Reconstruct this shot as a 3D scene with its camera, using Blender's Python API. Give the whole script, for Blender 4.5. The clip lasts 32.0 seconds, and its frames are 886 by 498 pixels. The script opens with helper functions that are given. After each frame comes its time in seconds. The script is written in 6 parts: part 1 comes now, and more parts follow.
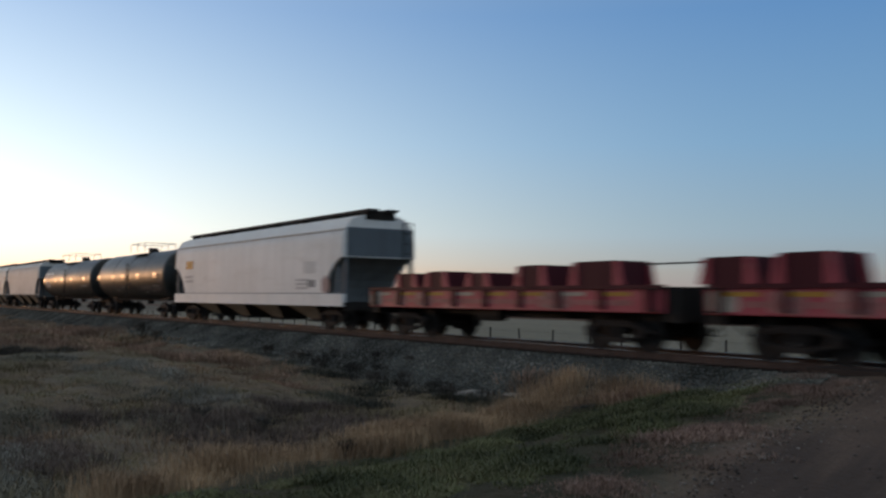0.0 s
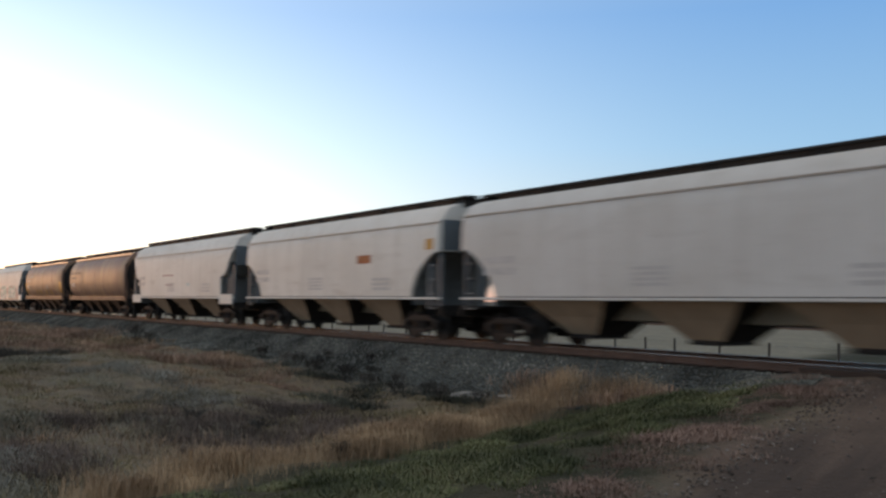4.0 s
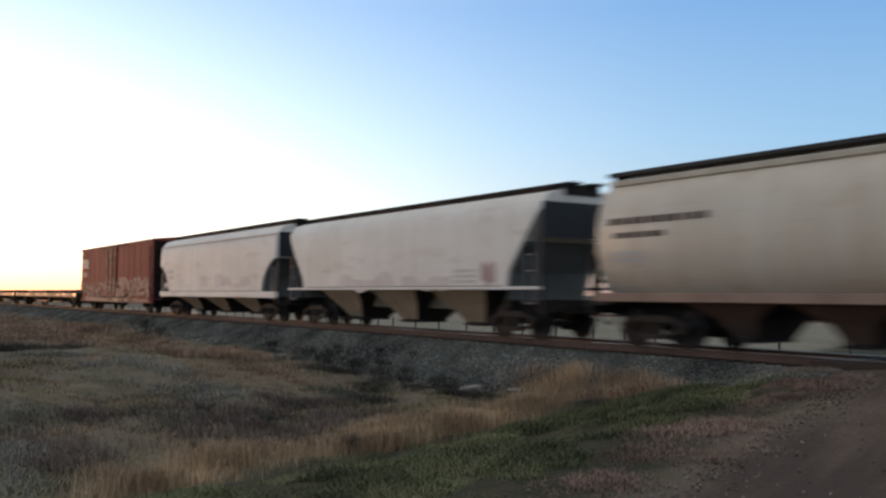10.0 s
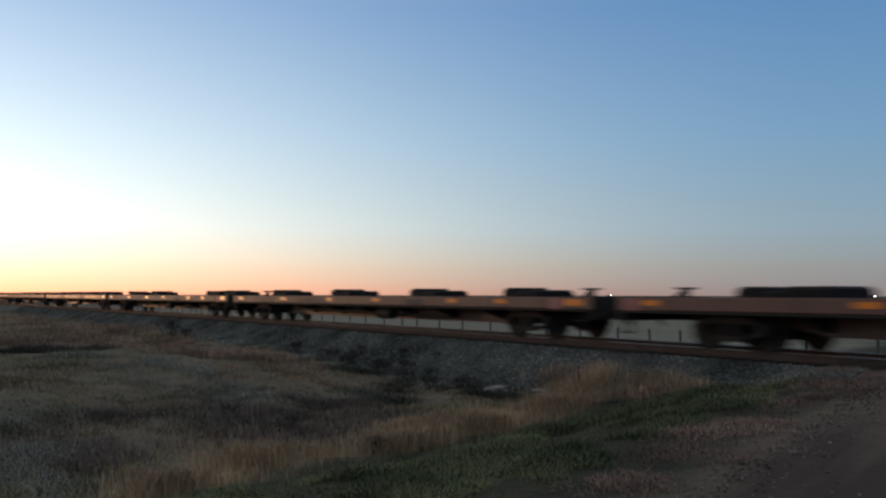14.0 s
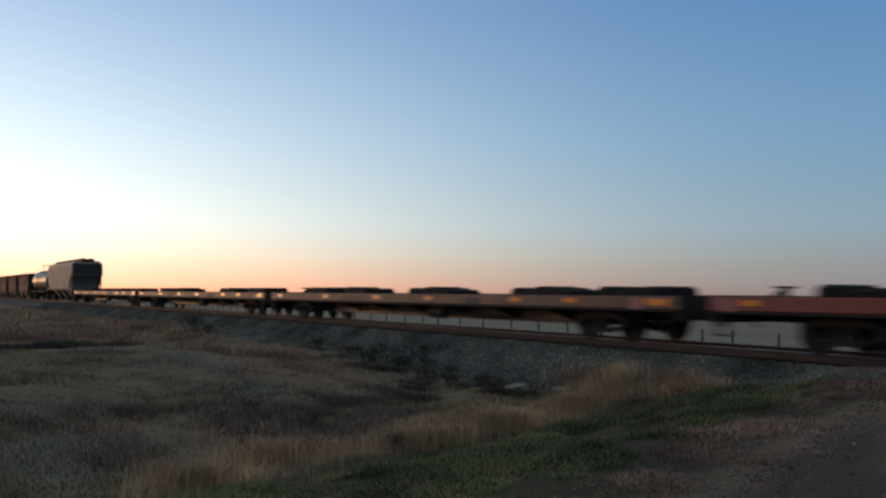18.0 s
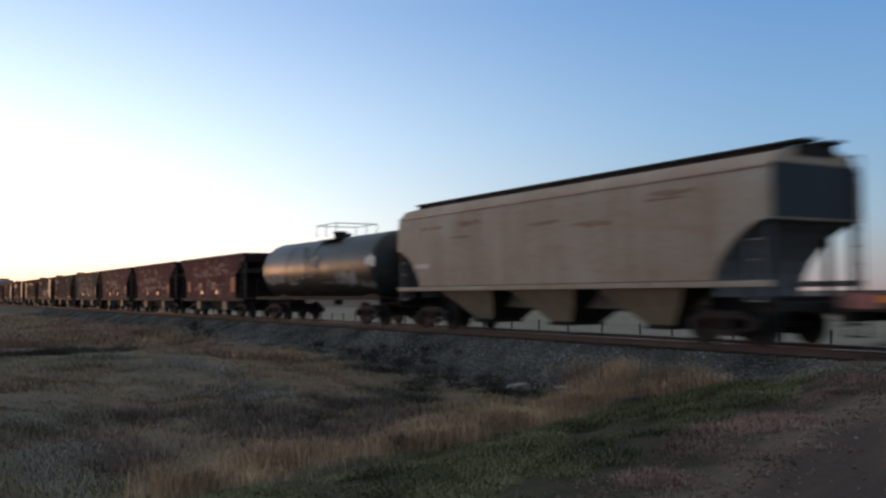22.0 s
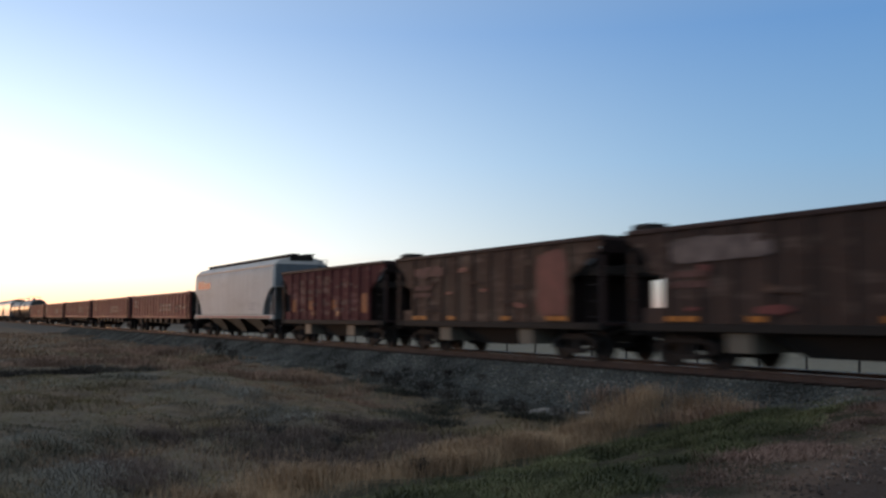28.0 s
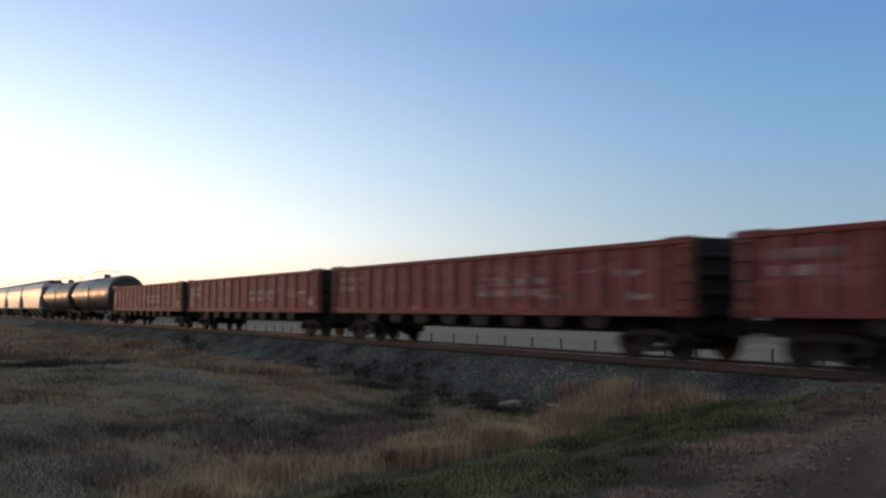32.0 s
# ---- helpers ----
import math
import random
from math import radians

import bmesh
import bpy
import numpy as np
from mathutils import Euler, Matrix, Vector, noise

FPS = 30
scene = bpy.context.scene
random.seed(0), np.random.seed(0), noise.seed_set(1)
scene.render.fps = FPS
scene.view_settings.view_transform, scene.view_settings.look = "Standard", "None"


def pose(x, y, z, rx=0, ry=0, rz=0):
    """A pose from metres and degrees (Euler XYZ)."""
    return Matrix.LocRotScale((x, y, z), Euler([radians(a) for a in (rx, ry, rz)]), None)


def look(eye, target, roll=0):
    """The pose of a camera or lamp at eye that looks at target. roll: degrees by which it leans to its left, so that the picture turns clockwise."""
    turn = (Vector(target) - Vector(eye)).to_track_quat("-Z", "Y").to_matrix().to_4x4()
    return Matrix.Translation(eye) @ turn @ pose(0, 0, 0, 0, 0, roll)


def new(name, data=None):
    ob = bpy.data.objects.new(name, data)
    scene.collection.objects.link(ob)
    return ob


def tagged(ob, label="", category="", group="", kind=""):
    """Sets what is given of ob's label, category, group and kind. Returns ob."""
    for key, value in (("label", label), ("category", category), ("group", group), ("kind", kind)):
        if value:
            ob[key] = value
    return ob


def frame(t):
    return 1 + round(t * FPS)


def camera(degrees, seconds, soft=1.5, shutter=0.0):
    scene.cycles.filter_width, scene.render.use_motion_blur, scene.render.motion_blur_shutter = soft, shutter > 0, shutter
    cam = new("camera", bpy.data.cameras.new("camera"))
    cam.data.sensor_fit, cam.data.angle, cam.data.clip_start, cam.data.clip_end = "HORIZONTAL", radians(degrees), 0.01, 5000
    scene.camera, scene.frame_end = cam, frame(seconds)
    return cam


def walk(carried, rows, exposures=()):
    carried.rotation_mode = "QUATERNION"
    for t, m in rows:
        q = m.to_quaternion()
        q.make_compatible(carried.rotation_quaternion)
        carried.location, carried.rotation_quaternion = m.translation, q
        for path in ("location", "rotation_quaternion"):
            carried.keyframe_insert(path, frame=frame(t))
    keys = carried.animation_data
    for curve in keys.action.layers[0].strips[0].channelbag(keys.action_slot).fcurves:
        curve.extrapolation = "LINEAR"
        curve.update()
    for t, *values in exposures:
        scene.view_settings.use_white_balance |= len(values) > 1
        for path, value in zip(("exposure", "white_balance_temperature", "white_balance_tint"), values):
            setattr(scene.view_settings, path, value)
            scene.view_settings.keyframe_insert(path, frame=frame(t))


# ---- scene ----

# World: x runs along the track in the train's direction, y across it, z up from the rail top.
EYE = (0.0, -17.75, 1.225)
TURNS = [
    (0.0, 93.041, -0.587, 56.912),
    (0.5, 92.958, -0.695, 57.011),
    (1.0, 92.949, -0.808, 57.425),
    (1.5, 93.009, -1.099, 57.490),
    (2.0, 93.031, -0.662, 57.367),
    (2.5, 92.885, -0.247, 57.014),
    (3.0, 92.868, -0.392, 56.544),
    (3.5, 92.985, -0.441, 56.512),
    (5.5, 93.553, -0.630, 56.640),
    (6.0, 93.443, -0.819, 56.489),
    (6.5, 93.447, -1.321, 56.047),
    (7.0, 93.282, -1.053, 55.859),
    (7.5, 93.038, -0.693, 56.060),
    (8.0, 93.118, -0.957, 56.435),
    (8.5, 93.158, -0.861, 56.667),
    (9.0, 93.088, -0.879, 57.015),
    (9.5, 92.884, -0.505, 57.085),
    (10.0, 92.758, -0.360, 57.102),
    (10.5, 92.726, -0.514, 57.228),
    (11.0, 92.682, -0.112, 57.571),
    (11.5, 92.538, -0.060, 58.165),
    (12.0, 92.524, -0.590, 58.918),
    (12.5, 92.503, -0.774, 59.066),
    (13.0, 92.548, -0.603, 58.727),
    (13.5, 92.638, -0.560, 58.624),
    (14.0, 92.784, -0.140, 58.525),
    (14.5, 92.831, 0.208, 58.898),
    (15.0, 92.826, 0.186, 59.289),
    (15.5, 92.804, 0.147, 59.671),
    (17.5, 92.515, -0.258, 59.737),
    (18.0, 92.651, -0.409, 59.786),
    (18.5, 92.757, -0.138, 59.762),
    (19.0, 92.804, -0.319, 59.676),
    (19.5, 92.766, -0.376, 59.617),
    (20.0, 92.730, -0.150, 59.564),
    (20.5, 92.703, 0.148, 59.759),
    (21.0, 92.703, 0.177, 59.945),
    (21.5, 92.663, 0.300, 59.918),
    (22.0, 92.677, 0.471, 59.785),
    (22.5, 92.699, 0.470, 59.757),
    (23.0, 92.723, 0.364, 59.797),
    (23.5, 92.915, 0.569, 59.945),
    (24.0, 93.190, 0.952, 60.108),
    (24.5, 93.406, 1.223, 60.327),
    (26.5, 93.709, 0.656, 61.147),
    (27.0, 93.813, 0.453, 61.559),
    (27.5, 93.997, 0.213, 61.654),
    (28.0, 94.094, -0.151, 61.194),
    (28.5, 94.154, -0.248, 60.537),
    (29.0, 94.114, -0.678, 60.147),
    (29.5, 93.529, -1.101, 60.117),
    (30.0, 93.477, -0.957, 60.195),
    (30.5, 93.533, -0.968, 60.168),
    (31.0, 93.632, -1.117, 59.821),
    (31.5, 93.646, -0.910, 59.526),
    (32.0, 93.651, -0.180, 59.395),
]
# seconds, stops, kelvin, tint
EXPOSURES = [(0.0, -0.14, 6420, 10.5), (1.0, 0.32, 6800, 12.5), (2.0, 0.34, 6850, 12.5), (3.0, 0.46, 6900, 12.5), (6.0, 0.5, 6900, 13), (9.0, 0.52, 6900, 13), (11.5, 0.57, 6900, 13), (12.2, 0.48, 6900, 13), (13.0, -0.07, 6480, 10), (14.0, -0.22, 6430, 10),
             (18.0, -0.25, 6430, 10), (19.5, -0.25, 6360, 10), (20.5, -0.25, 6170, 10.5), (21.2, -0.22, 6150, 11), (22.0, 0.1, 6330, 13), (24.0, 0.23, 6420, 13), (27.0, 0.04, 6330, 12.5), (29.0, 0.05, 6380, 13), (32.0, 0.05, 6480, 13)]
cam = camera(50.0, 32.0, soft=2.5, shutter=0.6)
walk(cam, [(t, pose(*EYE, rx, ry, rz)) for t, rx, ry, rz in TURNS], EXPOSURES)

# ---- light: the sun sits on the horizon beyond the far end of the train ----
SUN_AZ, SUN_EL = -104.0, 2.0          # degrees clockwise from +y, degrees up
az, el = radians(SUN_AZ), radians(SUN_EL)
toward = Vector((math.sin(az) * math.cos(el), math.cos(az) * math.cos(el), math.sin(el)))
world = bpy.data.worlds.new("dusk_sky")
scene.world = world
world.use_nodes = True
wn, wl = world.node_tree.nodes, world.node_tree.links


def world_math(op, a, b=0.0, clamp=False):
    m = wn.new("ShaderNodeMath")
    m.operation, m.use_clamp = op, clamp
    for sock, v in ((m.inputs[0], a), (m.inputs[1], b)):
        if isinstance(v, (int, float)):
            sock.default_value = v
        else:
            wl.new(v, sock)
    return m.outputs[0]


def world_vec(op, a, b):
    m = wn.new("ShaderNodeVectorMath")
    m.operation = op
    for sock, v in ((m.inputs[0], a), (m.inputs[1], b)):
        if isinstance(v, (tuple, Vector)):
            sock.default_value = v
        else:
            wl.new(v, sock)
    return m


def tinted(fac, col):
    """A colour times a factor."""
    m = wn.new("ShaderNodeVectorMath")
    m.operation, m.inputs[0].default_value = "SCALE", col
    wl.new(fac, m.inputs["Scale"])
    return m.outputs[0]


sky = wn.new("ShaderNodeTexSky")
sky.sky_type, sky.sun_disc = "NISHITA", False
sky.sun_elevation, sky.sun_rotation = el, az
sky.altitude, sky.air_density, sky.dust_density, sky.ozone_density = 300.0, 1.0, 0.5, 3.0
way = wn.new("ShaderNodeTexCoord").outputs["Generated"]
rise = wn.new("ShaderNodeSeparateXYZ")
wl.new(way, rise.inputs[0])
up = world_math("MAXIMUM", rise.outputs[2], 0.0)
near_sun = world_math("MAXIMUM", world_vec("DOT_PRODUCT", way, toward).outputs["Value"], 0.0)
# clear dusk sky from the horizon to the zenith
dome = wn.new("ShaderNodeValToRGB")
STOPS = [(0.0, (0.32, 0.47, 0.73)), (0.03, (0.325, 0.405, 0.48)), (0.08, (0.28, 0.405, 0.505)), (0.16, (0.202, 0.377, 0.575)), (0.29, (0.124, 0.284, 0.545)), (0.5, (0.28, 0.35, 0.43)), (1.0, (0.40, 0.40, 0.395))]
els = dome.color_ramp.elements
els[0].position, els[0].color = STOPS[0][0], (*STOPS[0][1], 1)
els[1].position, els[1].color = STOPS[-1][0], (*STOPS[-1][1], 1)
for pos, col in STOPS[1:-1]:
    els.new(pos).color = (*col, 1)
wl.new(up, dome.inputs[0])
# broad pale glow round the sun, and the orange band that lies on the horizon
low = world_math("SUBTRACT", 1.0, world_math("MULTIPLY", world_math("EXPONENT", world_math("MULTIPLY", up, -21.0)), 0.6))
glow_base = world_math("MULTIPLY", low, world_math("POWER", near_sun, 4.0))
glow_col = wn.new("ShaderNodeCombineXYZ")
for sock, (amount, fall) in zip(glow_col.inputs, ((2.2, -4.95), (2.02, -4.5), (1.47, -3.5))):
    wl.new(world_math("MULTIPLY", glow_base, world_math("MULTIPLY", world_math("EXPONENT", world_math("MULTIPLY", up, fall)), amount)), sock)
band_f = world_math("MULTIPLY", world_math("POWER", near_sun, 5.0), world_math("EXPONENT", world_math("MULTIPLY", up, -32.0)))
away = world_math("MAXIMUM", world_vec("DOT_PRODUCT", way, -toward).outputs["Value"], 0.0)
rosy_f = world_math("MULTIPLY", world_math("POWER", away, 0.6), world_math("EXPONENT", world_math("MULTIPLY", up, -2.0)))
total = world_vec("ADD", dome.outputs[0], glow_col.outputs[0]).outputs[0]
total = world_vec("ADD", total, tinted(band_f, (1.75, 0.68, 0.1))).outputs[0]
total = world_vec("ADD", total, tinted(rosy_f, (0.20, 0.19, 0.155))).outputs[0]
# low air takes the blue out of the light near the horizon
air = wn.new("ShaderNodeValToRGB")
air.color_ramp.elements[0].color = (0.92, 0.54, 0.35, 1)
air.color_ramp.elements[1].position, air.color_ramp.elements[1].color = 0.068, (1.0, 1.0, 1.0, 1)
air.color_ramp.elements.new(0.016).color = (0.95, 0.71, 0.54, 1)
air.color_ramp.elements.new(0.036).color = (0.98, 0.88, 0.79, 1)
wl.new(up, air.inputs[0])
total = world_vec("MULTIPLY", total, air.outputs[0]).outputs[0]
nish = wn.new("ShaderNodeVectorMath")
nish.operation, nish.inputs["Scale"].default_value = "SCALE", 0.02
wl.new(sky.outputs[0], nish.inputs[0])
total = world_vec("ADD", total, nish.outputs[0]).outputs[0]
wl.new(total, wn["Background"].inputs[0])
wn["Background"].inputs[1].default_value = 1.0

sun_data = bpy.data.lights.new("sun", "SUN")
sun_data.energy, sun_data.angle, sun_data.color = 0.4, radians(1.5), (1.0, 0.5, 0.22)
sun = new("sun", sun_data)
sun.matrix_world = look((0, 0, 60), Vector((0, 0, 60)) - toward)


# ---- materials ----
def nodes_of(name):
    mat = bpy.data.materials.new(name)
    mat.use_nodes = True
    nt = mat.node_tree
    return mat, nt.nodes, nt.links, nt.nodes["Principled BSDF"]


def mix(n, l, fac, a, b):
    m = n.new("ShaderNodeMix")
    m.data_type = "RGBA"
    for sock, v in ((m.inputs[0], fac), (m.inputs[6], a), (m.inputs[7], b)):
        if hasattr(v, "is_linked"):
            l.new(v, sock)
        elif sock == m.inputs[0]:
            sock.default_value = v
        else:
            sock.default_value = (*v, 1)
    return m.outputs[2]


def noise_fac(n, l, vec, scale, detail, lo, hi):
    t = n.new("ShaderNodeTexNoise")
    t.inputs["Scale"].default_value, t.inputs["Detail"].default_value = scale, detail
    l.new(vec, t.inputs["Vector"])
    r = n.new("ShaderNodeMapRange")
    r.inputs[1].default_value, r.inputs[2].default_value = lo, hi
    l.new(t.outputs["Fac"], r.inputs[0])
    return r.outputs[0]


def stretched(n, l, vec, sx, sy, sz):
    m = n.new("ShaderNodeVectorMath")
    m.operation = "MULTIPLY"
    m.inputs[1].default_value = (sx, sy, sz)
    l.new(vec, m.inputs[0])
    return m.outputs[0]


def object_vec(n, l):
    tc, oi = n.new("ShaderNodeTexCoord"), n.new("ShaderNodeObjectInfo")
    add = n.new("ShaderNodeVectorMath")
    add.operation = "MULTIPLY_ADD"
    l.new(oi.outputs["Random"], add.inputs[0])
    add.inputs[1].default_value = (37.0, 11.0, 5.0)
    l.new(tc.outputs["Object"], add.inputs[2])
    return add.outputs[0]


def paint(name, base, dirt, amount=0.5, rough=0.45, rust=(0.12, 0.045, 0.02), rusty=0.15, bump=0.02, metal=0.0, spec=0.5, blotch=None, faded=None):
    """Weathered paint on steel: broad fading, vertical dirt streaks, small rust spots."""
    mat, n, l, b = nodes_of(name)
    v = object_vec(n, l)
    broad = noise_fac(n, l, stretched(n, l, v, 0.25, 0.25, 0.5), 1.0, 3, 0.35, 0.7)
    streak = noise_fac(n, l, stretched(n, l, v, 2.2, 2.2, 0.18), 1.0, 6, 0.5 - 0.25 * amount, 0.85 - 0.15 * amount)
    fine = noise_fac(n, l, v, 9.0, 5, 0.62 - 0.12 * rusty, 0.72)
    c = mix(n, l, broad, base, [0.72 * p + 0.28 * q for p, q in zip(base, dirt)])
    scaled = n.new("ShaderNodeMath")
    scaled.operation, scaled.inputs[1].default_value = "MULTIPLY", amount
    l.new(streak, scaled.inputs[0])
    c = mix(n, l, scaled.outputs[0], c, dirt)
    spots = n.new("ShaderNodeMath")
    spots.operation, spots.inputs[1].default_value = "MULTIPLY", rusty
    l.new(fine, spots.inputs[0])
    c = mix(n, l, spots.outputs[0], c, rust)
    if blotch:
        # worn rows of old lettering and patched paint: uneven, longer than high
        col, much = blotch
        wide = noise_fac(n, l, stretched(n, l, v, 0.7, 0.7, 2.4), 1.0, 5, 0.5, 0.68)
        band = noise_fac(n, l, stretched(n, l, v, 0.15, 0.15, 3.2), 1.0, 2, 0.42, 0.6)
        both = n.new("ShaderNodeMath")
        both.operation = "MULTIPLY"
        l.new(wide, both.inputs[0])
        l.new(band, both.inputs[1])
        cut = n.new("ShaderNodeMath")
        cut.operation, cut.inputs[1].default_value = "MULTIPLY", much
        l.new(both.outputs[0], cut.inputs[0])
        c = mix(n, l, cut.outputs[0], c, col)
    if faded:
        # broad sun-faded fields, higher than wide
        col, much = faded
        soft = noise_fac(n, l, stretched(n, l, v, 0.55, 0.55, 0.3), 1.0, 2, 0.42, 0.72)
        part_of = n.new("ShaderNodeMath")
        part_of.operation, part_of.inputs[1].default_value = "MULTIPLY", much
        l.new(soft, part_of.inputs[0])
        c = mix(n, l, part_of.outputs[0], c, col)
    l.new(c, b.inputs["Base Color"])
    rr = n.new("ShaderNodeMapRange")
    rr.inputs[3].default_value, rr.inputs[4].default_value = rough, min(1, rough + 0.1)
    l.new(streak, rr.inputs[0])
    l.new(rr.outputs[0], b.inputs["Roughness"])
    b.inputs["Metallic"].default_value, b.inputs["Specular IOR Level"].default_value = metal, spec
    bp = n.new("ShaderNodeBump")
    bp.inputs["Strength"].default_value, bp.inputs["Distance"].default_value = 0.5, bump
    t = n.new("ShaderNodeTexNoise")
    t.inputs["Scale"].default_value, t.inputs["Detail"].default_value = 1.6, 4
    l.new(v, t.inputs["Vector"])
    l.new(t.outputs["Fac"], bp.inputs["Height"])
    l.new(bp.outputs[0], b.inputs["Normal"])
    return mat


def plain(name, col, rough=0.7, var=0.25, scale=6.0, metal=0.0):
    mat, n, l, b = nodes_of(name)
    v = object_vec(n, l)
    f = noise_fac(n, l, v, scale, 4, 0.3, 0.7)
    l.new(mix(n, l, f, col, [c * (1 - var) for c in col]), b.inputs["Base Color"])
    b.inputs["Roughness"].default_value, b.inputs["Metallic"].default_value = rough, metal
    b.inputs["Specular IOR Level"].default_value = 0.5 if rough < 0.42 else 0.22
    return mat


def glow(name, col, strength):
    mat, n, l, b = nodes_of(name)
    b.inputs["Base Color"].default_value = (*col, 1)
    b.inputs["Emission Color"].default_value = (*col, 1)
    b.inputs["Emission Strength"].default_value = strength
    return mat


WHITE = paint("white_paint", (0.74, 0.69, 0.62), (0.46, 0.39, 0.31), 0.3, 0.6, spec=0.25, blotch=((0.50, 0.43, 0.36), 0.5))
CLEANWHITE = paint("clean_white_paint", (0.82, 0.80, 0.755), (0.56, 0.51, 0.44), 0.25, 0.55, spec=0.3, blotch=((0.62, 0.57, 0.5), 0.35))
GREY = paint("grey_paint", (0.62, 0.59, 0.545), (0.40, 0.35, 0.29), 0.3, 0.6, spec=0.25, blotch=((0.46, 0.42, 0.37), 0.4))
SHINYGREY = paint("glossy_grey_paint", (0.55, 0.52, 0.47), (0.38, 0.32, 0.26), 0.3, 0.42, spec=0.4)
BAYTAN = paint("grimy_beige_paint", (0.35, 0.265, 0.18), (0.19, 0.14, 0.095), 0.6, 0.65, spec=0.2)
# near-black: shade on the bays' end slopes is put into the colour
BAYDARK = paint("shaded_bay_slope_paint", (0.042, 0.034, 0.028), (0.022, 0.018, 0.015), 0.6, 0.75, spec=0.12)
BAYBROWN = paint("grimy_brown_bay_paint", (0.085, 0.055, 0.042), (0.04, 0.028, 0.022), 0.6, 0.65, spec=0.2)
BAYDOOR = paint("grimy_cream_paint", (0.20, 0.172, 0.13), (0.11, 0.086, 0.062), 0.6, 0.6, spec=0.2)
TAN = paint("dirty_tan_paint", (0.40, 0.27, 0.20), (0.24, 0.125, 0.085), 0.7, 0.45, rusty=0.4)
BROWN = paint("faded_brown_paint", (0.235, 0.130, 0.088), (0.15, 0.082, 0.066), 0.7, 0.55, rusty=0.35, spec=0.38, blotch=((0.25, 0.10, 0.065), 0.45), faded=((0.37, 0.235, 0.128), 0.6))
RUSTTAN = paint("rust_stained_beige", (0.40, 0.315, 0.235), (0.27, 0.175, 0.12), 0.6, 0.65, rusty=0.5, spec=0.2, blotch=((0.34, 0.19, 0.125), 0.5), faded=((0.46, 0.39, 0.31), 0.6))
SOFTINK = plain("dim_lettering", (0.15, 0.105, 0.085), 0.6, 0.5, 3)
DARKSILL = paint("dark_brown_sill", (0.17, 0.09, 0.062), (0.09, 0.05, 0.038), 0.7, 0.6, spec=0.2)
SILLTAN = paint("grimy_sill", (0.30, 0.20, 0.15), (0.17, 0.10, 0.075), 0.7, 0.55, spec=0.25)
ALU = paint("dull_grain_grey", (0.60, 0.53, 0.43), (0.39, 0.30, 0.21), 0.5, 0.45, rusty=0.2, spec=0.35, blotch=((0.43, 0.33, 0.21), 0.6))
BLACK = paint("black_tank_paint", (0.0150, 0.0168, 0.0148), (0.040, 0.039, 0.033), 0.7, 0.40, rusty=0.2, spec=0.27, blotch=((0.055, 0.051, 0.043), 0.7))
RUSTBOX = paint("rust_red_paint", (0.285, 0.058, 0.049), (0.12, 0.025, 0.019), 0.5, 0.68, rusty=0.5, spec=0.09, blotch=((0.23, 0.06, 0.045), 0.4))
DOORRED = paint("worn_door_red", (0.27, 0.09, 0.07), (0.13, 0.03, 0.024), 0.6, 0.65, rusty=0.4, spec=0.1, blotch=((0.33, 0.17, 0.12), 0.7))
OXIDE = paint("oxide_red_paint", (0.25, 0.052, 0.05), (0.15, 0.04, 0.037), 0.8, 0.62, rusty=0.4, spec=0.2, blotch=((0.36, 0.15, 0.12), 0.55))
WORNRIB = paint("worn_rib_red", (0.34, 0.11, 0.09), (0.20, 0.06, 0.05), 0.9, 0.6, rusty=0.5, spec=0.22, blotch=((0.42, 0.22, 0.14), 0.5))
OREBROWN = paint("ore_brown_paint", (0.155, 0.045, 0.041), (0.085, 0.029, 0.027), 0.8, 0.82, rusty=0.3, spec=0.12, blotch=((0.30, 0.14, 0.115), 0.8))
OREGREY = paint("ore_grey_paint", (0.105, 0.063, 0.048), (0.045, 0.03, 0.024), 0.8, 0.82, rusty=0.4, spec=0.12, blotch=((0.20, 0.13, 0.10), 0.85))
OREMIX = paint("ore_worn_paint", (0.14, 0.080, 0.055), (0.072, 0.038, 0.028), 0.9, 0.82, rusty=0.5, spec=0.12, blotch=((0.28, 0.17, 0.12), 0.8), faded=((0.20, 0.135, 0.09), 0.5))
OREDARK = paint("grimy_chord_paint", (0.055, 0.03, 0.026), (0.035, 0.02, 0.017), 0.7, 0.65, spec=0.2)
RED = paint("bright_red_paint", (0.46, 0.07, 0.085), (0.30, 0.05, 0.06), 0.6, 0.5, spec=0.3, blotch=((0.56, 0.26, 0.22), 0.5))
DARKRED = paint("dark_red_paint", (0.07, 0.009, 0.015), (0.042, 0.007, 0.01), 0.6, 0.6, spec=0.15)
YELLOWFLAT = paint("faded_yellow_paint", (0.18, 0.088, 0.058), (0.105, 0.050, 0.039), 0.7, 0.55, rusty=0.4, spec=0.35, blotch=((0.14, 0.064, 0.047), 0.6))
REDFLAT = paint("faded_red_paint", (0.27, 0.062, 0.048), (0.16, 0.042, 0.035), 0.6, 0.45, spec=0.3)
STEEL = paint("dark_grimy_steel", (0.020, 0.0172, 0.0152), (0.034, 0.026, 0.021), 0.6, 0.75, spec=0.2, bump=0.004)
TRUCKM = paint("truck_steel", (0.027, 0.0215, 0.0185), (0.045, 0.034, 0.027), 0.6, 0.8, rusty=0.2, spec=0.2)
WHEELM = plain("wheel_steel", (0.035, 0.028, 0.024), 0.8, 0.4, 8)
# blue sky reflection and shade of the hopper ends, put into the colour
BLUEGREY = paint("blue_shaded_end_paint", (0.13, 0.155, 0.17), (0.07, 0.07, 0.075), 0.5, 0.55, spec=0.25)
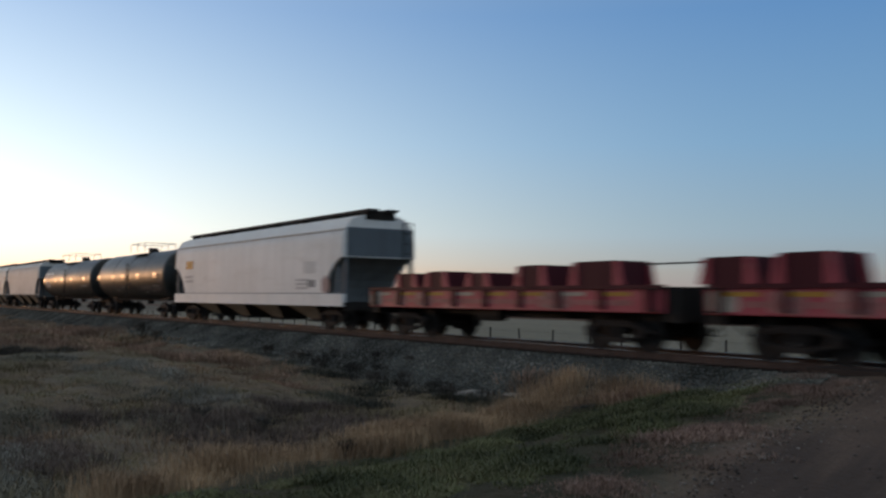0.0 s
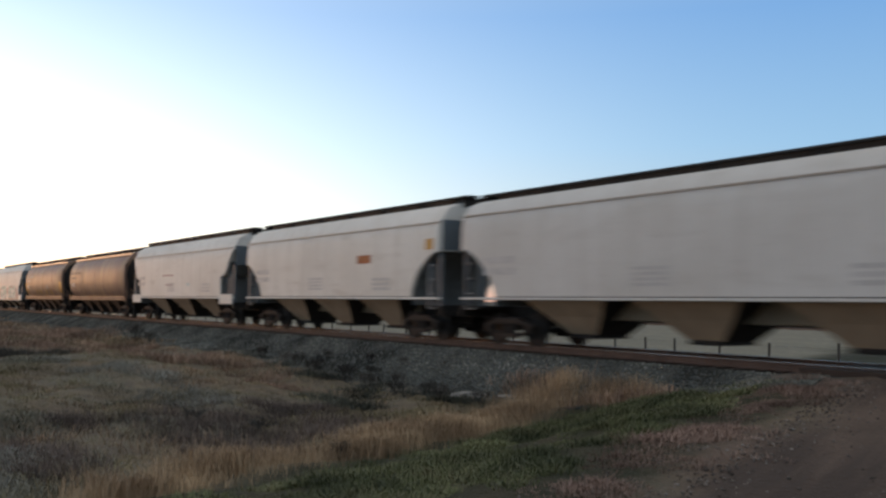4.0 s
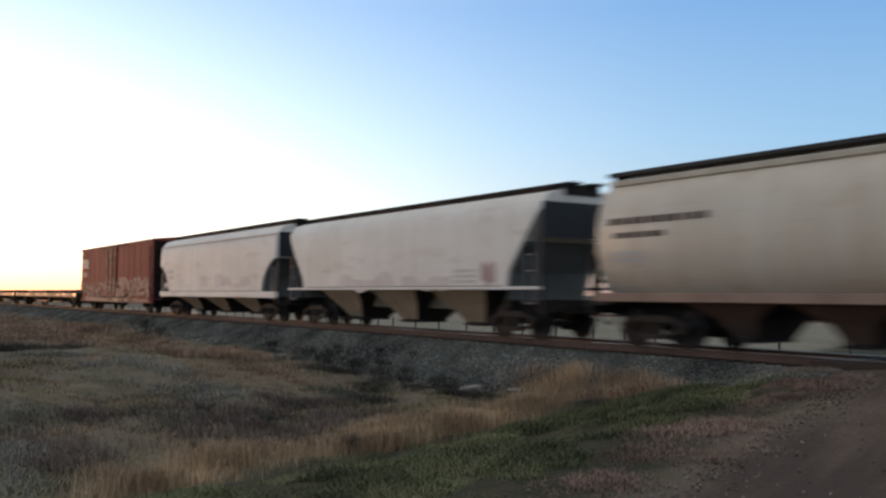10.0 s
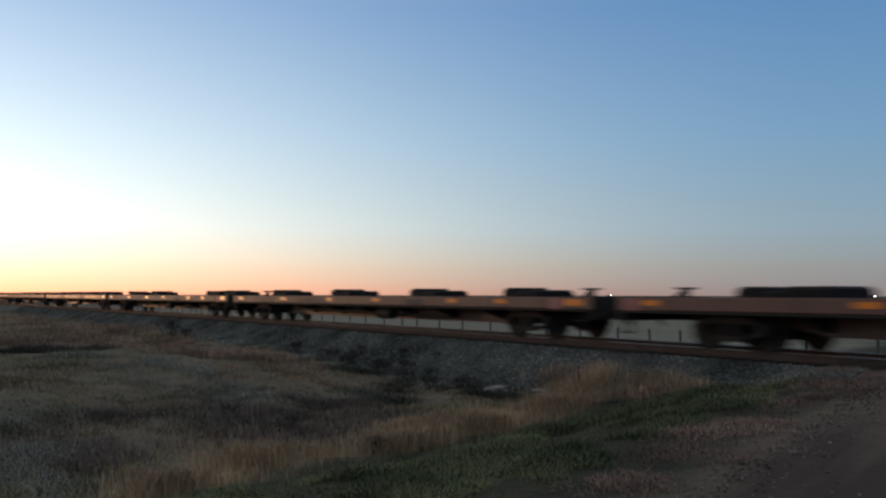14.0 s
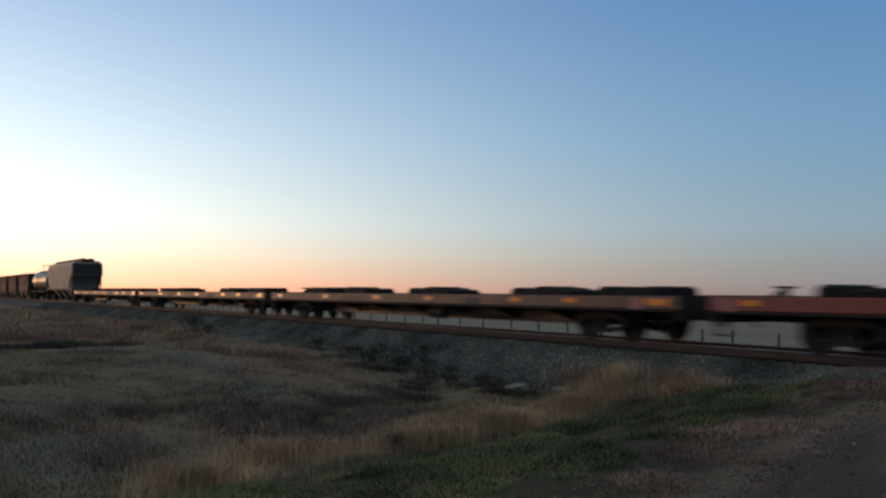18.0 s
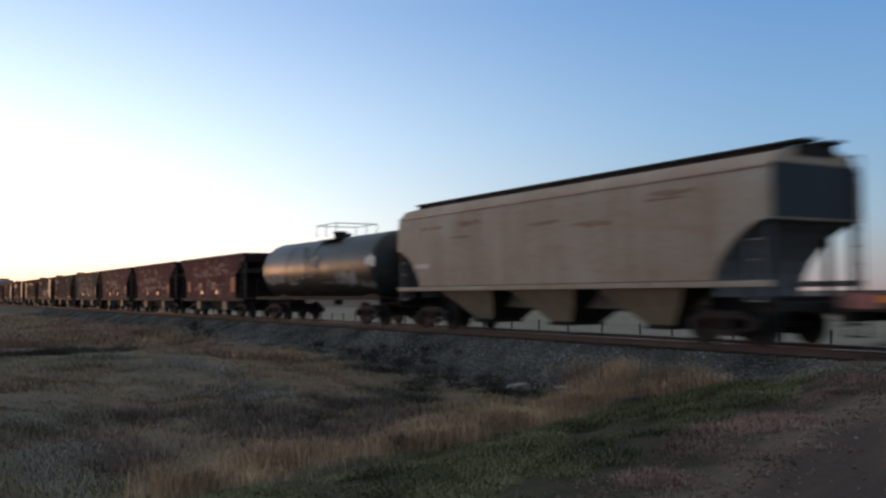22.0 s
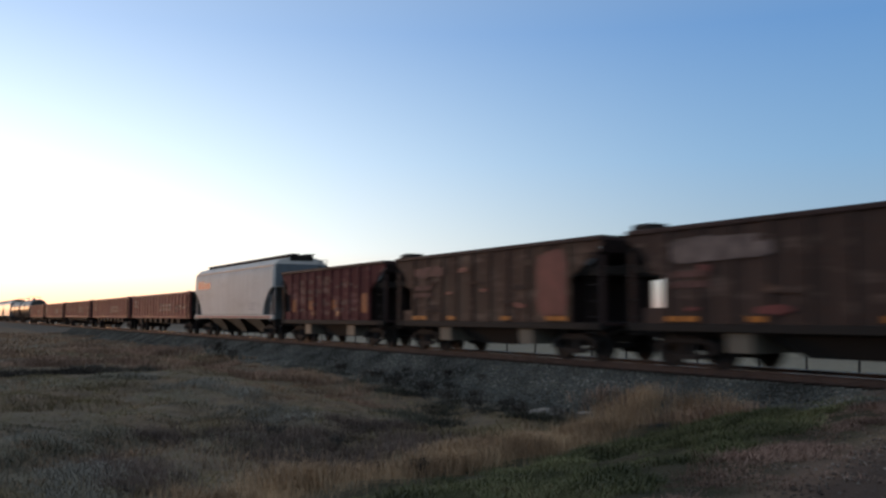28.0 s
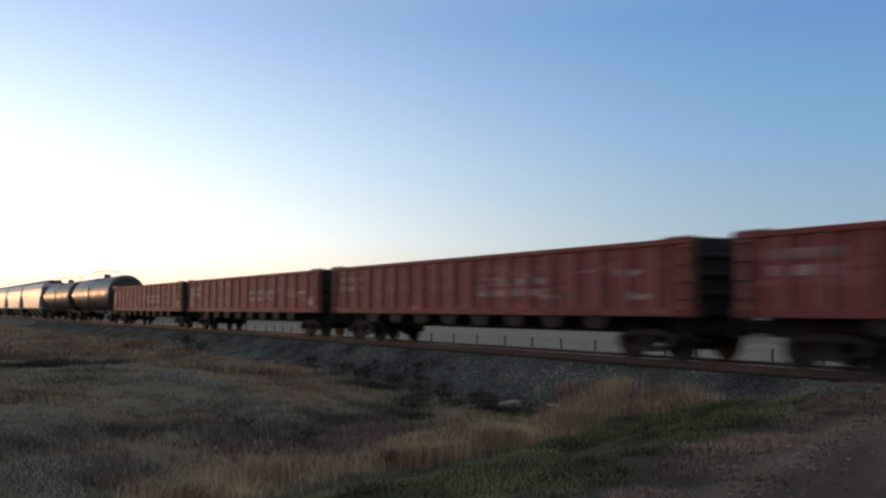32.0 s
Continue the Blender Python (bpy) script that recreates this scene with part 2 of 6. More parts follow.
# grey that carries the shade under the sloped hopper ends
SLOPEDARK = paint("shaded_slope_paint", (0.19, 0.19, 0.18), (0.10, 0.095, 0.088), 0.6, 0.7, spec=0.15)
# darker version of the same end shade
DARKEND = paint("dark_shaded_end_paint", (0.035, 0.042, 0.05), (0.022, 0.022, 0.024), 0.5, 0.6, spec=0.2)
GRATE = paint("grimy_walk_grating", (0.034, 0.036, 0.036), (0.02, 0.019, 0.018), 0.6, 0.7, spec=0.2, bump=0.004)
# near-black: shade on ends turned from the sun is put into the colour
BOXEND = paint("shade_black_end_paint", (0.022, 0.014, 0.012), (0.014, 0.010, 0.009), 0.6, 0.8, spec=0.08)
HATCH = plain("hatch_grey", (0.25, 0.24, 0.23), 0.5)
RUBBER = plain("black_rubber", (0.012, 0.011, 0.011), 0.8, 0.4, 3)
LETTERING = plain("white_lettering", (0.62, 0.60, 0.56), 0.6)
INK = plain("dark_lettering", (0.06, 0.055, 0.06), 0.6)
AMBER = plain("amber_reflector", (0.90, 0.24, 0.015), 0.25, 0.1)
OREAMBER = plain("dusty_amber_reflector", (0.60, 0.20, 0.03), 0.6, 0.3)
DIMAMBER = plain("grimy_amber_reflector", (0.34, 0.10, 0.022), 0.4, 0.3)
ORANGE = plain("orange_paint", (0.35, 0.088, 0.022), 0.6, 0.4, 2)
FADEDYELLOW = plain("faded_yellow_patch", (0.37, 0.205, 0.06), 0.6, 0.4, 2)
YELLOW = plain("yellow_paint", (0.50, 0.245, 0.035), 0.55, 0.3, 2)
TEAL = plain("teal_spray_paint", (0.38, 0.56, 0.51), 0.6, 0.4, 2)
PINK = plain("pink_spray_paint", (0.60, 0.33, 0.26), 0.6, 0.3, 2)
PURPLE = plain("purple_spray_paint", (0.27, 0.21, 0.29), 0.6, 0.3, 2)
PALE = plain("pale_spray_paint", (0.52, 0.36, 0.34), 0.6, 0.4, 2)
REDLOGO = plain("red_lettering", (0.50, 0.045, 0.05), 0.5, 0.2)
RAILSIDE = paint("rusty_rail", (0.115, 0.074, 0.057), (0.07, 0.046, 0.036), 0.6, 0.8, rusty=0.5, bump=0.004, spec=0.15)
RAILTOP = plain("polished_rail_head", (0.55, 0.53, 0.5), 0.25, 0.2, 8, 1.0)
TIE = paint("weathered_tie_timber", (0.06, 0.041, 0.032), (0.035, 0.026, 0.021), 0.7, 0.9, bump=0.01, spec=0.15)
POSTM = paint("grey_post_wood", (0.10, 0.085, 0.07), (0.05, 0.042, 0.036), 0.6, 0.85, bump=0.01)
WIRE = plain("fence_wire", (0.12, 0.11, 0.10), 0.5, 0.2, 8, 0.8)
OLDWHITE = plain("worn_white_lettering", (0.42, 0.36, 0.31), 0.65, 0.4, 2)
PALEINK = plain("pale_worn_lettering", (0.68, 0.655, 0.615), 0.6)
FADEDINK = plain("faded_lettering", (0.57, 0.535, 0.50), 0.6)
PALETEAL = plain("pale_teal_spray", (0.57, 0.64, 0.61), 0.6, 0.3, 2)
PLATE = plain("dull_amber_plate", (0.26, 0.12, 0.055), 0.35, 0.3, 3)
CREAM = plain("cream_paint", (0.42, 0.30, 0.21), 0.55, 0.35, 2)
FADEDRED = plain("faded_red_emblem", (0.21, 0.05, 0.045), 0.55, 0.4, 2)
MAUVE = plain("mauve_spray", (0.30, 0.19, 0.22), 0.6, 0.4, 2)
GONMARK = plain("worn_pinkish_lettering", (0.46, 0.27, 0.24), 0.65, 0.6, 2)
OREPALE = plain("worn_ore_lettering", (0.215, 0.098, 0.082), 0.7, 0.6, 2)
DULLPINK = plain("worn_pale_lettering", (0.19, 0.085, 0.07), 0.7, 0.6, 2)
PALEBLUE = plain("pale_blue_spray", (0.24, 0.26, 0.33), 0.6, 0.4, 2)
SMEAR = plain("pinkish_smear", (0.66, 0.585, 0.54), 0.6, 0.2, 1.5)
SMUDGE = plain("grey_smudge", (0.65, 0.605, 0.555), 0.6, 0.3, 1.5)
RUSTSMEAR = plain("rust_smear", (0.43, 0.335, 0.23), 0.6, 0.35, 1.5)
DULLRED = plain("faded_red_stripe", (0.36, 0.12, 0.12), 0.6, 0.4, 3)
DATAGREY = plain("worn_data_panel", (0.40, 0.385, 0.365), 0.65, 0.5, 6)
REDMARK = plain("faded_red_marking", (0.46, 0.17, 0.15), 0.6, 0.4, 3)
SEAMDARK = plain("grimy_seam", (0.10, 0.085, 0.07), 0.8, 0.4, 2)
PALESEAM = plain("pale_seam", (0.50, 0.43, 0.36), 0.6, 0.3, 2)
WORNGREY = plain("worn_grey_patch", (0.33, 0.30, 0.275), 0.65, 0.5, 2)
DIMPATCH = plain("dim_worn_patch", (0.17, 0.13, 0.115), 0.65, 0.5, 2)
TEALDIM = plain("dim_teal_spray", (0.30, 0.43, 0.41), 0.6, 0.4, 2)
RUSTORANGE = plain("faded_orange_spray", (0.52, 0.25, 0.13), 0.6, 0.4, 2)
SMUDGEDARK = plain("dark_grey_smudge", (0.40, 0.355, 0.325), 0.65, 0.3, 2)
RUSTSTAIN = plain("rust_stain", (0.34, 0.215, 0.15), 0.7, 0.4, 2)
WORNCREAM = plain("worn_cream_paint", (0.55, 0.43, 0.33), 0.6, 0.4, 2)
WORNPINK = plain("worn_pinkish_paint", (0.50, 0.22, 0.19), 0.6, 0.5, 2)
PANELGREY = plain("worn_pinkish_panel", (0.25, 0.18, 0.155), 0.65, 0.6, 2.5)
BOXMAUVE = plain("dusty_mauve_spray", (0.32, 0.165, 0.165), 0.65, 0.5, 2.5)
BOXPINK = plain("dusty_pink_spray", (0.35, 0.165, 0.14), 0.65, 0.5, 2.5)
BOXCREAM = plain("dusty_cream_spray", (0.36, 0.25, 0.17), 0.65, 0.5, 2.5)
CREAMTRIM = plain("cream_trim", (0.52, 0.46, 0.36), 0.55, 0.3, 2)


# ---- mesh helpers ----
class Mesh:
    """Collects boxes, lofts, tubes and plates into one mesh."""

    def __init__(self):
        self.v, self.f = [], []

    def add(self, verts, faces):
        k = len(self.v)
        self.v += [tuple(p) for p in verts]
        self.f += [tuple(i + k for i in q) for q in faces]
        return self

    def box(self, x0, x1, y0, y1, z0, z1, taper=0.0, bev=0.0):
        """A box; taper shrinks the lower end along x; bev cuts the four edges along x."""
        if bev:
            ys = [(y0 + bev, z0), (y1 - bev, z0), (y1, z0 + bev), (y1, z1 - bev), (y1 - bev, z1), (y0 + bev, z1), (y0, z1 - bev), (y0, z0 + bev)]
            return self.loft([(x0, ys), (x1, ys)])
        t = taper
        p = [(x0 + t, y0, z0), (x1 - t, y0, z0), (x1 - t, y1, z0), (x0 + t, y1, z0), (x0, y0, z1), (x1, y0, z1), (x1, y1, z1), (x0, y1, z1)]
        return self.add(p, [(3, 2, 1, 0), (4, 5, 6, 7), (0, 1, 5, 4), (1, 2, 6, 5), (2, 3, 7, 6), (3, 0, 4, 7)])

    def loft(self, sections):
        """Sections (x, [(y, z), ...]) of equal length, closed round and capped."""
        m = len(sections[0][1])
        verts = [(x, y, z) for x, ring in sections for y, z in ring]
        faces = []
        for s in range(len(sections) - 1):
            for i in range(m):
                j = (i + 1) % m
                faces.append((s * m + i, (s + 1) * m + i, (s + 1) * m + j, s * m + j))
        faces.append(tuple(range(m)))
        faces.append(tuple(reversed(range((len(sections) - 1) * m, len(sections) * m))))
        return self.add(verts, faces)

    def tube(self, a, b, r, seg=6, r2=None):
        a, b = Vector(a), Vector(b)
        d = (b - a).normalized()
        u = d.orthogonal().normalized()
        w = d.cross(u)
        r2 = r if r2 is None else r2
        ring = [(math.cos(2 * math.pi * i / seg), math.sin(2 * math.pi * i / seg)) for i in range(seg)]
        verts = [a + u * c * r + w * s * r for c, s in ring] + [b + u * c * r2 + w * s * r2 for c, s in ring]
        faces = [(i, (i + 1) % seg, seg + (i + 1) % seg, seg + i) for i in range(seg)]
        return self.add(verts, faces + [tuple(reversed(range(seg))), tuple(range(seg, 2 * seg))])

    def turned(self, axis_pts, seg=20):
        """Rings (x, radius, z_centre) turned about the x direction."""
        return self.loft([(x, [(-r * math.sin(2 * math.pi * i / seg), zc + r * math.cos(2 * math.pi * i / seg)) for i in range(seg)]) for x, r, zc in axis_pts])

    def wheel(self, x, y, z, r, w, seg=18):
        """A wheel with flange, axle along y."""
        prof = [(-w / 2, 0.05), (-w / 2, r), (-w / 2 + 0.02, r), (w / 2 - 0.035, r - 0.005), (w / 2 - 0.03, r + 0.028), (w / 2, r + 0.028), (w / 2, 0.05)]
        verts, m = [], len(prof)
        for i in range(seg):
            c, s = math.cos(2 * math.pi * i / seg), math.sin(2 * math.pi * i / seg)
            verts += [(x + rr * c, y + yy, z + rr * s) for yy, rr in prof]
        faces = [(i * m + k, i * m + k + 1, ((i + 1) % seg) * m + k + 1, ((i + 1) % seg) * m + k) for i in range(seg) for k in range(m - 1)]
        return self.add(verts, faces)

    def mirrored(self):
        """Adds the same pieces on the other side (y to -y)."""
        k = len(self.v)
        self.v += [(x, -y, z) for x, y, z in self.v]
        self.f += [tuple(reversed([i + k for i in q])) for q in list(self.f)]
        return self

    def data(self, name, smooth=False):
        me = bpy.data.meshes.new(name)
        me.from_pydata(self.v, [], self.f)
        if smooth:
            me.polygons.foreach_set("use_smooth", [True] * len(me.polygons))
            me.set_sharp_from_angle(angle=radians(38))
        me.materials.append(None)
        me.update()
        return me


MADE = {}


def part(name, mesh, mat, parent, label="", key=None, smooth=False, at=None):
    """One mesh object under a thing or a part. mesh: a Mesh, or a function that makes one, kept under key for the next time."""
    if key is not None:
        if key not in MADE:
            MADE[key] = mesh().data(name, smooth)
        me = MADE[key]
    else:
        me = (mesh if isinstance(mesh, Mesh) else mesh()).data(name, smooth)
    ob = new(name, me)
    ob.material_slots[0].link = "OBJECT"
    ob.material_slots[0].material = mat
    ob.parent = parent
    if at:
        ob.location = at
    if label:
        tagged(ob, label)
    return ob


# ---- railway cars: local x along the train, near side at -y, z from the rail top ----
def wheelset():
    m = Mesh().tube((0, -0.8, 0), (0, 0.8, 0), 0.075, 8)
    m.wheel(0, -0.74, 0, 0.44, -0.13)
    m.wheel(0, 0.74, 0, 0.44, 0.13)
    return m


def side_frame():
    m = Mesh()
    for x0, z0, x1, z1 in ((-1.12, 0.5, -0.55, 0.66), (1.12, 0.5, 0.55, 0.66)):
        m.tube((x0, 0, z0), (x1, 0, z1), 0.085, 6)
    m.box(-0.62, 0.62, -0.08, 0.08, 0.58, 0.76, 0.0, 0.03)
    m.box(-0.42, 0.42, -0.09, 0.09, 0.2, 0.32, 0.05)
    m.tube((-0.95, 0, 0.42), (-0.38, 0, 0.27), 0.06, 6)
    m.tube((0.95, 0, 0.42), (0.38, 0, 0.27), 0.06, 6)
    for x in (-0.9, 0.9):
        m.box(x - 0.16, x + 0.16, -0.1, 0.1, 0.34, 0.56)
        m.tube((x, -0.14, 0.45), (x, 0.1, 0.45), 0.11, 10)
    for x in (-0.2, 0, 0.2):
        m.tube((x, 0, 0.3), (x, 0, 0.6), 0.075, 8)
    return m


def truck(x, car):
    t = part("truck", lambda: Mesh().box(-0.22, 0.22, -1.05, 1.05, 0.5, 0.78, 0, 0.06).tube((0, 0, 0.7), (0, 0, 0.98), 0.3, 12), TRUCKM, car, key="bolster", at=(x, 0, 0))
    for y in (-1.05, 1.05):
        part("side_frame", side_frame, TRUCKM, t, key="side_frame", smooth=True, at=(0, y, 0))
    for dx in (-0.89, 0.89):
        part("wheelset", wheelset, WHEELM, t, key="wheelset", smooth=True, at=(dx, 0, 0.44))


def coupler(x, side, car):
    def made():
        m = Mesh().box(-0.3, 0.35, -0.11, 0.11, 0.72, 0.98, 0, 0.03)
        m.box(0.3, 0.62, -0.16, 0.1, 0.7, 1.0, 0.04)
        m.tube((-0.1, 0.3, 0.9), (0.55, 0.26, 0.45), 0.03, 6)
        return m.tube((-0.05, -0.55, 0.98), (-0.05, -1.45, 0.72), 0.025, 6)
    ob = part("coupler", made, STEEL, car, key="coupler", at=(x, 0, 0))
    if side < 0:
        ob.rotation_euler = (0, 0, math.pi)
    return ob


def ladder(x, y, z0, z1, car, along=True, mat=STEEL, width=0.42):
    """Two stiles and rungs; along: in the side's plane, else across the end."""
    m = Mesh()
    n = max(2, int((z1 - z0) / 0.38))
    w = width / 2
    ends = ((x - w, y), (x + w, y)) if along else ((x, y - w), (x, y + w))
    for px, py in ends:
        m.tube((px, py, z0), (px, py, z1), 0.022, 5)
    for i in range(n + 1):
        z = z0 + (z1 - z0) * i / n
        m.tube((*ends[0], z), (*ends[1], z), 0.016, 5)
    return part("ladder", m, mat, car)


def plate(side, x0, x1, z0, z1, proud=0.006, nx=1, wavy=0.0, rng=None):
    """A thin plate that lies on a car's near side; side(z) gives the side's y."""
    nz = max(2, int((z1 - z0) / 0.12))
    m, verts, faces = Mesh(), [], []
    if wavy:
        nx = max(nx, 14)
        low, high = ([(rng.uniform(0.3, 1.0) / (k + 1), rng.uniform(1.5, 3.5) * (k + 1), rng.uniform(0, 6.28)) for k in range(3)] for _ in range(2))
    for i in range(nx + 1):
        u = i / nx
        x = x0 + (x1 - x0) * u
        a, b = z0, z1
        if wavy:
            a += wavy * 0.4 * sum(q * math.sin(f * 3 * u + p) for q, f, p in low)
            b += wavy * (0.45 * sum(q * math.sin(f * 3 * u + p) for q, f, p in high) - 0.2)
            c, g = (a + b) / 2, 1 - 0.4 * abs(2 * u - 1) ** 9
            a, b = c + (a - c) * g, c + (b - c) * g
        for j in range(nz + 1):
            z = a + (b - a) * j / nz
            verts.append((x, side(z) - proud, z))
    for i in range(nx):
        for j in range(nz):
            k = i * (nz + 1) + j
            faces.append((k, k + nz + 1, k + nz + 2, k + 1))
    return m.add(verts, faces)


def writing(car, side, x0, x1, z, h, rows=1, mat=LETTERING, seed=1, gap=1.6, proud=0.006, name="lettering"):
    """Bars of the size of words that cannot be read."""
    rng = random.Random(seed)
    for r in range(rows):
        m, x, zz = Mesh(), x0, z - r * h * gap
        while x < x1 - 0.05:
            w = min(x1 - x, rng.uniform(0.8, 3.2) * h)
            p = plate(side, x, x + w, zz, zz + h, proud)
            m.add(p.v, p.f)
            x += w + 0.35 * h
        part(name, m, mat, car)


def scrawl(car, side, x0, x1, z0, z1, mats, seed, count=9, long=(0.04, 0.12), tall=(0.25, 0.7)):
    """Sprayed blobs and strokes on the side."""
    rng = random.Random(seed)
    for k in range(count):
        w, h = rng.uniform(*long) * (x1 - x0), rng.uniform(*tall) * (z1 - z0)
        x, z = rng.uniform(x0, x1 - w), rng.uniform(z0, z1 - h)
        part("graffiti", plate(side, x, x + w, z, z + h, 0.004 + 0.0004 * k, nx=10, wavy=0.5 * h, rng=rng), mats[k % len(mats)], car)


def reflectors(car, side, xs, z, h=0.11, w=0.5, mat=None):
    for x in xs:
        part("reflector", plate(side, x - w / 2, x + w / 2, z, z + h, 0.008), mat or AMBER, car)


def spline(pts, z):
    """y of a side profile (z, y) at height z."""
    for (za, ya), (zb, yb) in zip(pts, pts[1:]):
        if z <= zb:
            return ya + (yb - ya) * (z - za) / (zb - za)
    return pts[-1][1]


def running_board(car, length, z0, z1, half=0.4, foot=0.25, curb=None, wide=0.24):
    """Two grated roof walks from z0 to z1 on brackets; curb: the height from which a dark hatch coaming stands under them."""
    def made():
        m = Mesh()
        for y in (-half, half):
            m.box(-length / 2, length / 2, y - wide, y + wide, z0, z1, 0, 0.012)
        return m
    part("running_board", made, GRATE, car, key=("board", round(length, 2), z0, z1, half))
    n = int(length / 2.6)
    for i in range(n + 1):
        x = -length / 2 + 0.25 + (length - 0.5) * i / n
        part("board_bracket", lambda: Mesh().box(-0.03, 0.03, -half - wide + 0.02, half + wide - 0.02, z0 - foot, z0 + 0.002), STEEL, car, key=("bracket", z0, half, foot, wide), at=(x, 0, 0))
    if curb:
        part("hatch_coaming", lambda: Mesh().box(-length / 2 + 0.8, length / 2 - 0.8, -half - 0.14, -half - 0.06, curb - 0.12, z0 + 0.01).mirrored(), STEEL, car, key=("coaming", round(length, 2), curb, z0, half))


def bays(car, n, length, mat, z_top=1.1, z_low=0.3, gap=0.08, width=1.42, belly=0.86, c=0.5, tuck=0.86):
    """Funnel-shaped outlet bays under the body, each with its gate."""
    w = length / n
    for i in range(n):
        x = -length / 2 + w * (i + 0.5)

        def made(sy):
            a = w / 2 - gap
            rings = [(z_top, a, width), (0.5 * (z_top + z_low), a * belly + c * (1 - belly), width * (0.45 + 0.55 * tuck)), (z_low, c, width * tuck)]
            m = Mesh()
            for (za, ax, ay), (zb, bx, by) in zip(rings, rings[1:]):
                q = [(-ax, sy * ay, za), (-bx, sy * by, zb), (bx, sy * by, zb), (ax, sy * ay, za)]
                m.add(q, [(0, 1, 2, 3)] if sy < 0 else [(3, 2, 1, 0)])
            return m

        def sloped(sx):
            a = w / 2 - gap
            rings = [(z_top, a, width), (0.5 * (z_top + z_low), a * belly + c * (1 - belly), width * (0.45 + 0.55 * tuck)), (z_low, c, width * tuck)]
            m = Mesh()
            for (za, ax, ay), (zb, bx, by) in zip(rings, rings[1:]):
                m.add([(sx * ax, -ay, za), (sx * ax, ay, za), (sx * bx, by, zb), (sx * bx, -by, zb)], [(0, 1, 2, 3)] if sx < 0 else [(3, 2, 1, 0)])
            return m
        bk = (round(w, 2), z_top, z_low, gap, width, belly, c, tuck)
        bay = part("hopper_bay", lambda: made(-1), mat, car, key=("bay", -1) + bk, at=(x, 0, 0))
        part("far_plate", lambda: made(1), mat, bay, key=("bay", 1) + bk)
        # slopes along x are coloured dark for the shade beneath the car
        for sx in (-1, 1):
            part("slope_plate", lambda: sloped(sx), BAYDARK, bay, "sloped plate with shade in its colour", key=("bayslope", sx) + bk)
        part("outlet_gate", lambda: Mesh().box(-c * 0.85, c * 0.85, -width * tuck - 0.05, width * tuck + 0.05, z_low - 0.1, z_low + 0.02).tube((-0.2, -width * tuck - 0.3, z_low - 0.05), (-0.2, width * tuck + 0.3, z_low - 0.05), 0.035, 6), STEEL, bay, key=("gate", c, tuck, width, z_low))


CUT = [(0.0, 2.78), (0.3, 2.74), (0.7, 2.55), (1.1, 2.25), (1.4, 1.95), (1.58, 1.65), (1.68, 1.35), (1.7, 1.12)]
WINDOWCUT = [(0.0, 3.55), (0.25, 3.4), (0.5, 3.0), (0.72, 2.69), (0.86, 2.52), (1.05, 2.38), (1.56, 2.3), (1.62, 1.5), (1.68, 1.3), (1.7, 1.0)]
STEEPCUT = [(0.0, 3.62), (0.25, 3.3), (0.7, 2.75), (1.1, 2.25), (1.38, 1.9), (1.46, 1.6), (1.52, 1.3), (1.54, 1.12)]
HOPPER_SIDE = [(0.85, 1.53), (1.25, 1.535), (2.0, 1.565), (2.8, 1.575), (3.4, 1.55), (3.72, 1.50)]


